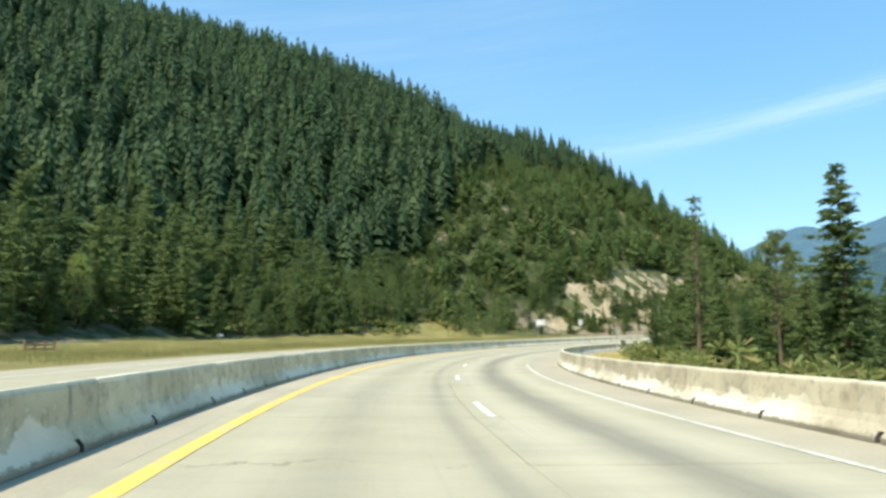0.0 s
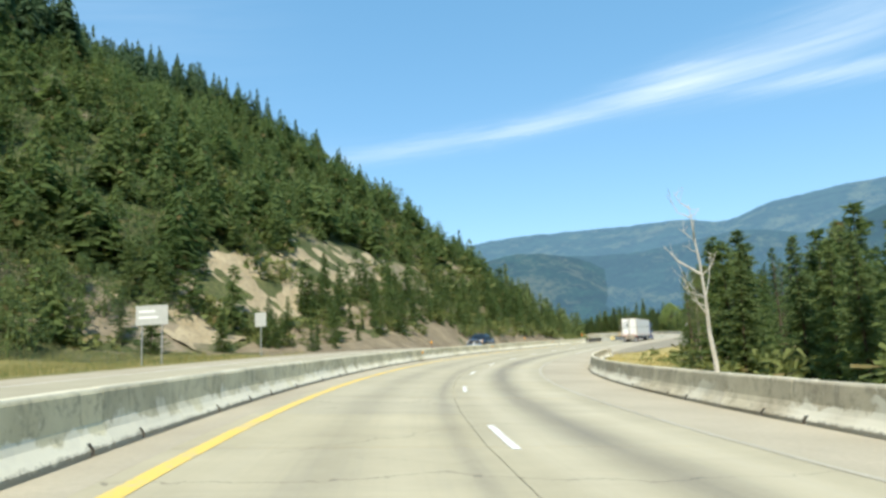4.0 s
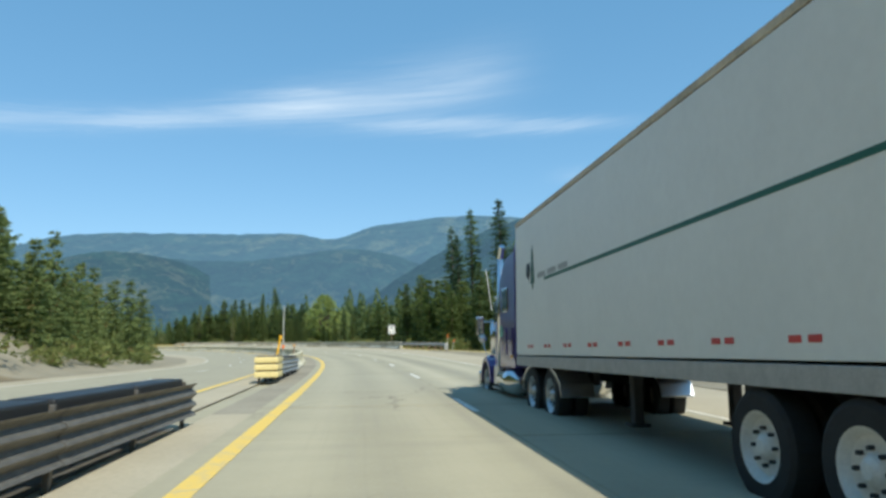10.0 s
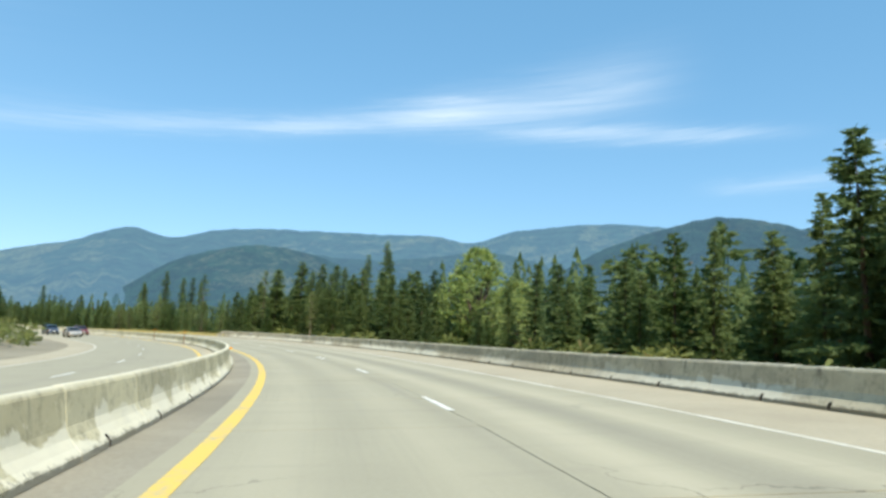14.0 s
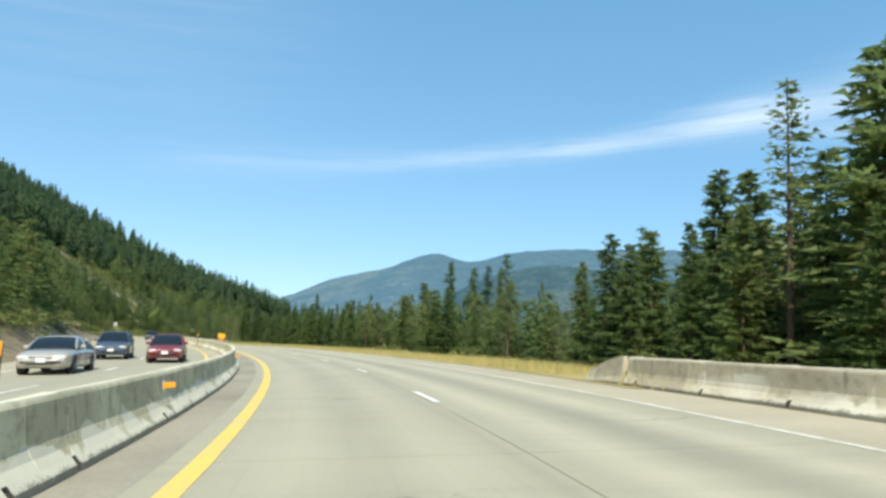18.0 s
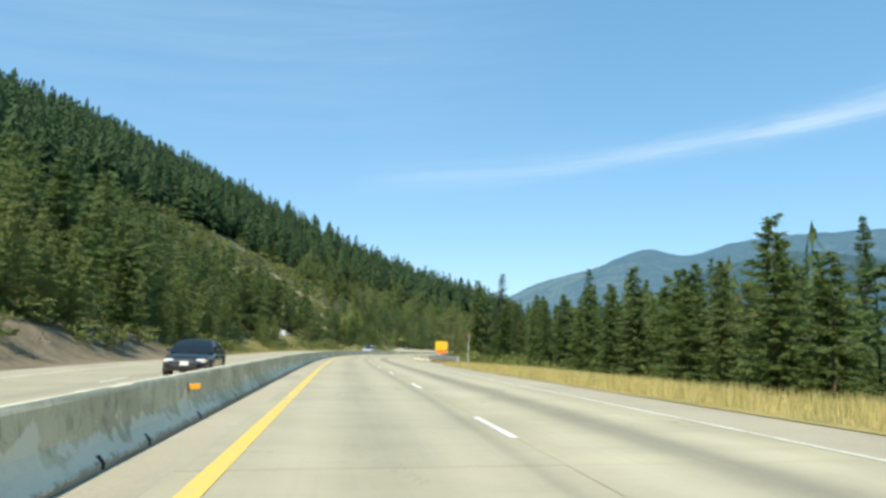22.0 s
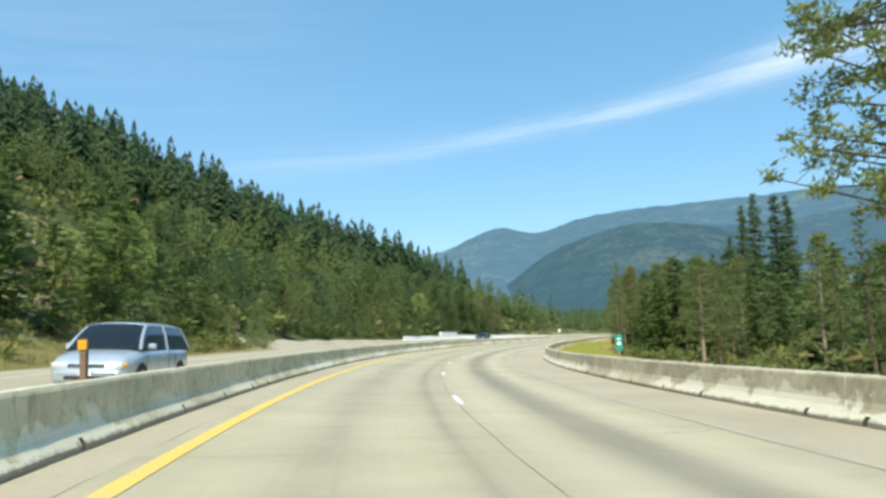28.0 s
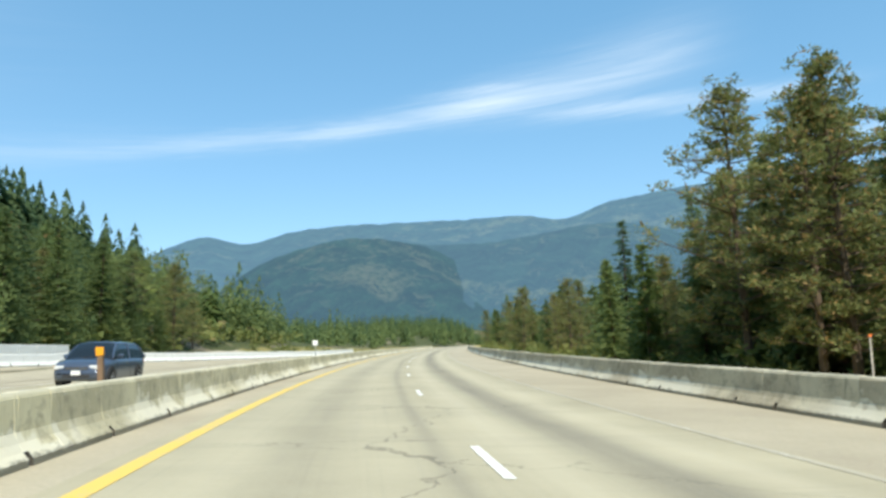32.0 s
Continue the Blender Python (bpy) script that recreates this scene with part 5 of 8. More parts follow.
KINDS = {
    "fir": [fir_tree(k, g, "green fir with drooping boughs beside the road", M_FIR) for k, g in ((11, 0.17), (12, 0.21), (13, 0.155), (14, 0.19))],
    "young": [fir_tree(k, g, "light green young fir at the wood's edge", M_YOUNG, 0.03, name="young_fir_tree", size=0.042, levels=32, droop=0.22, dense=4.2) for k, g in ((21, 0.23), (22, 0.27), (23, 0.21))],
    "spruce": [fir_tree(k, g, "tall narrow dark spruce above the wood", M_SPRUCE, 0.05, 0.80, "spruce_tree", 0.019, 58, 9, 0.42, 4.0) for k, g in ((31, 0.105), (32, 0.12), (33, 0.095), (34, 0.13))],
    "tall": [fir_tree(k, g, "tall full fir standing above the wood", M_FIR, 0.05, 0.92, "tall_fir_tree", 0.020, 58, 10, 0.36, 3.6) for k, g in ((15, 0.15), (16, 0.17), (17, 0.135))],
    "larch": [larch_tree(k, "thin open larch with a bare lower trunk", M_YOUNG) for k in (41, 42)],
    "sparse": [larch_tree(k, "nearly bare larch with few needles on grey limbs", M_PINE, 0.5, 0.3) for k in (45, 46)],
    "pine": [pine_tree(k, "tall pine with tufted boughs", M_PINE) for k in (51, 52, 53)],
    "rust": [pine_tree(k, "pine with rust-brown and green needles", M_RUSTPINE, 0.12, 34, n=60, girth=0.21) for k in (61, 62, 63)],
    "thin": [pine_tree(k, "slender pine with a bare pale trunk and sparse top", M_PINE, 0.28, 30, M_PALEBARK, girth=0.13) for k in (65, 66, 67)],
    "leafy": [leafy_tree(k, "rounded light green broadleaf tree", M_LEAF) for k in (71, 72)],
    "shrub": [leafy_tree(k, "low green leafy shrub on the slope", M_SHRUB, "shrub", 0.60, 0.0) for k in (81, 82)],
    "dead": [dead_tree(k, "bleached dead tree with bare branches") for k in (91, 92)],
}
FIRST = {}


def plant(kind, s, u, h, wide=1.0, lean=0.0, seed=0):
    """Set a tree at a station; the first of each mesh is the original itself."""
    rng = random.Random(seed * 7919 + int(s * 13) + int(u * 7))
    src = KINDS[kind][rng.randrange(len(KINDS[kind]))]
    x, y, _ = road_point(s, u)
    z = float(ground_z(x, y)) - 0.12
    m = pose(x, y, z, rng.uniform(-2, 2) + lean, rng.uniform(-2, 2) + lean * 0.6, rng.uniform(0, 360)) @ Matrix.Diagonal((h * wide, h * wide, h, 1))
    if src.name not in FIRST:
        FIRST[src.name] = src
        src.matrix_basis = m
        return src
    made = copy_thing(src, pose(0, 0, 0))
    made.matrix_basis = m
    return made


def stand(seed, n, s0, s1, u0, u1, h0, h1, kinds, gap=2.4):
    """n trees of a mix strewn over a stretch, no two too close."""
    rng = random.Random(seed)
    spots = []
    for _ in range(n * 30):
        if len(spots) >= n:
            break
        s, u = rng.uniform(s0, s1), u0 + (u1 - u0) * rng.random() ** 1.3
        if all((s - a) ** 2 + (u - b) ** 2 > gap**2 for a, b in spots):
            spots.append((s, u))
            plant(rng.choice(kinds), s, u, rng.uniform(h0, h1), rng.uniform(0.85, 1.2), seed=seed)


BROAD = [needle_crown(random.Random(k), 24, 8, g, 0.26, 0.03, 0.58, 0.040, 0.95, 3.4) for k, g in ((111, 0.30), (112, 0.27))] + [fluffy_crown(k, g, 80, 11) for k, g in ((113, 0.31), (114, 0.26), (115, 0.35))]
GROVE = [needle_crown(random.Random(k), 26, 8, g, 0.30, 0.04, 0.72, 0.044, 0.95, 3.4) for k, g in ((101, 0.19), (102, 0.23), (103, 0.16), (104, 0.26), (105, 0.21))]


def grove(name, seed, n, s0, s1, u0, u1, h0, h1, gap, material, label, forms=GROVE):
    """Close trees on the far side of the lanes, joined into one wood."""
    rng = random.Random(seed)
    spots = []
    for _ in range(n * 30):
        if len(spots) >= n:
            break
        s, u = rng.uniform(s0, s1), u0 + (u1 - u0) * rng.random() ** 1.15
        if all((s - a) ** 2 + (u - b) ** 2 > gap**2 for a, b in spots):
            spots.append((s, u))
    q = road_point(*np.array(spots).T)
    pick = np.random.RandomState(seed)
    return scatter(name, forms, q[:, 0], q[:, 1], pick.uniform(h0, h1, len(q)), pick.uniform(0.85, 1.2, len(q)), material, label, seed, trunk_arrays(0.013, 5))


# valley side, along the walk
stand(1, 12, 32, 66, 19, 27, 5.5, 8.5, ("fir", "young", "young", "pine"))
stand(21, 40, 66, 126, 17, 28, 4.2, 7.2, ("fir", "young", "thin", "young", "fir"))
stand(2, 26, 118, 156, 18, 28, 6.0, 8.8, ("fir", "thin", "larch", "young", "fir"))
stand(24, 15, 153, 170, 19.5, 26, 5, 8.6, ("fir", "young", "fir"), 2.0)
grove("lay_by_trees", 3, 44, 188, 288, 38, 62, 10, 16, 2.4, M_SPRUCE, "tall dark conifers beyond the lay-by")
stand(4, 34, 178, 290, 31, 39, 3, 7.5, ("young", "fir", "young", "shrub"), 2.0)
stand(5, 30, 284, 340, 20.5, 28, 7.5, 11.5, ("young", "fir", "young", "fir"), 2.0)
stand(6, 16, 284, 312, 25, 38, 6, 9.5, ("fir", "young", "fir"), 2.2)
stand(26, 7, 366, 380, 21, 27, 3.5, 5.2, ("young", "fir"))
stand(7, 22, 336, 362, 20, 30, 6, 9.5, ("fir", "young", "fir"), 2.2)
stand(22, 32, 385, 420, 20, 29, 6.5, 10, ("fir", "young", "fir"), 2.1)
stand(19, 26, 418, 440, 18.5, 28, 6.5, 10, ("fir", "young", "fir"), 2.1)
stand(23, 18, 438, 468, 21, 30, 5, 8.5, ("young", "fir", "pine"), 2.4)
stand(8, 60, 466, 556, 21, 31, 6.2, 9.2, ("fir", "young", "pine", "fir"), 2.2)
stand(9, 10, 480, 560, 32, 44, 9, 13, ("larch", "fir"))
stand(27, 18, 558, 580, 22, 33, 6.3, 9.2, ("fir", "young", "fir"), 2.1)
stand(10, 54, 579, 640, 21, 34, 7.5, 10.5, ("fir", "young", "fir", "fir", "rust"), 2.1)
stand(32, 16, 640, 690, 22, 33, 6, 8.5, ("fir", "fir", "thin", "young"), 2.4)
stand(11, 34, 682, 738, 20, 31, 6, 9.8, ("young", "fir", "pine", "larch", "fir"), 2.4)
stand(28, 16, 632, 684, 16.8, 24, 5.5, 8.0, ("thin", "thin", "fir", "larch"), 1.8)
stand(12, 26, 742, 778, 17.5, 26, 4, 7.5, ("rust", "young", "fir", "fir"), 1.8)
stand(45, 16, 743, 768, 20, 30, 8, 11.5, ("fir", "rust", "tall", "fir"), 2.0)
stand(13, 20, 776, 880, 15, 26, 6, 9, ("young", "fir", "rust"))
stand(20, 24, 716, 742, 18, 27, 4.5, 8, ("young", "fir", "fir"), 2.2)
# hillside
grove("hillside_edge_trees", 44, 120, 30, 116, -72, -46, 9, 17, 3.2, M_FIR, "tall dark firs along the foot of the wooded slope")
grove("roadcut_trees", 40, 46, 92, 134, -56, -42.5, 5, 10, 2.6, M_FIR, "dense firs at the edge of the meadow", BROAD)
grove("roadcut_trees", 41, 34, 132, 156, -44, -31, 4, 8, 2.4, M_FIR, "dense firs at the edge of the meadow", BROAD)
grove("roadcut_trees", 43, 70, 200, 264, -20.5, -15.9, 1.4, 3.6, 1.3, M_FIR, "low bushy growth hanging over the sandy road cut", BROAD)
grove("roadcut_trees", 33, 110, 158, 250, -26, -17.0, 2.4, 6.0, 1.6, M_YOUNG, "young light green pines and firs along the road cut")
grove("roadcut_trees", 14, 60, 246, 332, -28, -17.2, 5.5, 9.5, 2.2, M_PINE, "green pines and firs past the road cut")
grove("bank_trees", 15, 66, 440, 562, -28, -17.6, 5, 10.5, 2.2, M_PINE, "olive green firs above the earth bank")
grove("bank_trees", 34, 46, 446, 580, -38, -27, 8, 14, 2.8, M_FIR, "taller dark firs behind the earth bank")
grove("bank_trees", 31, 30, 560, 630, -22, -16.6, 4, 8.5, 2.0, M_PINE, "olive green firs beside the opposite verge")
grove("bank_trees", 29, 56, 562, 632, -38, -19, 7, 15, 2.6, M_FIR, "dense dark green firs at the foot of the ridge")
stand(30, 9, 628, 644, -36, -25, 6, 10, ("fir", "young"), 2.7)
stand(16, 12, 652, 705, -30, -17, 2, 5, ("shrub", "young"))
grove("ridge_foot_trees", 39, 20, 680, 704, -21, -16.4, 1.8, 4.2, 1.6, M_PINE, "low bushy pines and saplings along the opposite verge", BROAD)
grove("ridge_foot_trees", 42, 60, 704, 815, -29, -25.2, 2.5, 5.5, 1.7, M_FIR, "low bushy pines and saplings beside the gravel apron", BROAD)
grove("ridge_foot_trees", 35, 40, 700, 776, -40, -27, 4.5, 7.5, 2.6, M_PINE, "light green pines at the foot of the ridge", BROAD)
grove("ridge_foot_trees", 38, 50, 768, 818, -46, -26.5, 7.5, 10.5, 2.8, M_FIR, "dense green pines at the end of the ridge", BROAD)
grove("ridge_foot_trees", 36, 28, 700, 816, -44, -27.5, 6.5, 10.5, 3.2, M_SPRUCE, "single dark firs among lighter trees", BROAD)
grove("ridge_foot_trees", 37, 60, 818, 880, -48, -28, 4, 8, 2.2, M_FIR, "green firs past the end of the ridge", BROAD)
stand(17, 12, 705, 812, -33, -26.5, 5, 8, ("leafy", "rust", "pine", "pine"), 3.0)
stand(18, 44, 48, 150, -58, -46, 3, 8, ("young", "shrub", "fir"))
for kind, s, u, h, wide in (
        ("larch", 45, 17.9, 11, 1.2), ("fir", 40, 24.5, 12.5, 1.0), ("dead", 86, 12.6, 4.1, 0.95), ("dead", 116, 13.2, 6.8, 0.8),
        ("fir", 164.9, 21.7, 11.4, 1.3), ("fir", 168.2, 24.4, 12.2, 1.3), ("young", 161.5, 20.5, 8.6, 1.2), ("spruce", 291.3, 38, 20.1, 1.3), ("spruce", 276.7, 30.9, 17.1, 1.2),
        ("spruce", 279.3, 47.4, 18, 1.4), ("spruce", 272.2, 50.6, 17.9, 1.4), ("spruce", 270.7, 54.9, 16.2, 1.5), ("spruce", 273.3, 59.3, 16.4, 1.5), ("spruce", 261, 55.5, 15.1, 1.5), ("spruce", 255.9, 59.4, 16.8, 1.6),
        ("spruce", 334.4, 32.4, 23.1, 1.0), ("spruce", 326.1, 29.2, 19.7, 1.1), ("spruce", 321, 28.6, 22.6, 1.2), ("spruce", 315, 30.6, 23.3, 1.3), ("spruce", 313.4, 32.1, 16.8, 1.4), ("spruce", 307.4, 32, 11.3, 1.4),
        ("tall", 307.5, 40.9, 20.5, 1.1), ("tall", 301.2, 36, 19.5, 1.1), ("young", 326.3, 22.2, 12.2, 0.9), ("sparse", 308.2, 38.5, 18.5, 0.2), ("fir", 331, 23.5, 11.5, 0.9), ("young", 322, 23, 11, 0.9), ("young", 317, 22.5, 10.5, 0.9),
        ("leafy", 378, 27, 12.3, 1.1), ("leafy", 385.2, 31.6, 11.4, 1.1), ("leafy", 389.3, 31.7, 9.6, 1.1), ("leafy", 373, 28.5, 8.5, 1.05), ("leafy", 369, 26, 6.5, 1.0),
        ("tall", 401.5, 27.1, 15.5, 0.95), ("tall", 397.9, 26, 13.3, 1.0), ("tall", 400.9, 31.1, 11.5, 1.1), ("fir", 394.4, 27.8, 10.8, 1.1), ("spruce", 388.3, 27.4, 10.5, 1.6), ("tall", 408.2, 28.2, 14.5, 0.95), ("fir", 416.3, 27.4, 13.5, 1.0), ("young", 404.6, 23.5, 9.8, 0.9),
        ("sparse", 419.9, 16.9, 11.1, 1.2), ("fir", 426.3, 18.7, 10.1, 1.15), ("fir", 422.8, 17.8, 8.9, 1.2), ("young", 421, 15.9, 6.8, 0.9), ("young", 424.5, 16.2, 5.5, 0.9), ("larch", 438, 22.7, 10.3, 0.8), ("fir", 416.6, 17.2, 11.3, 1.5), ("fir", 412.5, 19.5, 12.5, 1.3), ("fir", 418.2, 18.6, 8.8, 1.3), ("young", 415, 15.6, 5.5, 1.0),
        ("tall", 531, 51.7, 24.8, 0.8), ("tall", 515.3, 49.5, 21.9, 0.9), ("spruce", 511, 49.7, 22, 1.2), ("tall", 507.9, 50.1, 21.5, 0.7), ("larch", 494, 43.5, 20.6, 1.2), ("tall", 544.1, 51.6, 21.1, 0.9), ("tall", 567.7, 60.6, 23.5, 0.7),
        ("spruce", 627.1, 42, 21.1, 1.2), ("spruce", 590.3, 21.8, 13.2, 1.3), ("fir", 593.2, 36.3, 13.3, 0.9), ("fir", 581.2, 35.3, 12.2, 1.0), ("fir", 578.2, 38.8, 13.3, 0.9), ("fir", 569, 40.6, 14.9, 0.9), ("fir", 597, 19.4, 12.8, 1.0), ("fir", 600.5, 20.5, 11.2, 1.1),
        ("pine", 648.7, 14.4, 12, 1.05), ("thin", 638.1, 17.6, 9.8, 1.2), ("sparse", 635.6, 18.5, 9.6, 1.1), ("spruce", 641.3, 17.2, 8.4, 1.6), ("larch", 630, 16.9, 8, 1.0), ("rust", 628, 21, 9.5, 1.2),
        ("tall", 735.8, 34.9, 21.2, 0.85), ("spruce", 735, 37.5, 21, 1.4), ("tall", 738, 40, 21.5, 0.85), ("tall", 732, 33, 19, 0.85), ("tall", 740.6, 32.8, 16.3, 0.8), ("fir", 744.3, 18.6, 7.7, 1.5), ("fir", 745.8, 20, 7.4, 1.4),
        ("rust", 752, 17.9, 10.7, 1.15), ("rust", 751.2, 18.6, 11.9, 1.15), ("rust", 757.6, 18.2, 13, 1.15), ("rust", 755, 20.5, 11.5, 1.2), ("rust", 762, 20, 10, 1.2), ("fir", 758.3, 29.9, 12.2, 1.0), ("fir", 759.5, 32, 12.8, 1.0), ("sparse", 766, 23, 14.5, 0.7), ("young", 765.9, 16.9, 7, 1.0),
        ("spruce", 783, 21, 11.5, 1.3), ("thin", 712, 20.5, 8, 1.0), ("thin", 709, 21.5, 8.5, 1.0), ("young", 690, 24, 8, 1.0),
        ("rust", 816, -25.8, 10.8, 1.25), ("rust", 823, -26, 6.5, 1.3), ("leafy", 813, -29, 9, 0.8), ("pine", 808, -27, 11, 1.2), ("tall", 801, -27.5, 11.5, 1.5), ("tall", 794, -28, 11.5, 1.5), ("tall", 786, -28, 11, 1.5), ("rust", 737, 18.6, 10.2, 1.15), ("rust", 741, 17.5, 8.5, 1.1), ("thin", 719, 17.3, 7.5, 0.9), ("thin", 708, 17.6, 8, 0.9), ("thin", 714, 18.3, 7.5, 0.9), ("sparse", 703, 17.5, 9, 0.8), ("tall", 409.1, 20, 10.9, 1.35), ("tall", 403.8, 20, 10.1, 1.35), ("tall", 414.6, 24, 13, 1.2), ("tall", 408.6, 24.3, 12, 1.3), ("tall", 400.8, 22, 10.1, 1.3), ("tall", 398.8, 22.5, 10.8, 1.3), ("thin", 406.5, 18.6, 7.5, 1.0), ("young", 411.5, 18.5, 6.5, 1.1), ("leafy", 112, -50, 7, 0.9), ("leafy", 70, -48, 9, 0.7), ("leafy", 684, -21, 8, 1.0), ("leafy", 690, -24, 7, 1.0), ("leafy", 679, -21.5, 5.5, 1.1),
        ("fir", 645, -24, 11, 1.2), ("fir", 641, -27, 12, 1.2), ("young", 649, -22.5, 6, 1.0), ("young", 153, -24, 4.5, 1.1), ("young", 147, -27, 5, 1.1), ("young", 158, -22.5, 3.5, 1.1),
        ("young", 171, -25, 5, 1.0), ("young", 184, -23, 4.5, 1.0), ("young", 178, -27, 5, 1.0), ("young", 193, -24, 4, 1.0)):
    plant(kind, s, u, h, wide, seed=3)
for group in KINDS.values():
    for ob in group:
        if ob.name not in FIRST:
            for piece in list(ob.children) + [ob]:
                bpy.data.objects.remove(piece)
for ob in list(bpy.data.objects):
    if ob.name.split(".")[0] in ("fir_tree", "tall_fir_tree", "young_fir_tree", "spruce_tree", "pine_tree", "larch_tree", "broadleaf_tree", "shrub", "dead_tree"):
        ob["group"] = "roadside trees"


def grass(name, n, s0, s1, u0, u1, h, seed, label, mat=None):
    """Uncounted dry stalks in one mesh."""
    rng = np.random.RandomState(seed)
    s, u = rng.uniform(s0, s1, n), u0 + (u1 - u0) * rng.rand(n)
    p = road_point(s, u)
    p[:, 2] = ground_z(p[:, 0], p[:, 1]) - 0.05
    keep = fbm(p[:, 0], p[:, 1], 5, 3) > -0.25
    p = p[keep]
    a, hh = rng.rand(len(p)) * 6.283, h * rng.uniform(0.5, 1.2, len(p))
    w, lean = 0.013, rng.uniform(0.1, 0.5, len(p)) * hh
    side = np.stack([np.cos(a), np.sin(a), a * 0], -1) * w
    tip = np.stack([-np.sin(a) * lean, np.cos(a) * lean, hh], -1)
    v = np.stack([p - side, p + side, p + tip], 1).reshape(-1, 3)
    ob = from_arrays(name, v, np.arange(len(v)).reshape(-1, 3), mat or M_GRASS, tint=np.repeat(rng.rand(len(p)), 3))
    return tagged(ob, label, "grass", kind="stuff")


grass("dry_grass", 120000, 416, 556, 10.0, 20, 0.55, 1, "tall golden dry grass along the shoulder")
grass("dry_grass", 50000, 165, 300, 18.6, 34, 0.5, 2, "golden dry grass beyond the lay-by")
grass("dry_grass", 24000, 40, 170, 11.9, 17, 0.42, 3, "green and yellow grass behind the barrier")
grass("dry_grass", 34000, 600, 800, 11.7, 17, 0.55, 4, "green and yellow grass behind the barrier")
grass("dry_grass", 22000, 688, 742, 11.9, 15.6, 0.75, 7, "bright yellow-green grass behind the shoulder barrier", M_FRESHGRASS)
grass("dry_grass", 80000, 20, 150, -42, -13.2, 0.5, 5, "dry straw-coloured grass below the wooded slope", M_MEADOWGRASS)
grass("dry_grass", 14000, 560, 692, -18, -13, 0.38, 6, "dry grass at the foot of the slope", M_MEADOWGRASS)


# ---- low shrubs and far woods ----
def shrub_template(seed, spots, blades, size):
    rng = random.Random(seed)
    at = [((rng.uniform(-0.42, 0.42), rng.uniform(-0.42, 0.42), rng.uniform(0.10, 0.75)), rng.uniform(0.18, 0.32)) for _ in range(spots)]
    return clump_crown(rng, at, size, blades, 0.9)


SHRUBS = [shrub_template(k, 6, 4, 0.11) for k in range(6)]
NEAR_SHRUBS = [shrub_template(k + 20, 12, 9, 0.036) for k in range(6)]
THIN_FIR = [cone_crown(RNG, 56, RNG.uniform(0.15, 0.2), 0.06) for _ in range(5)]


def undergrowth():
    rng = np.random.RandomState(8)
    x, y, s, u = strewn(21, 14000, 84, 300, -110, -26, 2.3)
    ok = ~bare_slope(x, y, s, u) & (-u > lerp(s, TOE) - 3) & (fbm(x, y, 14, 3) > -0.22) & (-u < lerp(s, MATURE) + 4)
    scatter("hillside_shrubs", SHRUBS, x[ok], y[ok], rng.uniform(0.8, 3.2, ok.sum()), rng.uniform(1.0, 1.5, ok.sum()), M_SHRUB, "green and olive shrubs among rocks on the slope", 21)
    x, y, s, u = strewn(22, 18000, 430, 880, -80, -26, 2.6)
    ok = (fbm(x, y, 16, 3) > -0.25) & (-u < lerp(s, SEEN_2))
    scatter("hillside_shrubs", SHRUBS, x[ok], y[ok], rng.uniform(0.8, 3.4, ok.sum()), rng.uniform(1.0, 1.5, ok.sum()), M_SHRUB, "green and olive shrubs below the ridge woods", 22)
    x, y, s, u = strewn(25, 5000, 130, 880, -27, -15.5, 2.9)
    ok = ~bare_slope(x, y, s, u) & (-u > lerp(s, TOE) - 2) & (fbm(x, y, 9, 3) > -0.05) & ~((s > 585) & (s < 650) & (-u < 26)) & ~((s > 692) & (s < 840) & (-u < 25.5))
    scatter("hillside_shrubs", NEAR_SHRUBS, x[ok], y[ok], rng.uniform(0.6, 2.4, ok.sum()), rng.uniform(1.0, 1.5, ok.sum()), M_SHRUB, "leafy olive bushes along the opposite verge", 25)
    x, y, s, u = strewn(27, 4200, 584, 700, -30, -14.8, 1.7)
    ok = fbm(x, y, 6, 3) > -0.15
    scatter("hillside_shrubs", NEAR_SHRUBS, x[ok], y[ok], rng.uniform(0.4, 1.6, ok.sum()), rng.uniform(1.1, 1.7, ok.sum()), M_SHRUB, "low brush on the bank below the sign", 27)
    x, y, s, u = strewn(26, 7000, 158, 285, -31, -15.8, 1.8)
    ok = (fbm(x, y, 7, 3) > lerp(s, ((158, -0.18), (205, -0.18), (220, -0.35)))) & (-u > lerp(s, TOE) - 2.2) & ~bare_slope(x, y, s, u)
    scatter("hillside_shrubs", NEAR_SHRUBS, x[ok], y[ok], rng.uniform(0.7, 2.2, ok.sum()), rng.uniform(0.9, 1.4, ok.sum()), M_SHRUB, "bushes and saplings on the sandy road cut", 26)
    x, y, s, u = strewn(23, 5000, 20, 900, 14, 25, 3.1)
    ok = u > lerp(s, ((-72, 14), (150, 15), (172, 28), (285, 26), (300, 16), (410, 15), (425, 18.5), (560, 18.5), (580, 15), (670, 15.2), (685, 17.5), (730, 17.5), (745, 15.5), (900, 14)))
    scatter("roadside_shrubs", NEAR_SHRUBS, x[ok], y[ok], rng.uniform(0.6, 2.2, ok.sum()), rng.uniform(0.9, 1.4, ok.sum()), M_SHRUB, "low green brush at the edge of the woods", 23)
    # woods that close the view beyond the last bend
    n = 2600
    x, y = rng.uniform(330, 1010, n), rng.uniform(640, 1190, n)
    s, u = nearest(x, y)
    ok = (np.abs(u + 1) > 17) & (s > 850)
    scatter("distant_woods", THIN_FIR, x[ok], y[ok], rng.uniform(8, 15, ok.sum()), rng.uniform(1.0, 1.4, ok.sum()), M_FIR, "pine woods closing the valley ahead", 24, trunk_arrays(0.012, 3))


undergrowth()


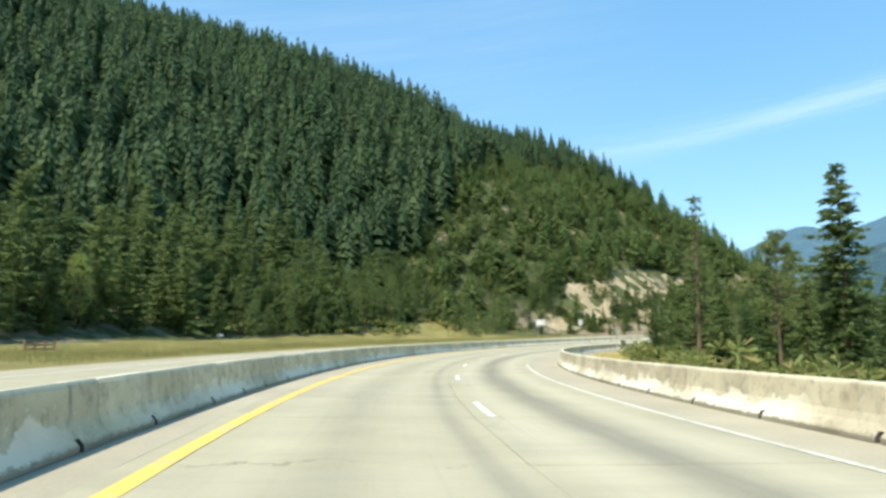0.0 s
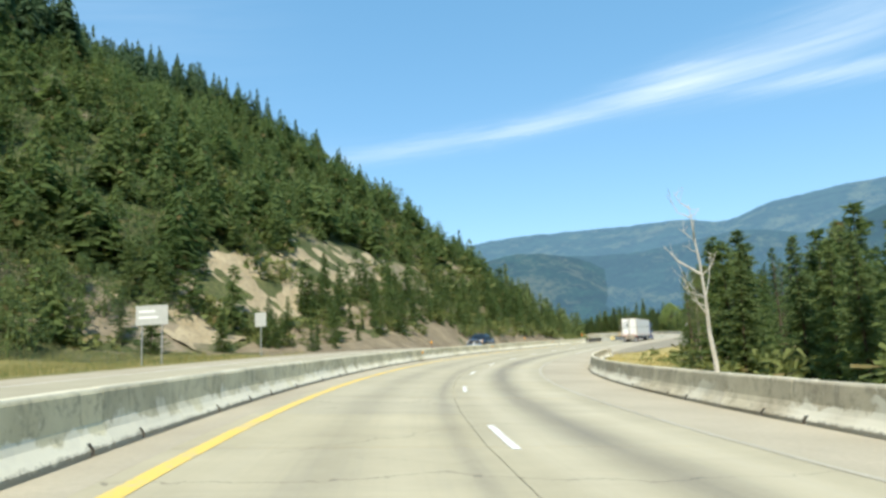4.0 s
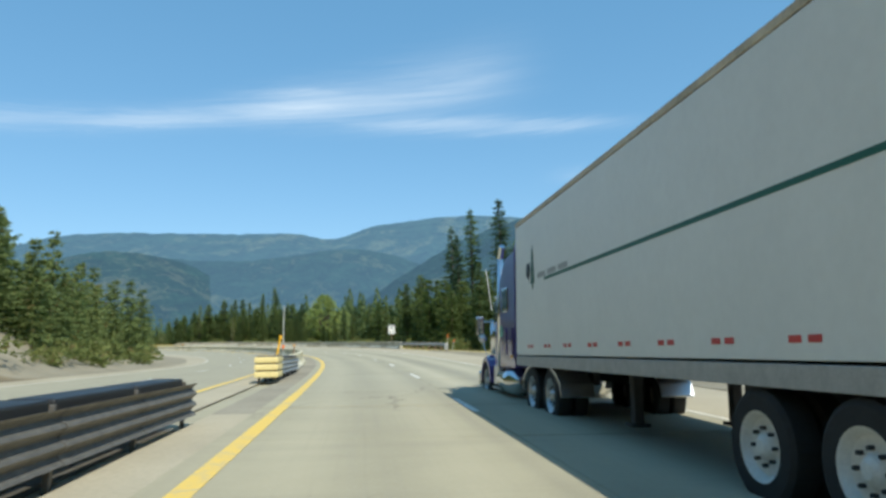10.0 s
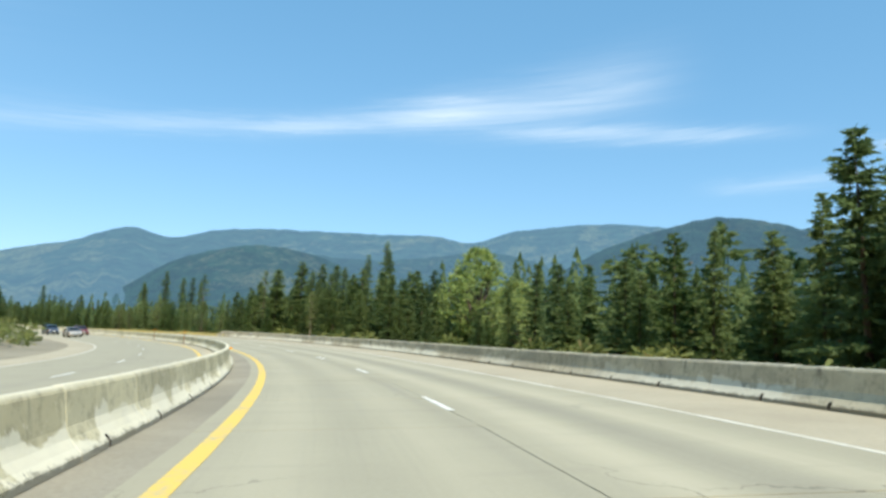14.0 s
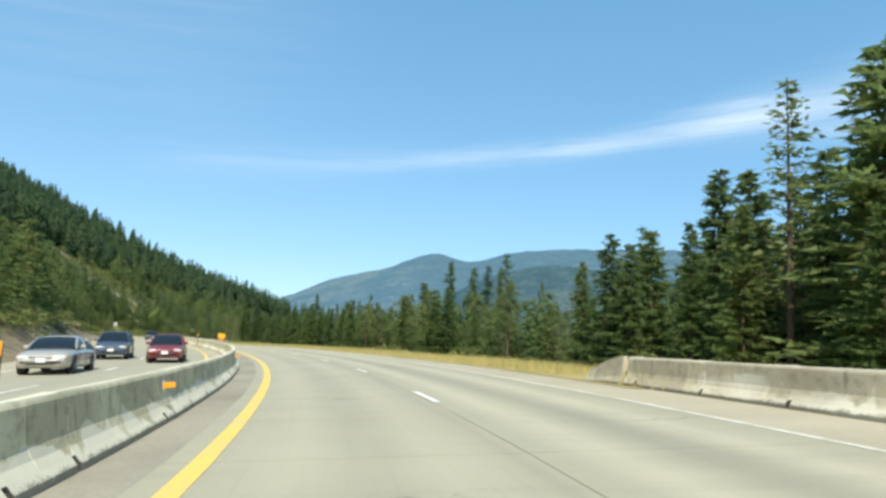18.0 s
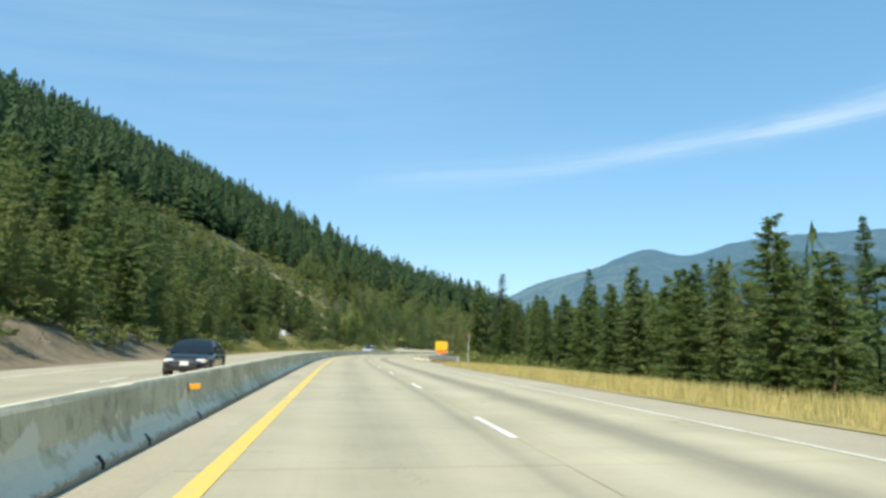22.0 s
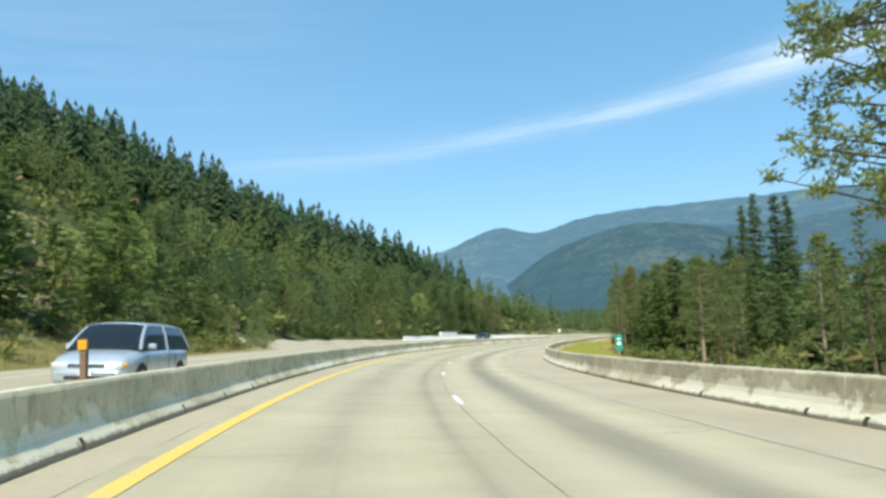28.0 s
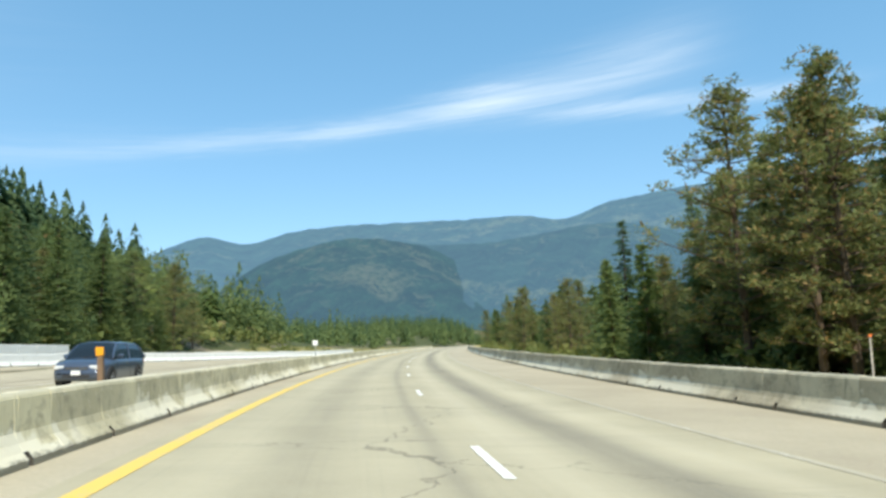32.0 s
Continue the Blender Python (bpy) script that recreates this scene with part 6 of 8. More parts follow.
# ---- roadside furniture ----
def delineator():
    root = new("delineator_post")
    tagged(root, "weathered timber post with amber reflector behind the median", "post", "median posts")
    part("post", box(bmesh.new(), (0.10, 0.09, 1.32), (0, 0, 0.66), 0.008), M_POST, root)
    part("reflector", box(bmesh.new(), (0.135, 0.014, 0.15), (0, -0.056, 1.27), 0.004), M_AMBER, root, "amber reflector plate")
    return root


def barrier_marker():
    root = new("barrier_reflector")
    tagged(root, "amber plastic reflector tab on the barrier face", "reflector", "barrier reflectors")
    part("tab", box(bmesh.new(), (0.20, 0.02, 0.095), (0.10, 0, 0), 0.012), M_AMBER, root)
    part("bracket", box(bmesh.new(), (0.05, 0.06, 0.16), (0.012, 0.03, 0), 0.004), M_STEEL, root, "steel bracket")
    return root


post, first = delineator(), True
for k, s in enumerate((148.7, 187.3, 279.1, 387.0, 407.5, 478.5, 620.4, 644.8, 742.4)):
    m = road_pose(s, -1.98, -0.01, lean=False) @ pose(0, 0, 0, 0, random.Random(k).uniform(-3, 3), random.Random(k + 50).uniform(-6, 6))
    if first:
        post.matrix_basis, first = m, False
    else:
        copy_thing(post, m)
tab, first = barrier_marker(), True
for s in (69.0, 142.7, 168.4, 199.0, 294.0, 350.4, 412.2, 430.7, 454.0, 505.5, 724.0):
    m = road_pose(s, -1.274, 0.58) @ pose(0, 0, 0, 0, -5, 0)
    if first:
        tab.matrix_basis, first = m, False
    else:
        copy_thing(tab, m)


def beam_mesh(L, waves=2, h=0.31):
    """Corrugated guard rail face of length L along y."""
    n = waves * 6
    bm = bmesh.new()
    prof = [(0.04 * math.cos(i / n * waves * 2 * math.pi), -h / 2 + h * i / n) for i in range(n + 1)]
    rows = [[bm.verts.new((x + off, y, z)) for x, z in prof] for y in (0, L) for off in (0.0, 0.006)]
    a0, a1, b0, b1 = rows
    for i in range(n):
        bm.faces.new((a0[i], a0[i + 1], b0[i + 1], b0[i]))
        bm.faces.new((a1[i], b1[i], b1[i + 1], a1[i + 1]))
        bm.faces.new((a0[i], a1[i], a1[i + 1], a0[i + 1]))
        bm.faces.new((b0[i], b0[i + 1], b1[i + 1], b1[i]))
    bm.faces.new((a0[0], b0[0], b1[0], a1[0]))
    bm.faces.new((a0[n], a1[n], b1[n], b0[n]))
    return bm


def guard_rail(s0, s1, u, label, block_at_start=True):
    root = new("guard_rail")
    root.matrix_world = road_pose(s0, float(u(s0)))
    inv = root.matrix_world.inverted()
    tagged(root, label, "guard rail")
    s = s0
    while s < s1 - 0.5:
        a, b = Vector(road_point(s, u(s), 0.60)), Vector(road_point(min(s + 1.9, s1), u(min(s + 1.9, s1)), 0.60))
        turn = -math.degrees(math.atan2(b.x - a.x, b.y - a.y))
        ob = part("beam", beam_mesh((b - a).length + 0.03), M_STEEL, root)
        ob.matrix_basis = inv @ Matrix.Translation(a) @ pose(0, 0, 0, 0, 0, turn)
        pb = box(bmesh.new(), (0.14, 0.16, 0.85), (0.26, 0, -0.24), 0.01)
        ob = part("post", pb, M_POST, root, "grey timber post")
        ob.matrix_basis = inv @ Matrix.Translation(a) @ pose(0, 0, 0, 0, 0, turn)
        ob = part("block", box(bmesh.new(), (0.16, 0.14, 0.34), (0.11, 0, 0), 0.01), M_POST, root)
        ob.matrix_basis = inv @ Matrix.Translation(a) @ pose(0, 0, 0, 0, 0, turn)
        s += 1.9
    if block_at_start:
        ob = part("end_block", box(bmesh.new(), (0.30, 0.42, 0.62), (0.05, 0, 0.42), 0.04), M_STEEL, root, "pale end terminal box")
        ob.matrix_basis = inv @ road_pose(s0 - 0.3, float(u(s0)))
    return root


M_SIGNPALE = plain("pale_grey_metal", (0.50, 0.51, 0.48), 0.6, 0.2, vary=0.15)
M_CUSHION = plain("cushion_cream", (0.80, 0.66, 0.30), 0.5, vary=0.1)
guard_rail(287, 302.5, lambda s: np.interp(s, [287, 302], [12.1, 11.0]), "galvanised steel guard rail leading to the concrete barrier")
guard_rail(555, 570.2, lambda s: np.interp(s, [555, 570], [11.35, 10.4]), "galvanised steel guard rail with timber posts beside grass")


def marker_stake(s, u, h, lean, top, label, mat=None):
    root = new("marker_stake")
    tagged(root, label, "marker")
    part("stake", tube(bmesh.new(), (0, 0, 0), (0, 0, h), 0.022, 0.018, 8), mat or M_SIGNPALE, root)
    part("tip", tube(bmesh.new(), (0, 0, h), (0, 0, h + top), 0.04, 0.035, 8), M_ORANGE, root, "orange reflective tip")
    x, y, z = road_point(s, u)
    root.matrix_world = pose(x, y, max(float(ground_z(x, y)), z - 0.4) if u > 13 else z, 0, lean, 0)
    return root


marker_stake(286.6, 12.3, 1.25, 2, 0.35, "slim white stake with an orange tip at the rail end")
marker_stake(286.2, 12.6, 0.9, 28, 0.3, "leaning white stake with an orange tip")
marker_stake(555.9, 12.5, 2.8, 1, 0.16, "tall pale snow stake with a red-orange tip", M_SIGNWHITE)
marker_stake(743, 13.2, 1.6, 9, 0.05, "leaning bleached stake behind the barrier", M_GREYBARK)


def crash_cushion(s0, s1, u, label, nose):
    """Row of overlapping thrie-beam panels on both sides of a steel frame."""
    root = new("crash_cushion")
    root.matrix_world = road_pose(s0, u)
    tagged(root, label, "crash barrier")
    L = s1 - s0
    n = 4
    for sg in (-1, 1):
        for k in range(n):
            ob = part("fender_panel", beam_mesh(L / n + 0.25, 3, 0.52), M_DARKSTEEL if nose is None else M_STEEL, root)
            ob.matrix_basis = pose(sg * (0.30 + 0.012 * k), k * L / n, 0.52, 0, 0, 0)
    for k in range(n + 1):
        part("diaphragm", box(bmesh.new(), (0.50, 0.06, 0.62), (0, k * L / n, 0.50), 0.01), M_DARKSTEEL, root)
        for sg in (-1, 1):
            part("leg", box(bmesh.new(), (0.06, 0.08, 0.24), (sg * 0.22, k * L / n, 0.12), 0.006), M_DARKSTEEL, root)
    part("base_rail", box(bmesh.new(), (0.16, L, 0.06), (0, L / 2, 0.04), 0.01), M_DARKSTEEL, root)
    for k in range(n):
        part("cartridge", box(bmesh.new(), (0.44, L / n - 0.12, 0.16), (0, (k + 0.5) * L / n, 0.78), 0.03), M_BLACK, root, "black energy-absorbing block")
    if nose is not None:
        for z in (0.28, 0.52, 0.76):
            part("nose_panel", box(bmesh.new(), (0.78, 1.7, 0.19), (0, -0.9, z), 0.04), nose, root, "cream-yellow nose panel")
            part("nose_gap", box(bmesh.new(), (0.70, 1.6, 0.05), (0, -0.9, z + 0.12), 0.01), M_DARKSTEEL, root)
        for sg in (-1, 1):
            part("leg", box(bmesh.new(), (0.06, 0.06, 0.2), (sg * 0.26, -1.4, 0.10), 0.006), M_DARKSTEEL, root)
    return root


crash_cushion(224.2, 234.2, -1.42, "weathered steel crash cushion at the median's end", None)
crash_cushion(247.9, 256.2, -1.35, "steel crash cushion with a cream-yellow nose", M_CUSHION)


def cone_on_stake():
    root = new("traffic_cone")
    tagged(root, "orange cone set on a stake above the barrier end", "cone")
    part("stake", tube(bmesh.new(), (0, 0, -0.6), (0, 0, 0.62), 0.03), M_GREYBARK, root)
    bm = bmesh.new()
    tube(bm, (0, 0, 0.62), (0, 0, 1.12), 0.12, 0.035, 16)
    part("cone", bm, M_ORANGE, root, smooth=True)
    part("foot", box(bmesh.new(), (0.28, 0.28, 0.03), (0, 0, 0.61), 0.01), M_ORANGE, root)
    root.matrix_world = road_pose(222.0, -1.9, 0.62, lean=False)


cone_on_stake()


def tall_marker():
    root = new("marker_pole")
    tagged(root, "tall grey pole beside a leaning yellow sleeve", "pole")
    part("pole", tube(bmesh.new(), (0, 0, 0), (0.05, 0, 3.3), 0.035, 0.025), M_SIGNPALE, root)
    part("sleeve", tube(bmesh.new(), (-0.30, 0, 0.72), (-0.12, 0, 1.75), 0.055), M_SIGNYELLOW, root, "yellow leaning sleeve")
    part("sleeve_cap", tube(bmesh.new(), (-0.13, 0, 1.60), (-0.10, 0, 1.80), 0.075), M_SIGNYELLOW, root)
    part("lamp", box(bmesh.new(), (0.12, 0.06, 0.2), (0.02, -0.05, 1.2), 0.01), M_ORANGE, root, "orange reflector")
    root.matrix_world = road_pose(260, -1.95, -0.01, lean=False)


tall_marker()


def words(text, size, material, parent, at, turn, name="lettering"):
    cu = bpy.data.curves.new(name, "FONT")
    cu.body, cu.size, cu.align_x, cu.align_y, cu.extrude = text, size, "CENTER", "CENTER", 0.002
    tmp = new(name, cu)
    bpy.context.view_layer.update()
    me = bpy.data.meshes.new_from_object(tmp)
    bpy.data.objects.remove(tmp)
    me.materials.append(material)
    ob = new(name, me)
    ob.parent = parent
    ob.matrix_basis = Matrix.Translation(at) @ turn
    return ob


FACING = pose(0, 0, 0, 90, 0, 0)


def sign(name, s, u, w, h, base, material, label, posts=1, border=None, up=0.0, turn=0.0, post_mat=None):
    """A flat plate on posts that faces oncoming traffic (towards -y)."""
    root = new(name)
    tagged(root, label, "road sign")
    x, y, z = road_point(s, u)
    gz = min(float(ground_z(x, y)), z)
    root.matrix_world = pose(x, y, gz, 0, 0, math.degrees(np.interp(s, STA, _h)) + turn)
    b = base + z - gz
    part("plate", box(bmesh.new(), (w, 0.012, h), (0, 0, b + h / 2), 0.003), material, root)
    part("backing", box(bmesh.new(), (w * 0.9, 0.03, 0.05), (0, 0.022, b + h * 0.3), 0.003), M_STEEL, root)
    for k in range(posts):
        px = 0 if posts == 1 else (k / (posts - 1) - 0.5) * w * 0.62
        part("post", box(bmesh.new(), (0.07, 0.06, b + h * 0.9 + 0.3), (px, 0.045, (b + h * 0.9 - 0.3) / 2), 0.004), post_mat or M_STEEL, root)
    if border is not None:
        t = 0.018
        for sx, sz, at in ((w - 0.06, t, (0, h - 0.04)), (w - 0.06, t, (0, 0.04)), (t, h - 0.08, (w / 2 - 0.04, h / 2)), (t, h - 0.08, (0.04 - w / 2, h / 2))):
            part("border", box(bmesh.new(), (sx, 0.004, sz), (at[0], -0.009, b + at[1])), border, root)
    return root, b


def bars(root, rows, material, b):
    """Plain bars for writing that cannot be read: x, z, width, height."""
    for x, z, w, h in rows:
        part("text_bar", box(bmesh.new(), (w, 0.004, h), (x, -0.009, b + z)), material, root)


r, b = sign("speed_limit_sign", 315.5, 13.7, 0.92, 1.22, 1.75, M_SIGNWHITE, "white speed limit sign with black figures behind the barrier", 1, M_BLACK, post_mat=M_POST)
words("55", 0.62, M_BLACK, r, (0, -0.012, b + 0.38), FACING)
bars(r, ((0, 1.02, 0.5, 0.11), (0, 0.82, 0.42, 0.11)), M_BLACK, b)
r, b = sign("warning_sign", 595, 14.0, 1.75, 1.25, 1.55, M_SIGNYELLOW, "orange-yellow rectangular warning sign on two posts", 2)
part("lower_plate", box(bmesh.new(), (1.35, 0.012, 0.5), (0, 0, b - 0.28), 0.003), M_ORANGE, r, "narrow orange lower plate")
r, b = sign("guide_sign", 630, -17.2, 2.0, 1.1, 2.7, M_SIGNPALE, "pale green-white two-post road sign below the firs", 2)
bars(r, ((0, 0.9, 1.9, 0.13), (0, 0.6, 1.9, 0.13), (0, 0.3, 1.9, 0.13)), M_SIGNWHITE, b)
r, b = sign("guide_sign", 130, -14.6, 2.0, 1.15, 2.3, M_SIGNPALE, "pale road sign with faint lines on the grass", 2)
bars(r, ((-0.3, 0.8, 1.0, 0.14), (-0.2, 0.45, 1.2, 0.14)), M_SIGNWHITE, b)
r, b = sign("guide_sign", 143, -14.2, 0.95, 1.1, 2.3, M_SIGNPALE, "small pale road sign below the rocky slope", 1)
r, b = sign("mile_marker", 678, 14.5, 0.42, 0.95, 0.75, M_SIGNGREEN, "teal-green upright marker plate behind the barrier", 1)
bars(r, ((0, 0.70, 0.22, 0.10), (0, 0.42, 0.22, 0.2)), M_SIGNWHITE, b)
r, b = sign("round_sign", 835, -12.0, 0.75, 0.75, 1.7, M_SIGNWHITE, "small white sign on a post beyond the median", 1)


def name_plate(s, u, label):
    root = new("marker_plate")
    tagged(root, label, "plate")
    part("plate", box(bmesh.new(), (0.012, 0.62, 0.15), (-0.008, 0, 0), 0.003), M_SIGNWHITE, root)
    part("text_bar", box(bmesh.new(), (0.004, 0.5, 0.05), (-0.016, 0, 0)), M_STEEL, root)
    root.matrix_world = road_pose(s, u, 0.62) @ pose(0, 0, 0, 0, 4, 0)


name_plate(640.5, 10.38, "small white plate fixed to the barrier face")
name_plate(716.5, 10.86, "small white plate fixed to the barrier face")
name_plate(407.0, 10.33, "small white plate fixed to the barrier face")


def boulder(s, u, r, mat, label, seed):
    rng = random.Random(seed)
    bm = bmesh.new()
    bmesh.ops.create_icosphere(bm, subdivisions=3, radius=r)
    for v in bm.verts:
        n = noise.noise(v.co / r * 1.3 + Vector((seed, 0, 0))) * 0.35 + noise.noise(v.co / r * 4 + Vector((0, seed, 0))) * 0.1
        v.co *= 1 + n
        v.co.z *= 0.7
    me = bpy.data.meshes.new("boulder")
    bm.to_mesh(me)
    bm.free()
    me.materials.append(mat)
    ob = new("boulder", me)
    x, y, _ = road_point(s, u)
    ob.matrix_world = pose(x, y, float(ground_z(x, y)) + r * 0.25, 0, 0, rng.uniform(0, 360))
    tagged(ob, label, "rock", "boulders on the slope")


boulder(102, -49.5, 1.0, M_GREYBARK, "pale boulder in the grass below the woods", 1)
boulder(88, -45, 0.6, M_GREYBARK, "pale boulder in the grass below the woods", 2)
for k in range(26):
    rr = random.Random(k + 300)
    s = rr.choice((rr.uniform(172, 256), rr.uniform(450, 556), rr.uniform(656, 688)))
    boulder(s, -rr.uniform(15.5, 30), rr.uniform(0.3, 1.0), M_CUT, "weathered tan rock lying on the slope", k + 5)


def rail_stack():
    root = new("timber_fence")
    tagged(root, "short run of brown timber fence in the grass", "fence")
    for k in range(4):
        part("post", box(bmesh.new(), (0.14, 0.14, 1.2), (0, k * 2.0, 0.6), 0.01), M_POST, root)
        if k < 3:
            for z in (0.4, 0.75, 1.05):
                part("rail", box(bmesh.new(), (0.06, 2.1, 0.14), (0.08, k * 2.0 + 1.0, z), 0.008), M_POST, root)
    x, y, _ = road_point(55, -36.5)
    root.matrix_world = pose(x, y, float(ground_z(x, y)) - 0.05, 0, 0, 4)


rail_stack()


def pale_block():
    root = new("concrete_block")
    tagged(root, "tall white concrete block standing by the far barrier", "barrier")
    for k in range(4):
        part("block", box(bmesh.new(), (0.6, 2.35, 1.42), (0, k * 2.40, 0.71), 0.03), M_NEWCONC, root)
    root.matrix_world = road_pose(778.3, -23.2, 0.0, lean=False)
    root.matrix_world.translation.z = float(ground_z(*root.matrix_world.translation.xy)) - 0.05


pale_block()


# ---- concrete slabs of the carriageway, each a part of the road ----
def slabs():
    rng = random.Random(12)
    step, k = 4.88, 0
    for i in range(150):
        a, b = -2.0 + i * step, -2.0 + (i + 1) * step - 0.028
        mid = float(lerp((a + b) / 2, JOINT))
        for u0, u1 in ((-0.34, mid - 0.006), (mid + 0.006, float(lerp((a + b) / 2, EDGE)) + 0.11)):
            up = rng.uniform(-0.003, 0.003)
            s = np.array([a, a, a, b, b, b])
            um = (u0 + u1) / 2
            u = np.array([u0, um, u1, u0, um, u1])
            top = road_point(s, u, up)
            low = top.copy()
            low[:, 2] -= 0.045
            v = np.concatenate([top, low])
            f = [(0, 1, 4, 3), (1, 2, 5, 4), (6, 7, 1, 0), (7, 8, 2, 1), (3, 4, 10, 9), (4, 5, 11, 10), (0, 3, 9, 6), (2, 8, 11, 5)]
            ob = from_arrays("slab", v, np.array(f), M_ROAD, np.stack([np.tile(u, 2), np.tile(s, 2)], -1))
            ob.parent = road
            k += 1


slabs()
far = strip("road_ahead", [-0.34, 3.7, 7.97], 730, S1, 4, M_ROAD, 0.0)
tagged(far, "pale concrete lanes running on round the bend", "road", kind="structure")
near = strip("road_behind", [-0.34, 3.7, 7.74], S0, -2.0, 4, M_ROAD, 0.0)
tagged(near, "pale concrete lanes", "road", kind="structure")


# ---- vehicles ----
M_TYRE = plain("tyre_rubber", (0.022, 0.022, 0.022), 0.85, vary=0.25)
M_RIM = plain("aluminium_rim", (0.55, 0.56, 0.57), 0.35, 0.85, vary=0.1)
M_WHITERIM = plain("white_rim_paint", (0.72, 0.70, 0.66), 0.5, vary=0.15)
M_RUSTRIM = plain("rusty_rim", (0.28, 0.19, 0.13), 0.8, vary=0.3)
M_CHROME = plain("chrome", (0.75, 0.76, 0.78), 0.15, 1.0, vary=0.04)
M_TRAILER = plain("white_trailer_skin", (0.74, 0.75, 0.73), 0.45, vary=0.05, grain=1.2)
M_TRAILERTAN = plain("stained_trailer_frame", (0.52, 0.45, 0.34), 0.7, vary=0.35, grain=2.5)
M_TRAILERGREY = plain("grey_trailer_rail", (0.40, 0.40, 0.39), 0.55, 0.3, vary=0.2)
M_TRAILERPALE = plain("faded_grey_print", (0.42, 0.43, 0.42), 0.6, vary=0.2)
M_GREENPRINT = plain("green_print", (0.015, 0.11, 0.075), 0.5, vary=0.05)
M_RUBBERFLAP = plain("grey_mud_flap", (0.20, 0.20, 0.20), 0.75, vary=0.2)
M_REDLENS = plain("red_lens", (0.70, 0.03, 0.02), 0.3, vary=0.05)
M_REDTAPE = plain("red_reflective_tape", (0.55, 0.05, 0.05), 0.4, vary=0.1)
M_CHASSIS = plain("black_chassis", (0.03, 0.03, 0.032), 0.7, vary=0.3)


def car_paint(name, rgb):
    k = Nodes(name, 0.35, 0.35, 0.5)
    k.b.inputs["Coat Weight"].default_value, k.b.inputs["Coat Roughness"].default_value = 0.8, 0.06
    p = k.coords("Object")
    k.color(k.mix(k.step(k.noise(p, 2.0, 5), 0.35, 0.7), rgb, tuple(c * 0.85 for c in rgb)))
    return k.mat


def dark_glass():
    k = Nodes("tinted_glass", 0.05, 0.0, 0.7)
    k.color((0.012, 0.016, 0.02))
    return k.mat


M_GLASS = dark_glass()
M_PURPLE = car_paint("purple_truck_paint", (0.075, 0.050, 0.26))
M_LENS = plain("clear_lamp_lens", (0.75, 0.76, 0.74), 0.2, 0.2, vary=0.03)


def loft(bm, sections):
    """Skin between closed rings of equal length; each ring is a list of (x, y, z)."""
    rings = [[bm.verts.new(p) for p in ring] for ring in sections]
    n = len(rings[0])
    for a, b in zip(rings, rings[1:]):
        for i in range(n):
            bm.faces.new((a[i], a[(i + 1) % n], b[(i + 1) % n], b[i]))
    bm.faces.new(rings[0])
    bm.faces.new(rings[-1][::-1])
    return bm


def lathe(bm, prof, at, sides=28, caps=True):
    """Turn a profile of (x along the axle, radius) round the axle."""
    rings = []
    for x, r in prof:
        rings.append([bm.verts.new((at[0] + x, at[1] + r * math.cos(i / sides * 2 * math.pi), at[2] + r * math.sin(i / sides * 2 * math.pi))) for i in range(sides)])
    for a, b in zip(rings, rings[1:]):
        for i in range(sides):
            bm.faces.new((a[i], a[(i + 1) % sides], b[(i + 1) % sides], b[i]))
    if caps:
        bm.faces.new(rings[0])
        bm.faces.new(rings[-1][::-1])
    return bm


def wheel(parent, x, y, r, w, rim_mat, side, hub=0.55):
    """A tyre with its rim; side is the outer direction along x."""
    h = w / 2
    t = part("wheel", lathe(bmesh.new(), [(-h, r * 0.62), (-h, r * 0.9), (-h * 0.8, r), (h * 0.8, r), (h, r * 0.9), (h, r * 0.62), (0.0, r * 0.60), (-h, r * 0.62)], (x, y, r), caps=False), M_TYRE, parent, "black rubber tyre", smooth=False)
    o = side * h
    rim = lathe(bmesh.new(), [(o * 0.98, r * 0.63), (o * 0.9, r * 0.58), (o * 0.45, r * 0.50), (o * 0.42, r * hub * 0.5), (o * 0.75, r * 0.20), (o * 0.95, r * 0.12), (o * 0.95, 0.002)], (x, y, r), 24, False)
    part("rim", rim, rim_mat, t, "worn wheel rim")
    nuts = bmesh.new()
    for k in range(8):
        a = k / 8 * 2 * math.pi
        tube(nuts, (x + o * 0.5, y + r * 0.32 * math.cos(a), r + r * 0.32 * math.sin(a)), (x + o * 0.82, y + r * 0.32 * math.cos(a), r + r * 0.32 * math.sin(a)), 0.018, None, 6)
    part("nuts", nuts, M_CHASSIS, t)
    return t


def pentagon(bm, cx, cz, r, turn, squash, y):
    """Flat arrow-like plate on the rear doors."""
    pts = [(0.0, 1.0), (0.85, 0.35), (0.65, -0.75), (-0.65, -0.75), (-0.85, 0.35)]
    c, s = math.cos(turn), math.sin(turn)
    ring = [bm.verts.new((cx + (px * c - pz * s * squash) * r, y, cz + (px * s + pz * c * squash) * r)) for px, pz in pts]
    back = [bm.verts.new((v.co.x, y + 0.006, v.co.z)) for v in ring]
    bm.faces.new(ring)
    bm.faces.new(back[::-1])
    for i in range(5):
        bm.faces.new((ring[i], back[i], back[(i + 1) % 5], ring[(i + 1) % 5]))
    return bm


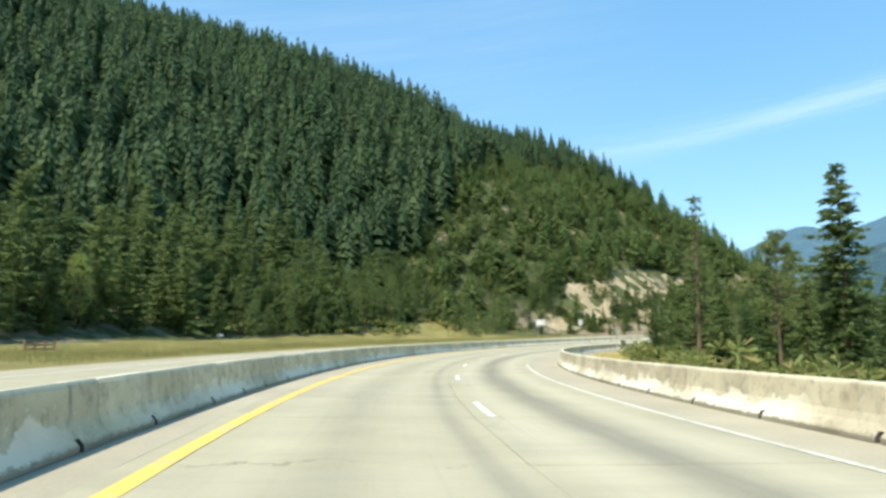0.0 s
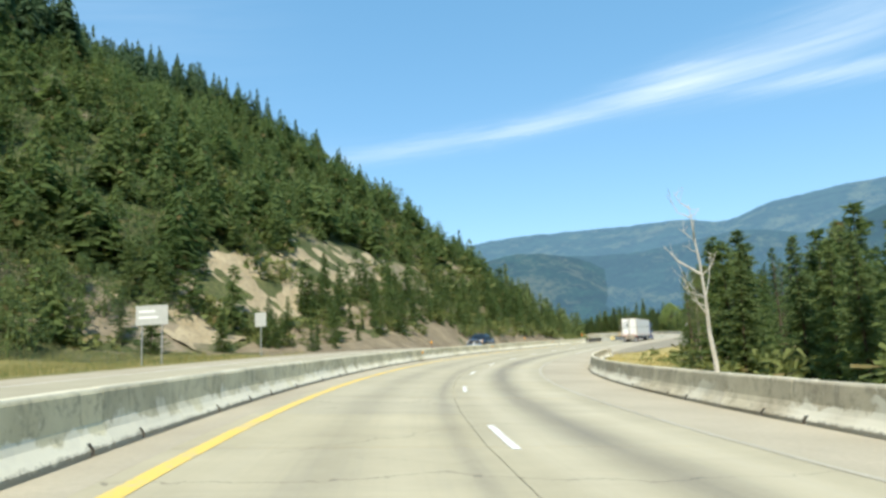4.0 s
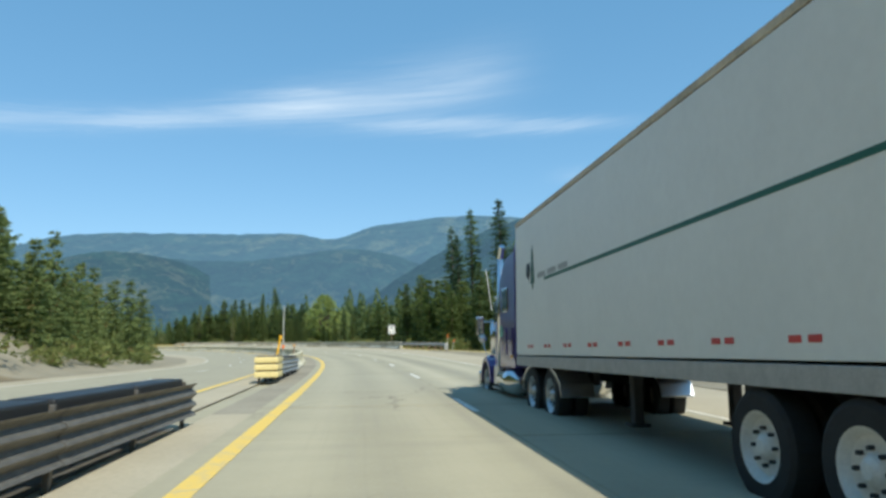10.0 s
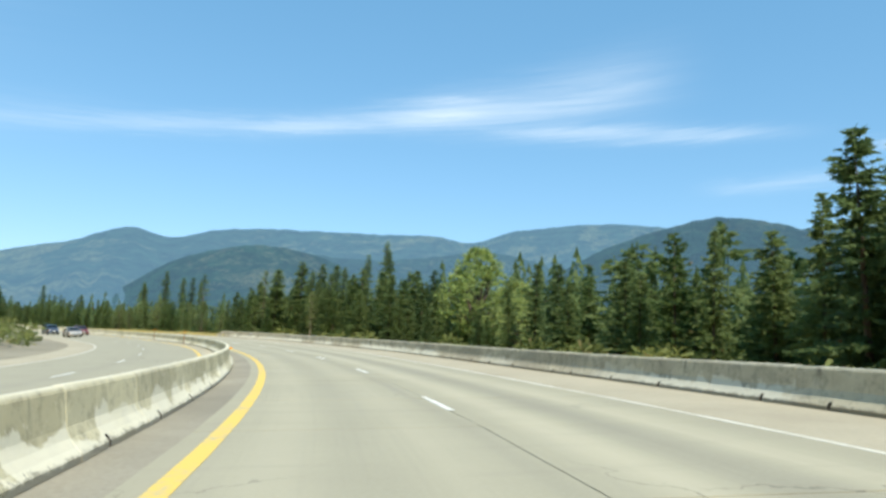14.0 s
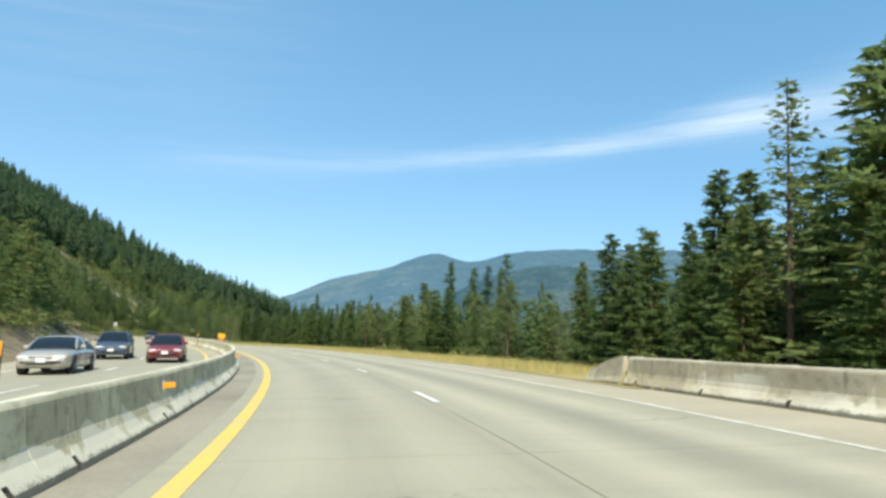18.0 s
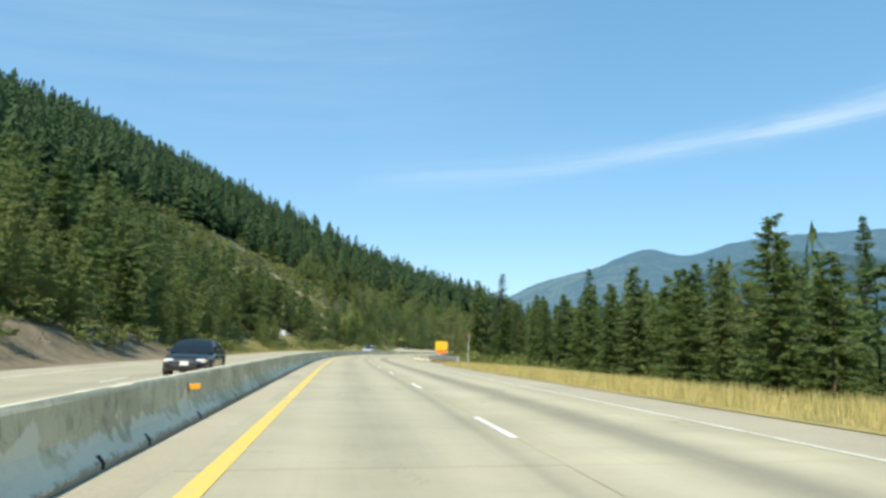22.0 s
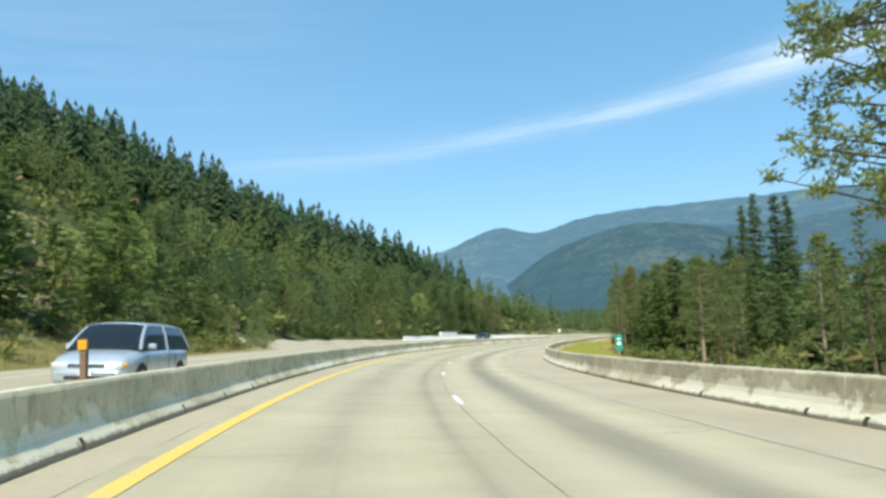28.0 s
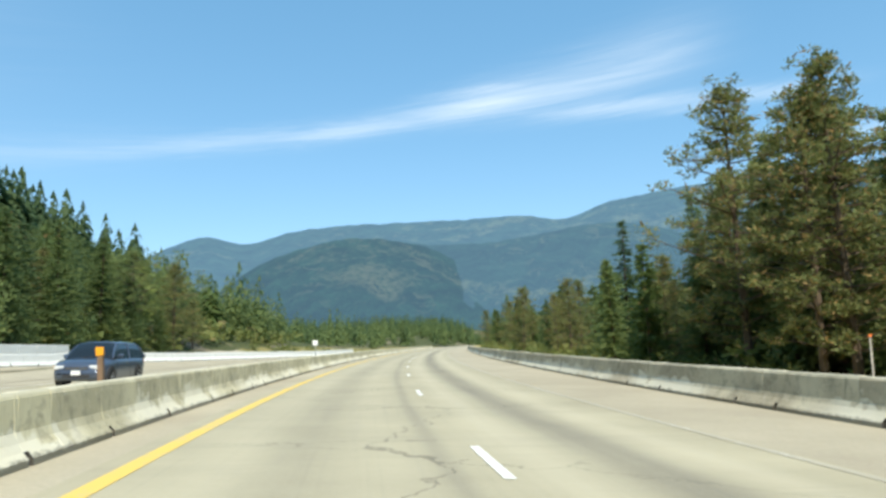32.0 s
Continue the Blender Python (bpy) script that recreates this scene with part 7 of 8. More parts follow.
def fir_badge(bm, cx, cz, w, h, y):
    pts = [(0, 1), (0.28, 0.66), (0.16, 0.66), (0.42, 0.36), (0.24, 0.36), (0.55, 0.06), (0.10, 0.06), (0.10, -0.08), (-0.10, -0.08), (-0.10, 0.06), (-0.55, 0.06), (-0.24, 0.36), (-0.42, 0.36), (-0.16, 0.66), (-0.28, 0.66)]
    ring = [bm.verts.new((cx + px * w, y, cz + pz * h)) for px, pz in pts]
    f = bm.faces.new(ring)
    ex = bmesh.ops.extrude_face_region(bm, geom=[f])
    bmesh.ops.translate(bm, vec=(0, 0.006, 0), verts=[v for v in ex["geom"] if isinstance(v, bmesh.types.BMVert)])
    return bm


def trailer():
    """Box trailer; origin on the ground below the middle of its rear doors, y ahead."""
    root = new("box_trailer")
    tagged(root, "long white box trailer with stained rear doors behind a purple tractor", "trailer")
    W, L, z0, z1 = 2.59, 14.6, 1.02, 4.14
    for sg, nm in ((-1, "side_wall"), (1, "side_wall")):
        side = part(nm, box(bmesh.new(), (0.04, L - 0.12, z1 - z0 - 0.34), (sg * (W / 2 - 0.02), L / 2 + 0.03, (z0 + z1) / 2 + 0.06), 0.008), M_TRAILER, root)
        part("lower_rail", box(bmesh.new(), (0.05, L - 0.12, 0.20), (sg * (W / 2 - 0.022), L / 2 + 0.03, z0 + 0.10), 0.008), M_TRAILERGREY, root, "scuffed grey lower rail")
        part("upper_rail", box(bmesh.new(), (0.05, L - 0.12, 0.09), (sg * (W / 2 - 0.022), L / 2 + 0.03, z1 - 0.045), 0.01), M_TRAILERTAN, root, "brown-stained upper rail")
        part("stripe", box(bmesh.new(), (0.006, L - 2.6, 0.06), (sg * (W / 2 + 0.002), L / 2 - 1.1, 2.68)), M_GREENPRINT, root, "dark green stripe")
        for k in range(11):
            part("tape", box(bmesh.new(), (0.006, 0.16, 0.06), (sg * (W / 2 + 0.004), 0.7 + k * 1.25, z0 + 0.40)), M_REDTAPE, root, "red reflective tape")
            part("tape", box(bmesh.new(), (0.006, 0.16, 0.06), (sg * (W / 2 + 0.004), 0.95 + k * 1.25, z0 + 0.40)), M_REDTAPE, root, "red reflective tape")
        fb = pentagon(bmesh.new(), 0, 0, 0.20, 0.6, 1, 0)
        ob = part("badge", fb, M_BLACK, root, "black arrow badge")
        ob.matrix_basis = pose(sg * (W / 2 + 0.008), L - 1.2, 2.95, 0, 0, 90)
        ob = part("badge", fir_badge(bmesh.new(), 0, 0, 0.28, 0.8, 0), M_GREENPRINT, root, "dark green fir badge")
        ob.matrix_basis = pose(sg * (W / 2 + 0.008), L - 1.55, 2.62, 0, 0, 90)
        for k in range(3):
            part("text_bar", box(bmesh.new(), (0.004, 0.55, 0.10), (sg * (W / 2 + 0.003), L - 2.2 - k * 0.7, 2.78)), M_TRAILERGREY, root)
    part("roof", box(bmesh.new(), (W - 0.06, L - 0.1, 0.03), (0, L / 2 + 0.02, z1 - 0.01), 0.008), M_TRAILER, root)
    part("front_wall", box(bmesh.new(), (W - 0.1, 0.05, z1 - z0), (0, L - 0.03, (z0 + z1) / 2), 0.02), M_TRAILER, root)
    part("floor", box(bmesh.new(), (W - 0.1, L - 0.1, 0.10), (0, L / 2, z0 + 0.05), 0.01), M_CHASSIS, root)
    # rear frame and doors
    for sg in (-1, 1):
        part("corner_post", box(bmesh.new(), (0.075, 0.10, z1 - z0), (sg * (W / 2 - 0.038), 0.05, (z0 + z1) / 2), 0.012), M_TRAILERTAN, root, "rust-stained corner post")
    part("header", box(bmesh.new(), (W - 0.2, 0.10, 0.09), (0, 0.05, z1 - 0.045), 0.01), M_TRAILERTAN, root)
    part("sill", box(bmesh.new(), (W - 0.02, 0.12, 0.20), (0, 0.05, z0 + 0.08), 0.012), M_TRAILERTAN, root, "stained rear sill")
    for sg in (-1, 1):
        dw = W / 2 - 0.115
        door = part("rear_door", box(bmesh.new(), (dw - 0.02, 0.05, z1 - z0 - 0.32), (sg * dw / 2, 0.025, (z0 + z1) / 2 + 0.045), 0.008), M_TRAILER, root, "white rear door")
        for k in range(5):
            part("hinge", box(bmesh.new(), (0.15, 0.03, 0.085), (sg * (W / 2 - 0.10), -0.015, z0 + 0.45 + k * 0.58), 0.006), M_TRAILERTAN, door, "stained steel hinge")
        for f in (0.10, 0.62) if sg > 0 else (0.07, 0.20):
            x = sg * dw * f
            part("lock_rod", tube(bmesh.new(), (x, -0.03, z0 + 0.1), (x, -0.03, z1 - 0.06), 0.021, None, 8), M_TRAILERGREY, door, "grey lock rod")
            for zz in (z0 + 0.35, z0 + 0.95, z0 + 1.7, z1 - 0.35):
                part("rod_guide", box(bmesh.new(), (0.10, 0.05, 0.09), (x, -0.02, zz), 0.006), M_TRAILERGREY, door)
            part("lock_handle", box(bmesh.new(), (0.38, 0.03, 0.04), (x - sg * 0.14, -0.045, z0 + 0.36), 0.006), M_CHASSIS, door)
        part("door_gasket", box(bmesh.new(), (0.05, 0.03, z1 - z0 - 0.35), (sg * 0.028, -0.002, (z0 + z1) / 2 + 0.045), 0.006), M_TRAILERTAN, door)
        for k in range(3):
            part("tape", box(bmesh.new(), (0.22, 0.005, 0.05), (sg * (0.28 + k * 0.36), -0.052 + 0.05, z0 + 0.23)), M_REDTAPE, root)
    bmx, bmw = bmesh.new(), bmesh.new()
    for cx, cz, t in ((-0.74, 3.32, 0.5), (-0.37, 3.08, 2.4), (-0.74, 2.83, 0.0)):
        pentagon(bmx, cx, cz, 0.155, t, 0.8, -0.010)
    for cx, cz, t in ((-0.98, 3.07, 1.1), (-0.50, 3.36, 0.2), (-0.50, 2.80, 0.3)):
        pentagon(bmw, cx, cz, 0.15, t, 0.8, -0.008)
    part("badge", bmx, M_BLACK, root, "three black arrow-shaped plates")
    part("badge", bmw, M_TRAILERPALE, root, "three pale grey arrow-shaped plates")
    part("badge", fir_badge(bmesh.new(), -0.20, 2.84, 0.30, 0.66, -0.014), M_GREENPRINT, root, "dark green fir silhouette")
    for x, w in ((-0.93, 0.30), (-0.58, 0.30), (-0.24, 0.26), (0.28, 0.26), (0.56, 0.22), (0.92, 0.24)):
        part("text_bar", box(bmesh.new(), (w, 0.004, 0.12), (x, -0.006, 2.60)), M_TRAILERPALE, root, "faded grey lettering bar")
    for x, w in ((-0.62, 1.0), (0.62, 1.05)):
        part("stripe", box(bmesh.new(), (w, 0.005, 0.028), (x, -0.006, 2.49)), M_GREENPRINT, root)
    words("OWNER OPERATORS", 0.085, M_GREENPRINT, root, (-0.66, -0.008, 2.41), FACING)
    words("WANTED", 0.08, M_GREENPRINT, root, (-0.66, -0.008, 2.33), FACING)
    for x, w in ((-0.88, 0.16), (-0.68, 0.16), (-0.47, 0.20)):
        part("text_bar", box(bmesh.new(), (w, 0.004, 0.05), (x, -0.006, 2.25)), M_GREENPRINT, root)
    part("text_bar", box(bmesh.new(), (0.24, 0.004, 0.08), (-1.02, -0.006, 1.58)), M_TRAILERPALE, root)
    part("patch", box(bmesh.new(), (0.42, 0.004, 0.07), (-0.82, -0.006, 1.46)), M_REDTAPE, root, "red patch of tape")
    # bumper, lamps, flaps
    for sg in (-1, 1):
        part("bumper_arm", box(bmesh.new(), (0.13, 0.10, 0.50), (sg * 0.62, 0.06, 0.80), 0.01), M_TRAILERTAN, root)
        for k in (0, 1):
            x = sg * (0.84 + k * 0.30)
            lb = part("lamp_box", box(bmesh.new(), (0.24, 0.08, 0.20), (x, 0.02, 0.95), 0.01), M_CHASSIS, root)
            part("tail_lamp", tube(bmesh.new(), (x, -0.02, 0.95), (x, -0.04, 0.95), 0.058, 0.055, 16), M_REDLENS, lb, "round red tail lamp")
        part("mud_flap", box(bmesh.new(), (0.64, 0.015, 0.70), (sg * 0.97, 0.16, 0.50), 0.004), M_RUBBERFLAP, root, "grey rubber mud flap")
        part("flap_bar", box(bmesh.new(), (0.66, 0.05, 0.05), (sg * 0.97, 0.14, 0.86), 0.006), M_STEEL, root)
    part("bumper", box(bmesh.new(), (1.38, 0.10, 0.085), (0, 0.04, 0.55), 0.012), M_TRAILERTAN, root, "rusted bumper bar")
    part("cross_bar", box(bmesh.new(), (1.3, 0.10, 0.12), (0, 0.06, 0.76), 0.01), M_TRAILERTAN, root)
    for sg in (-1, 1):
        part("frame_rail", box(bmesh.new(), (0.12, 6.5, 0.25), (sg * 0.45, 3.6, 0.86), 0.01), M_CHASSIS, root)
    for y, mat in ((0.95, M_RUSTRIM), (2.75, M_WHITERIM), (4.05, M_WHITERIM), (5.35, M_WHITERIM)):
        part("axle", tube(bmesh.new(), (-1.0, y, 0.5), (1.0, y, 0.5), 0.07), M_CHASSIS, root)
        for sg in (-1, 1):
            wheel(root, sg * 1.13, y, 0.50, 0.29, mat, sg)
            wheel(root, sg * 0.80, y, 0.50, 0.27, mat, sg)
    for sg in (-1, 1):
        part("landing_leg", box(bmesh.new(), (0.14, 0.16, 0.80), (sg * 0.75, 9.3, 0.68), 0.01), M_CHASSIS, root)
        part("landing_foot", box(bmesh.new(), (0.28, 0.28, 0.05), (sg * 0.75, 9.3, 0.28), 0.01), M_CHASSIS, root)
    return root


def tractor():
    """Long-nosed sleeper tractor; origin on the ground below the trailer's doors' line."""
    root = new("tractor_unit")
    tagged(root, "purple long-nosed sleeper tractor with chrome stacks", "truck")
    ring = lambda y, hw, z0, z1, r: [(-hw, y, z0), (-hw, y, z1 - r), (-hw + r, y, z1), (hw - r, y, z1), (hw, y, z1 - r), (hw, y, z0)]
    b = 15.15
    part("sleeper", loft(bmesh.new(), [ring(b, 1.20, 0.95, 3.75, 0.12), ring(b + 0.9, 1.22, 0.95, 3.70, 0.16), ring(b + 1.55, 1.22, 0.95, 3.30, 0.22), ring(b + 2.1, 1.20, 0.95, 2.85, 0.25), ring(b + 2.6, 1.15, 0.95, 2.72, 0.25)]), M_PURPLE, root, "deep purple cab and sleeper")
    part("roof_fairing", loft(bmesh.new(), [ring(b - 0.35, 1.10, 3.40, 3.98, 0.10), ring(b + 0.3, 1.10, 3.40, 3.98, 0.12), ring(b + 1.2, 1.0, 3.40, 3.55, 0.08)]), M_LILAC, root, "lilac roof fairing")
    part("bonnet", loft(bmesh.new(), [ring(b + 2.6, 0.80, 1.0, 1.95, 0.2), ring(b + 3.6, 0.72, 1.0, 1.86, 0.22), ring(b + 4.7, 0.62, 0.95, 1.75, 0.22)]), M_PURPLE, root, "purple bonnet")
    part("grille", box(bmesh.new(), (1.05, 0.06, 0.85), (0, b + 4.74, 1.28), 0.02), M_CHROME, root)
    part("front_bumper", box(bmesh.new(), (2.35, 0.14, 0.40), (0, b + 4.95, 0.55), 0.05), M_CHROME, root)
    part("windscreen", box(bmesh.new(), (2.0, 0.03, 0.62), (0, b + 2.62, 2.35), 0.02), M_GLASS, root)
    part("sun_visor", box(bmesh.new(), (2.2, 0.35, 0.04), (0, b + 2.75, 2.76), 0.01), M_CHROME, root)
    for sg in (-1, 1):
        x = sg * 1.225
        fr = part("sleeper_window", box(bmesh.new(), (0.03, 0.62, 0.58), (x, b + 0.95, 2.55), 0.02), M_CHROME, root, "chrome window frame")
        part("pane", box(bmesh.new(), (0.03, 0.54, 0.50), (x + sg * 0.006, b + 0.95, 2.55), 0.02), M_GLASS, fr)
        part("door_window", box(bmesh.new(), (0.03, 0.72, 0.55), (sg * 1.19, b + 2.12, 2.32), 0.02), M_GLASS, root)
        for y in (b + 0.35, b + 1.0):
            d = part("locker_door", box(bmesh.new(), (0.02, 0.42, 0.62), (x + sg * 0.002, y, 1.55), 0.02), M_PURPLE, root)
            part("latch", box(bmesh.new(), (0.02, 0.05, 0.12), (x + sg * 0.014, y + 0.15, 1.55), 0.006), M_CHROME, d)
        part("decal", box(bmesh.new(), (0.004, 0.34, 0.26), (x + sg * 0.012, b + 1.35, 1.80)), M_SIGNGREEN, root, "teal painted flourish")
        part("door_seam", box(bmesh.new(), (0.008, 0.02, 1.6), (sg * 1.21, b + 1.62, 1.75)), M_CHASSIS, root)
        st = part("exhaust_stack", tube(bmesh.new(), (sg * 1.17, b + 1.68, 0.95), (sg * 1.17, b + 1.68, 3.70), 0.085, None, 16), M_CHROME, root, "tall chrome exhaust stack", smooth=True)
        part("stack_elbow", tube(bmesh.new(), (sg * 1.17, b + 1.68, 3.66), (sg * 1.17, b + 1.46, 3.95), 0.085, 0.08, 16), M_CHROME, st)
        part("air_cleaner", tube(bmesh.new(), (sg * 1.02, b + 2.85, 1.25), (sg * 1.02, b + 2.85, 2.15), 0.19, None, 20), M_CHROME, root, "round chrome air cleaner", smooth=True)
        part("fuel_tank", tube(bmesh.new(), (sg * 0.98, b + 0.35, 0.62), (sg * 0.98, b + 1.75, 0.62), 0.31, None, 24), M_CHROME, root, "polished fuel tank", smooth=True)
        part("step_box", box(bmesh.new(), (0.45, 0.62, 0.48), (sg * 0.98, b + 2.15, 0.72), 0.02), M_RIM, root)
        part("step", box(bmesh.new(), (0.40, 0.9, 0.05), (sg * 1.0, b + 2.25, 0.40), 0.01), M_RIM, root)
        fend = loft(bmesh.new(), [[(sg * 0.72, b + 3.75 + 0.70 * math.cos(a), 0.52 + 0.68 * math.sin(a)), (sg * 1.20, b + 3.75 + 0.70 * math.cos(a), 0.50 + 0.66 * math.sin(a)),
                                   (sg * 1.20, b + 3.75 + 0.60 * math.cos(a), 0.50 + 0.56 * math.sin(a)), (sg * 0.72, b + 3.75 + 0.60 * math.cos(a), 0.52 + 0.56 * math.sin(a))] for a in [k / 9 * math.pi for k in range(10)]])
        part("front_fender", fend, M_PURPLE, root, "purple front fender")
        wheel(root, sg * 1.02, b + 3.75, 0.51, 0.29, M_RIM, sg)
        for y in (b - 2.9, b - 1.55):
            wheel(root, sg * 1.07, y, 0.51, 0.28, M_RIM, sg)
            wheel(root, sg * 0.76, y, 0.51, 0.26, M_RIM, sg)
        qf = loft(bmesh.new(), [[(sg * 0.62, b - 2.2 + 1.45 * math.cos(a), 0.55 + 0.60 * math.sin(a)), (sg * 1.22, b - 2.2 + 1.45 * math.cos(a), 0.55 + 0.60 * math.sin(a)),
                                 (sg * 1.22, b - 2.2 + 1.42 * math.cos(a), 0.52 + 0.57 * math.sin(a)), (sg * 0.62, b - 2.2 + 1.42 * math.cos(a), 0.52 + 0.57 * math.sin(a))] for a in [k / 9 * math.pi for k in range(10)]])
        part("rear_fender", qf, M_RIM, root, "pale metal rear fender")
        arm = part("mirror_arm", tube(bmesh.new(), (sg * 1.15, b + 2.7, 2.1), (sg * 1.5, b + 2.85, 2.1), 0.02), M_CHROME, root)
        part("mirror", box(bmesh.new(), (0.22, 0.10, 0.48), (sg * 1.5, b + 2.85, 2.0), 0.04), M_CHROME, arm)
        fm = part("fender_mirror", tube(bmesh.new(), (sg * 1.1, b + 3.9, 1.15), (sg * 1.22, b + 4.05, 1.62), 0.012), M_CHROME, root)
        part("mirror_glass", tube(bmesh.new(), (sg * 1.22, b + 4.06, 1.68), (sg * 1.22, b + 4.0, 1.68), 0.11, None, 16), M_CHROME, fm)
        part("headlamp", tube(bmesh.new(), (sg * 0.85, b + 4.5, 1.1), (sg * 0.85, b + 4.72, 1.1), 0.13, None, 16), M_CHROME, root)
        part("marker_lamp", box(bmesh.new(), (0.02, 0.14, 0.07), (x + sg * 0.01, b + 0.2, 1.2), 0.01), M_AMBER, root, "amber side lamp")
        part("frame_rail", box(bmesh.new(), (0.12, 8.2, 0.28), (sg * 0.42, b + 0.9, 0.85), 0.01), M_CHASSIS, root)
    for k in range(5):
        part("roof_lamp", box(bmesh.new(), (0.12, 0.08, 0.05), ((k - 2) * 0.42, b + 2.5, 2.76), 0.01), M_AMBER, root)
    part("fifth_wheel", box(bmesh.new(), (0.9, 1.0, 0.12), (0, b - 2.2, 1.04), 0.03), M_CHASSIS, root)
    part("antenna", tube(bmesh.new(), (-1.2, b + 2.7, 2.4), (-1.32, b + 2.9, 3.5), 0.008), M_SIGNWHITE, root)
    return root


M_LILAC = car_paint("lilac_paint", (0.30, 0.20, 0.52))
rig = road_pose(222.75, 6.35, 0.006)
trailer().matrix_world = rig
tractor().matrix_world = rig


def car(name, label, paint, L, W, H, bonnet, wind, roof_end, deck, belt, clearance=0.20, wheel_r=0.33, snub=0.72, chrome_front=False):
    """A passenger vehicle facing +y; lengths from the nose backwards as shares of L."""
    root = new(name)
    tagged(root, label, name.split("_")[-1] if name != "pickup_truck" else "pickup")
    y = lambda f: L / 2 - f * L
    hw = W / 2
    nose = belt * snub
    st = np.concatenate([[0, 0.005, 0.013, 0.026, 0.045, 0.07], np.linspace(0.10, 0.92, 22), [0.945, 0.965, 0.982, 0.993, 1.0]])
    top = np.interp(st, [0, 0.012, 0.05, 0.12, wind * 0.92, wind + 0.03, 0.55, deck, 0.965, 0.99, 1.0], [nose - 0.10, nose - 0.01, nose + (bonnet - nose) * 0.55, bonnet * 0.97, bonnet + 0.01, belt, belt + 0.015, belt + 0.01, belt - 0.02, belt - 0.10, belt - 0.22])
    wide = hw * np.interp(st, [0, 0.01, 0.03, 0.07, 0.18, 0.85, 0.95, 0.985, 1.0], [0.70, 0.80, 0.89, 0.95, 1.0, 1.0, 0.965, 0.90, 0.80])
    low = np.interp(st, [0, 0.02, 0.08, 0.93, 1.0], [clearance + 0.12, clearance + 0.03, clearance, clearance, clearance + 0.16])

    def ring(f, w, z0, z1):
        half = [(w * 0.84, z0), (w * 0.96, z0 + 0.05), (w * 0.995, z0 + 0.16), (w, (z0 + z1) / 2), (w * 0.985, z1 - 0.20), (w * 0.955, z1 - 0.09), (w * 0.89, z1 - 0.025), (w * 0.62, z1 + 0.010), (w * 0.25, z1 + 0.022)]
        return [(x, y(f), z) for x, z in half] + [(-x, y(f), z) for x, z in half[::-1]]

    part("body", loft(bmesh.new(), [ring(*q) for q in zip(st, wide, low, top)]), paint, root, smooth=True)
    a, c, e = wind + 0.14, roof_end, min(deck + 0.02, 0.985)
    gs = np.unique(np.concatenate([np.linspace(wind, a, 6), np.linspace(a, c, 9), np.linspace(c, e, 6)]))
    gz = np.interp(gs, [wind, (wind + a) / 2, a, a + 0.06, (a + c) / 2, c - 0.06, c, e], [belt - 0.01, belt + (H - belt) * 0.56, H - 0.05, H - 0.015, H, H - 0.03, H - 0.07, belt - 0.01])

    def house(f, z):
        k = np.clip((z - belt) / (H - belt), 0.0, 1.0)
        b, t = hw * 0.93, hw * (0.93 - 0.19 * k)
        half = [(b, belt - 0.06), (b - (b - t) * 0.5, belt + (z - belt) * 0.55), (t, z - 0.09 * k), (t - 0.05, z - 0.035 * k), (t * 0.6, z), (t * 0.2, z + 0.01)]
        return [(x, y(f), zz) for x, zz in half] + [(-x, y(f), zz) for x, zz in half[::-1]]

    rows = [house(f, z) for f, z in zip(gs, gz)]
    part("cabin_glass", loft(bmesh.new(), rows), M_GLASS, root, "dark tinted windows")
    shell = [[(x * 1.012, yy, zz + 0.008) for x, yy, zz in r[2:10]] + [(x * 0.96, yy, zz - 0.02) for x, yy, zz in r[2:10][::-1]] for r, f in zip(rows, gs) if a - 0.012 <= f <= c + 0.012]
    part("roof", loft(bmesh.new(), shell), paint, root, smooth=True)
    for sg, k in ((1, 2), (-1, 9)):
        for lo, hi in ((wind, a), (c, e)):
            run = [Vector(r[k]) for r, f in zip(rows, gs) if lo - 0.001 <= f <= hi + 0.001]
            pb = bmesh.new()
            for p, q in zip(run, run[1:]):
                tube(pb, p, q, 0.042, None, 8)
            part("pillar", pb, paint, root)
        for f in ((a + c) / 2 - 0.02,):
            r = house(f, float(np.interp(f, gs, gz)))
            i0, i1, i2 = (0, 1, 2) if sg > 0 else (11, 10, 9)
            pb = tube(bmesh.new(), r[i0], r[i1], 0.040, None, 8)
            part("pillar", tube(pb, r[i1], r[i2], 0.040, None, 8), paint, root)
        hz = nose - 0.06 if not chrome_front else nose - 0.10
        hl = part("headlamp", box(bmesh.new(), (W * 0.20, 0.26, 0.15 if not chrome_front else 0.30), (sg * hw * 0.66, y(0.034), hz), 0.055), M_LENS, root, "clear headlamp")
        part("indicator", box(bmesh.new(), (0.09, 0.22, 0.11 if not chrome_front else 0.26), (sg * hw * 0.865, y(0.052), hz), 0.035), M_AMBER, hl, "amber indicator")
        mr = part("side_mirror", box(bmesh.new(), (0.20, 0.11, 0.14), (sg * (hw + 0.07), y(wind + 0.09), belt + 0.07), 0.045), paint, root)
        part("mirror_stalk", box(bmesh.new(), (0.12, 0.06, 0.05), (sg * (hw - 0.02), y(wind + 0.09), belt + 0.02), 0.015), M_CHASSIS, mr)
        for f in (0.19, 0.79):
            well = lathe(bmesh.new(), [(-sg * 0.26, wheel_r * 1.16), (sg * 0.006, wheel_r * 1.16)], (sg * hw, y(f), wheel_r + 0.01), 24)
            part("wheel_arch", well, M_CHASSIS, root)
            wheel(root, sg * (hw - 0.085), y(f), wheel_r, 0.21, M_RIM, sg)
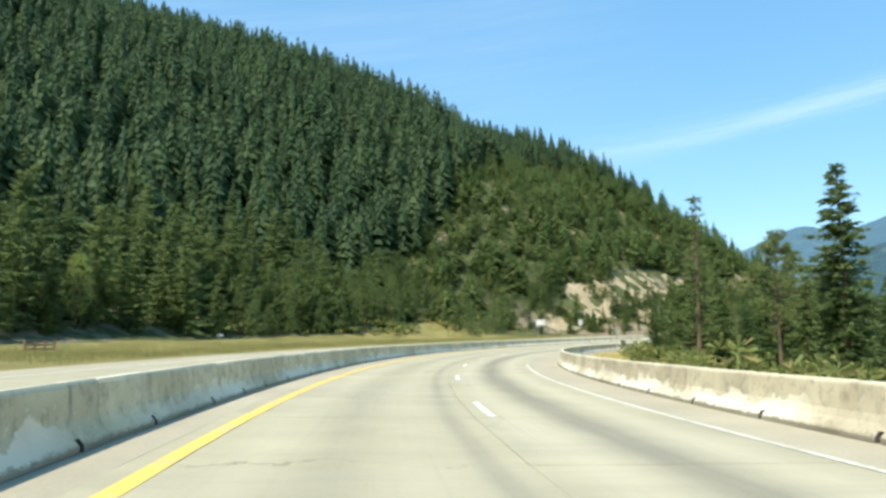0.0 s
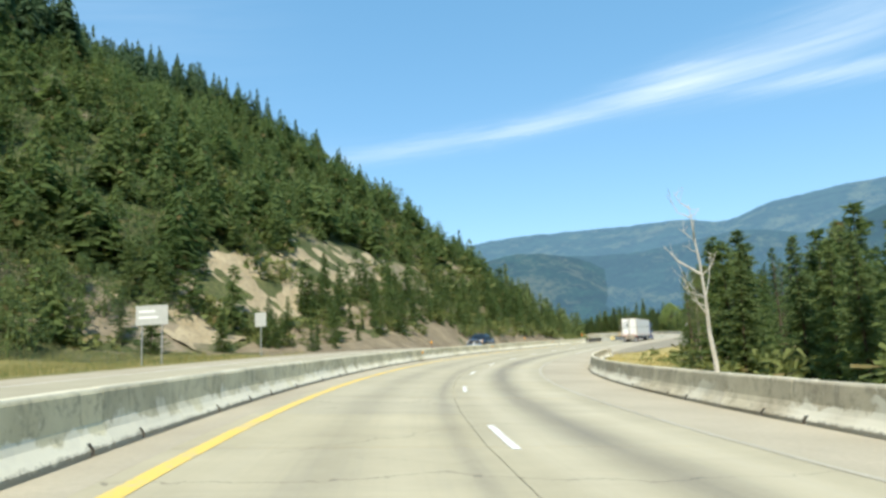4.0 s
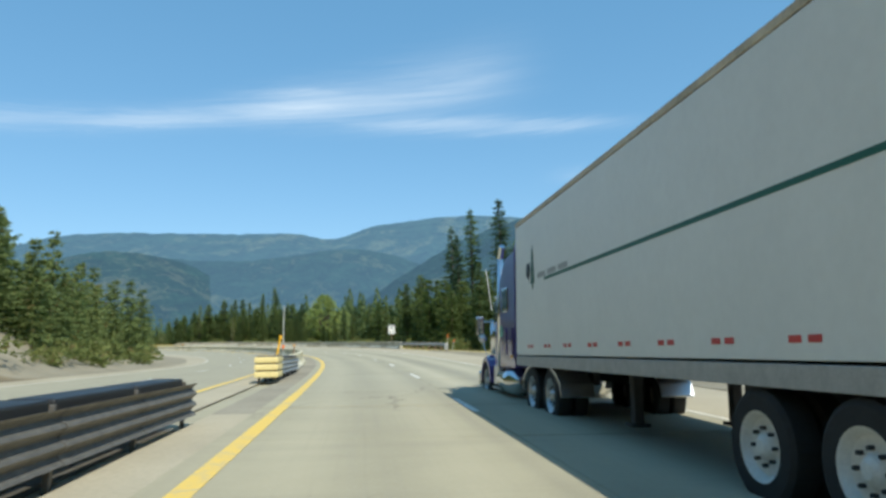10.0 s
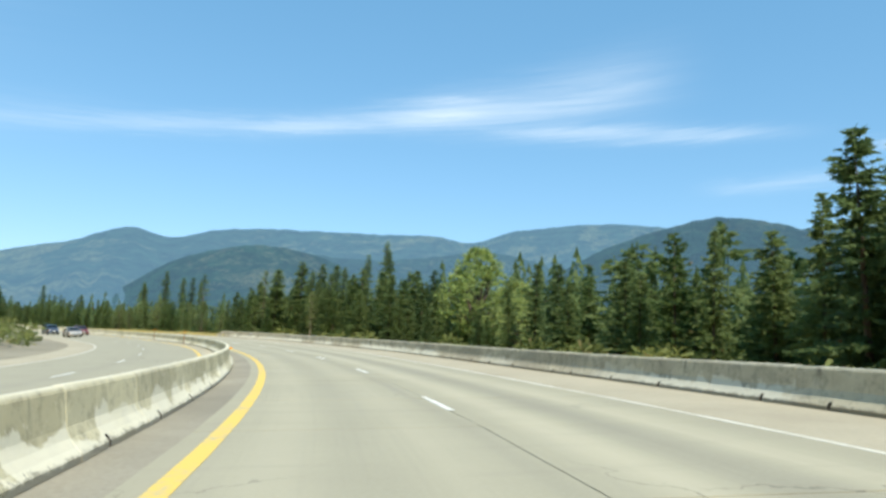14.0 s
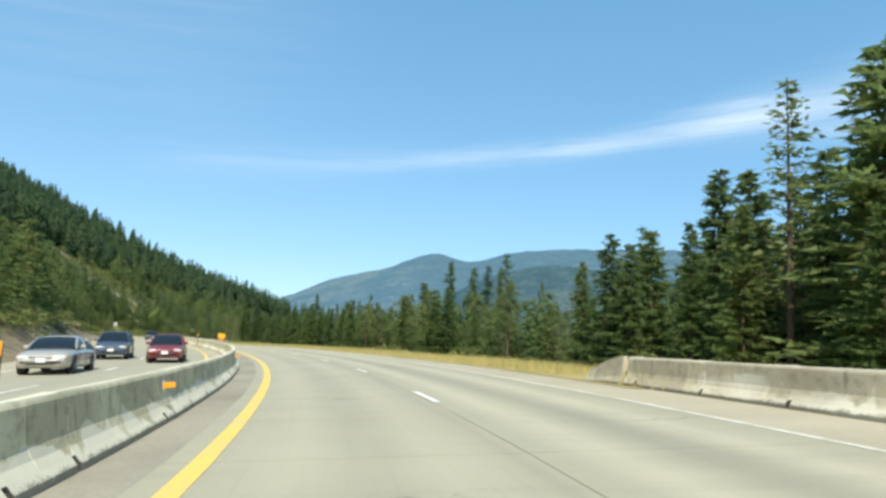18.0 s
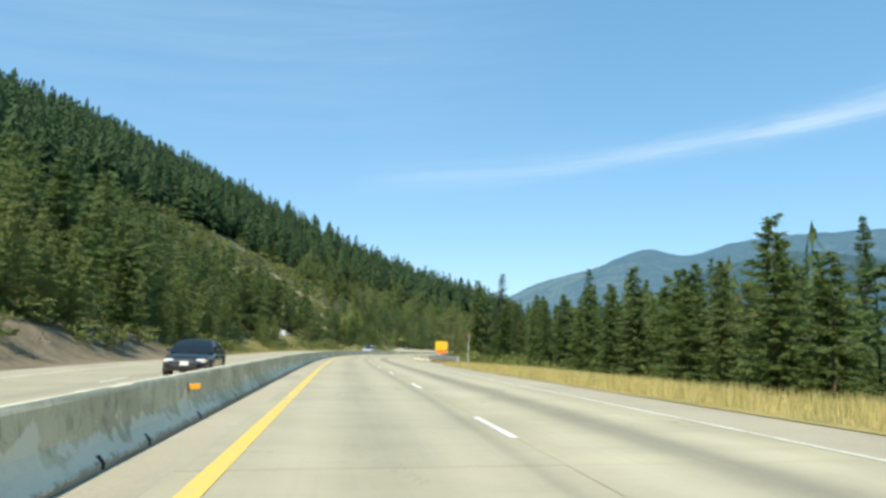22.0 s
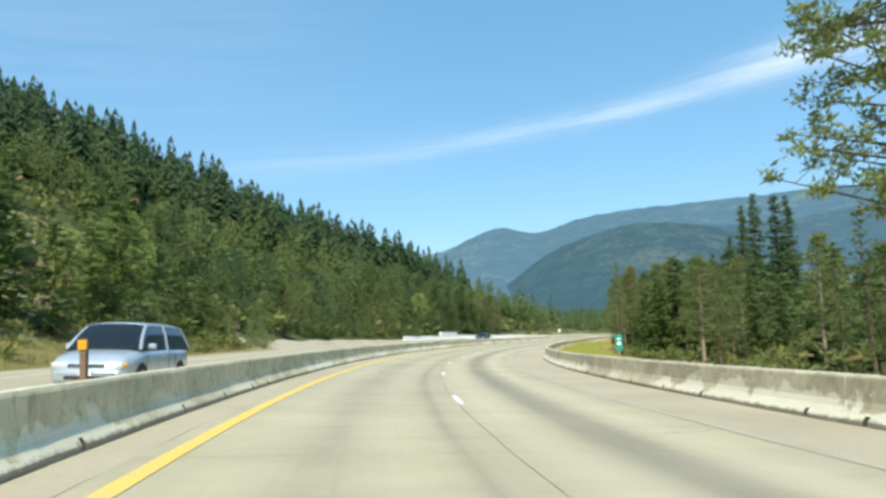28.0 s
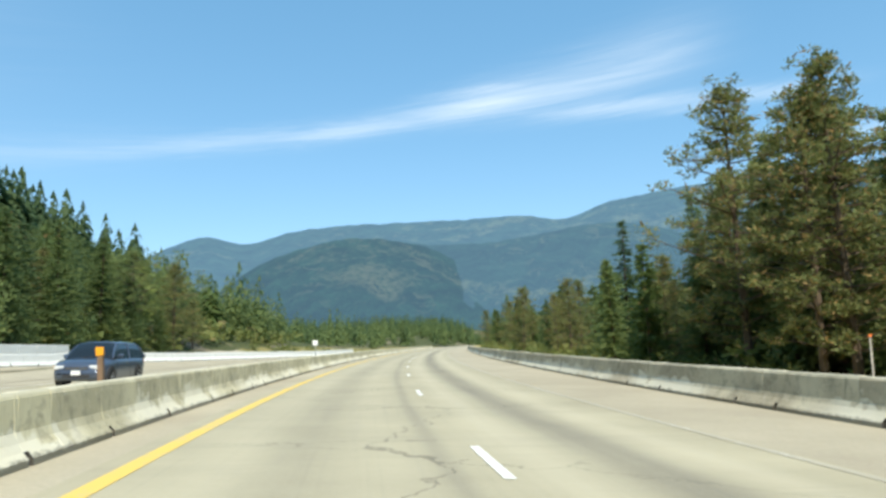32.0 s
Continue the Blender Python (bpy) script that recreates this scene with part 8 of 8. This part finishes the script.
        for f in (wind + 0.07, (a + c) / 2 - 0.02, 0.70):
            part("door_seam", box(bmesh.new(), (0.008, 0.012, belt - clearance - 0.22), (sg * (hw + 0.001), y(f), (belt + clearance) / 2 - 0.02)), M_CHASSIS, root)
        part("tail_lamp", box(bmesh.new(), (0.16, 0.10, 0.26), (sg * hw * 0.80, y(0.985), belt * 0.82), 0.03), M_REDLENS, root)
        part("door_handle", box(bmesh.new(), (0.025, 0.18, 0.03), (sg * (hw + 0.008), y(0.50), belt - 0.17), 0.008), M_CHROME, root)
        if not chrome_front:
            part("fog_lamp", box(bmesh.new(), (0.16, 0.10, 0.08), (sg * hw * 0.62, y(0.012), clearance + 0.20), 0.03), M_LENS, root)
    if chrome_front:
        g = part("grille", box(bmesh.new(), (W * 0.60, 0.10, 0.44), (0, y(0.004), nose - 0.14), 0.05), M_CHROME, root, "chrome grille frame")
        part("grille_mesh", box(bmesh.new(), (W * 0.54, 0.10, 0.34), (0, y(-0.003), nose - 0.14), 0.04), M_CHASSIS, g, "dark mesh inside a chrome frame")
        part("badge", box(bmesh.new(), (0.34, 0.02, 0.09), (0, y(-0.013), nose - 0.14), 0.005), M_TRAILERPALE, g, "plain dull badge bar")
        part("chrome_bumper", box(bmesh.new(), (W * 0.96, 0.24, 0.26), (0, y(0.004), clearance + 0.20), 0.06), M_CHROME, root, "chrome front bumper")
    else:
        g = part("grille", box(bmesh.new(), (W * 0.46, 0.10, 0.13), (0, y(0.010), nose - 0.10), 0.04), M_CHASSIS, root, "dark front grille")
        part("grille_bar", box(bmesh.new(), (W * 0.40, 0.02, 0.02), (0, y(-0.002), nose - 0.10), 0.006), M_CHROME, g)
        part("lower_intake", box(bmesh.new(), (W * 0.52, 0.08, 0.10), (0, y(0.006), clearance + 0.18), 0.03), M_CHASSIS, root, "dark lower intake")
    part("number_plate", box(bmesh.new(), (0.31, 0.02, 0.15), (0, y(-0.006) + (0.08 if chrome_front else 0), clearance + 0.30), 0.004), M_SIGNWHITE, root, "plain white plate")
    for sg in (-1, 1):
        part("wiper", tube(bmesh.new(), (sg * 0.28, y(wind - 0.005), belt + 0.02), (sg * 0.28 - 0.45, y(wind + 0.012), belt + 0.06), 0.010, None, 6), M_CHASSIS, root)
    return root


P_SILVER, P_BLUE = car_paint("silver_blue_paint", (0.50, 0.57, 0.64)), car_paint("steel_blue_paint", (0.075, 0.10, 0.15))
P_NAVY, P_RED, P_BLACK = car_paint("dark_navy_paint", (0.03, 0.05, 0.085)), car_paint("dark_red_paint", (0.26, 0.03, 0.035)), car_paint("black_paint", (0.02, 0.02, 0.022))
P_BEIGE = car_paint("silver_beige_paint", (0.52, 0.48, 0.42))


def coming(ob, s, u):
    ob.matrix_world = road_pose(s, u, 0.004, turn=180)


coming(car("minivan", "pale silver-blue minivan on the opposite carriageway", P_SILVER, 4.85, 1.98, 1.76, 1.00, 0.19, 0.90, 0.965, 1.06, snub=0.70), 653.5, -4.7)
coming(car("compact_suv", "steel-blue compact car on the opposite carriageway", P_BLUE, 4.4, 1.80, 1.60, 0.97, 0.23, 0.88, 0.965, 1.00, snub=0.74), 757.0, -7.6)
coming(car("pickup_truck", "dark navy pickup truck with a chrome grille", P_NAVY, 5.8, 2.03, 1.87, 1.16, 0.26, 0.60, 0.62, 1.20, 0.32, 0.40, 0.90, True), 176.4, -4.7)
coming(car("sedan_car", "silver-blue saloon car on the opposite carriageway", P_SILVER, 4.6, 1.80, 1.44, 0.86, 0.27, 0.72, 0.88, 0.92), 186.0, -8.2)
coming(car("sedan_car", "silver-beige saloon on the opposite carriageway", P_BEIGE, 5.1, 1.88, 1.44, 0.88, 0.27, 0.72, 0.88, 0.93), 431.0, -8.0)
coming(car("estate_car", "dark blue car on the opposite carriageway", P_BLUE, 4.5, 1.80, 1.58, 0.96, 0.24, 0.86, 0.965, 1.0), 446.0, -8.0)
coming(car("sedan_car", "dark red car on the opposite carriageway", P_RED, 4.5, 1.80, 1.48, 0.88, 0.27, 0.74, 0.90, 0.93), 441.0, -4.8)
coming(car("sedan_car", "black saloon car on the opposite carriageway", P_BLACK, 4.6, 1.80, 1.45, 0.86, 0.27, 0.72, 0.88, 0.92), 523.5, -4.7)
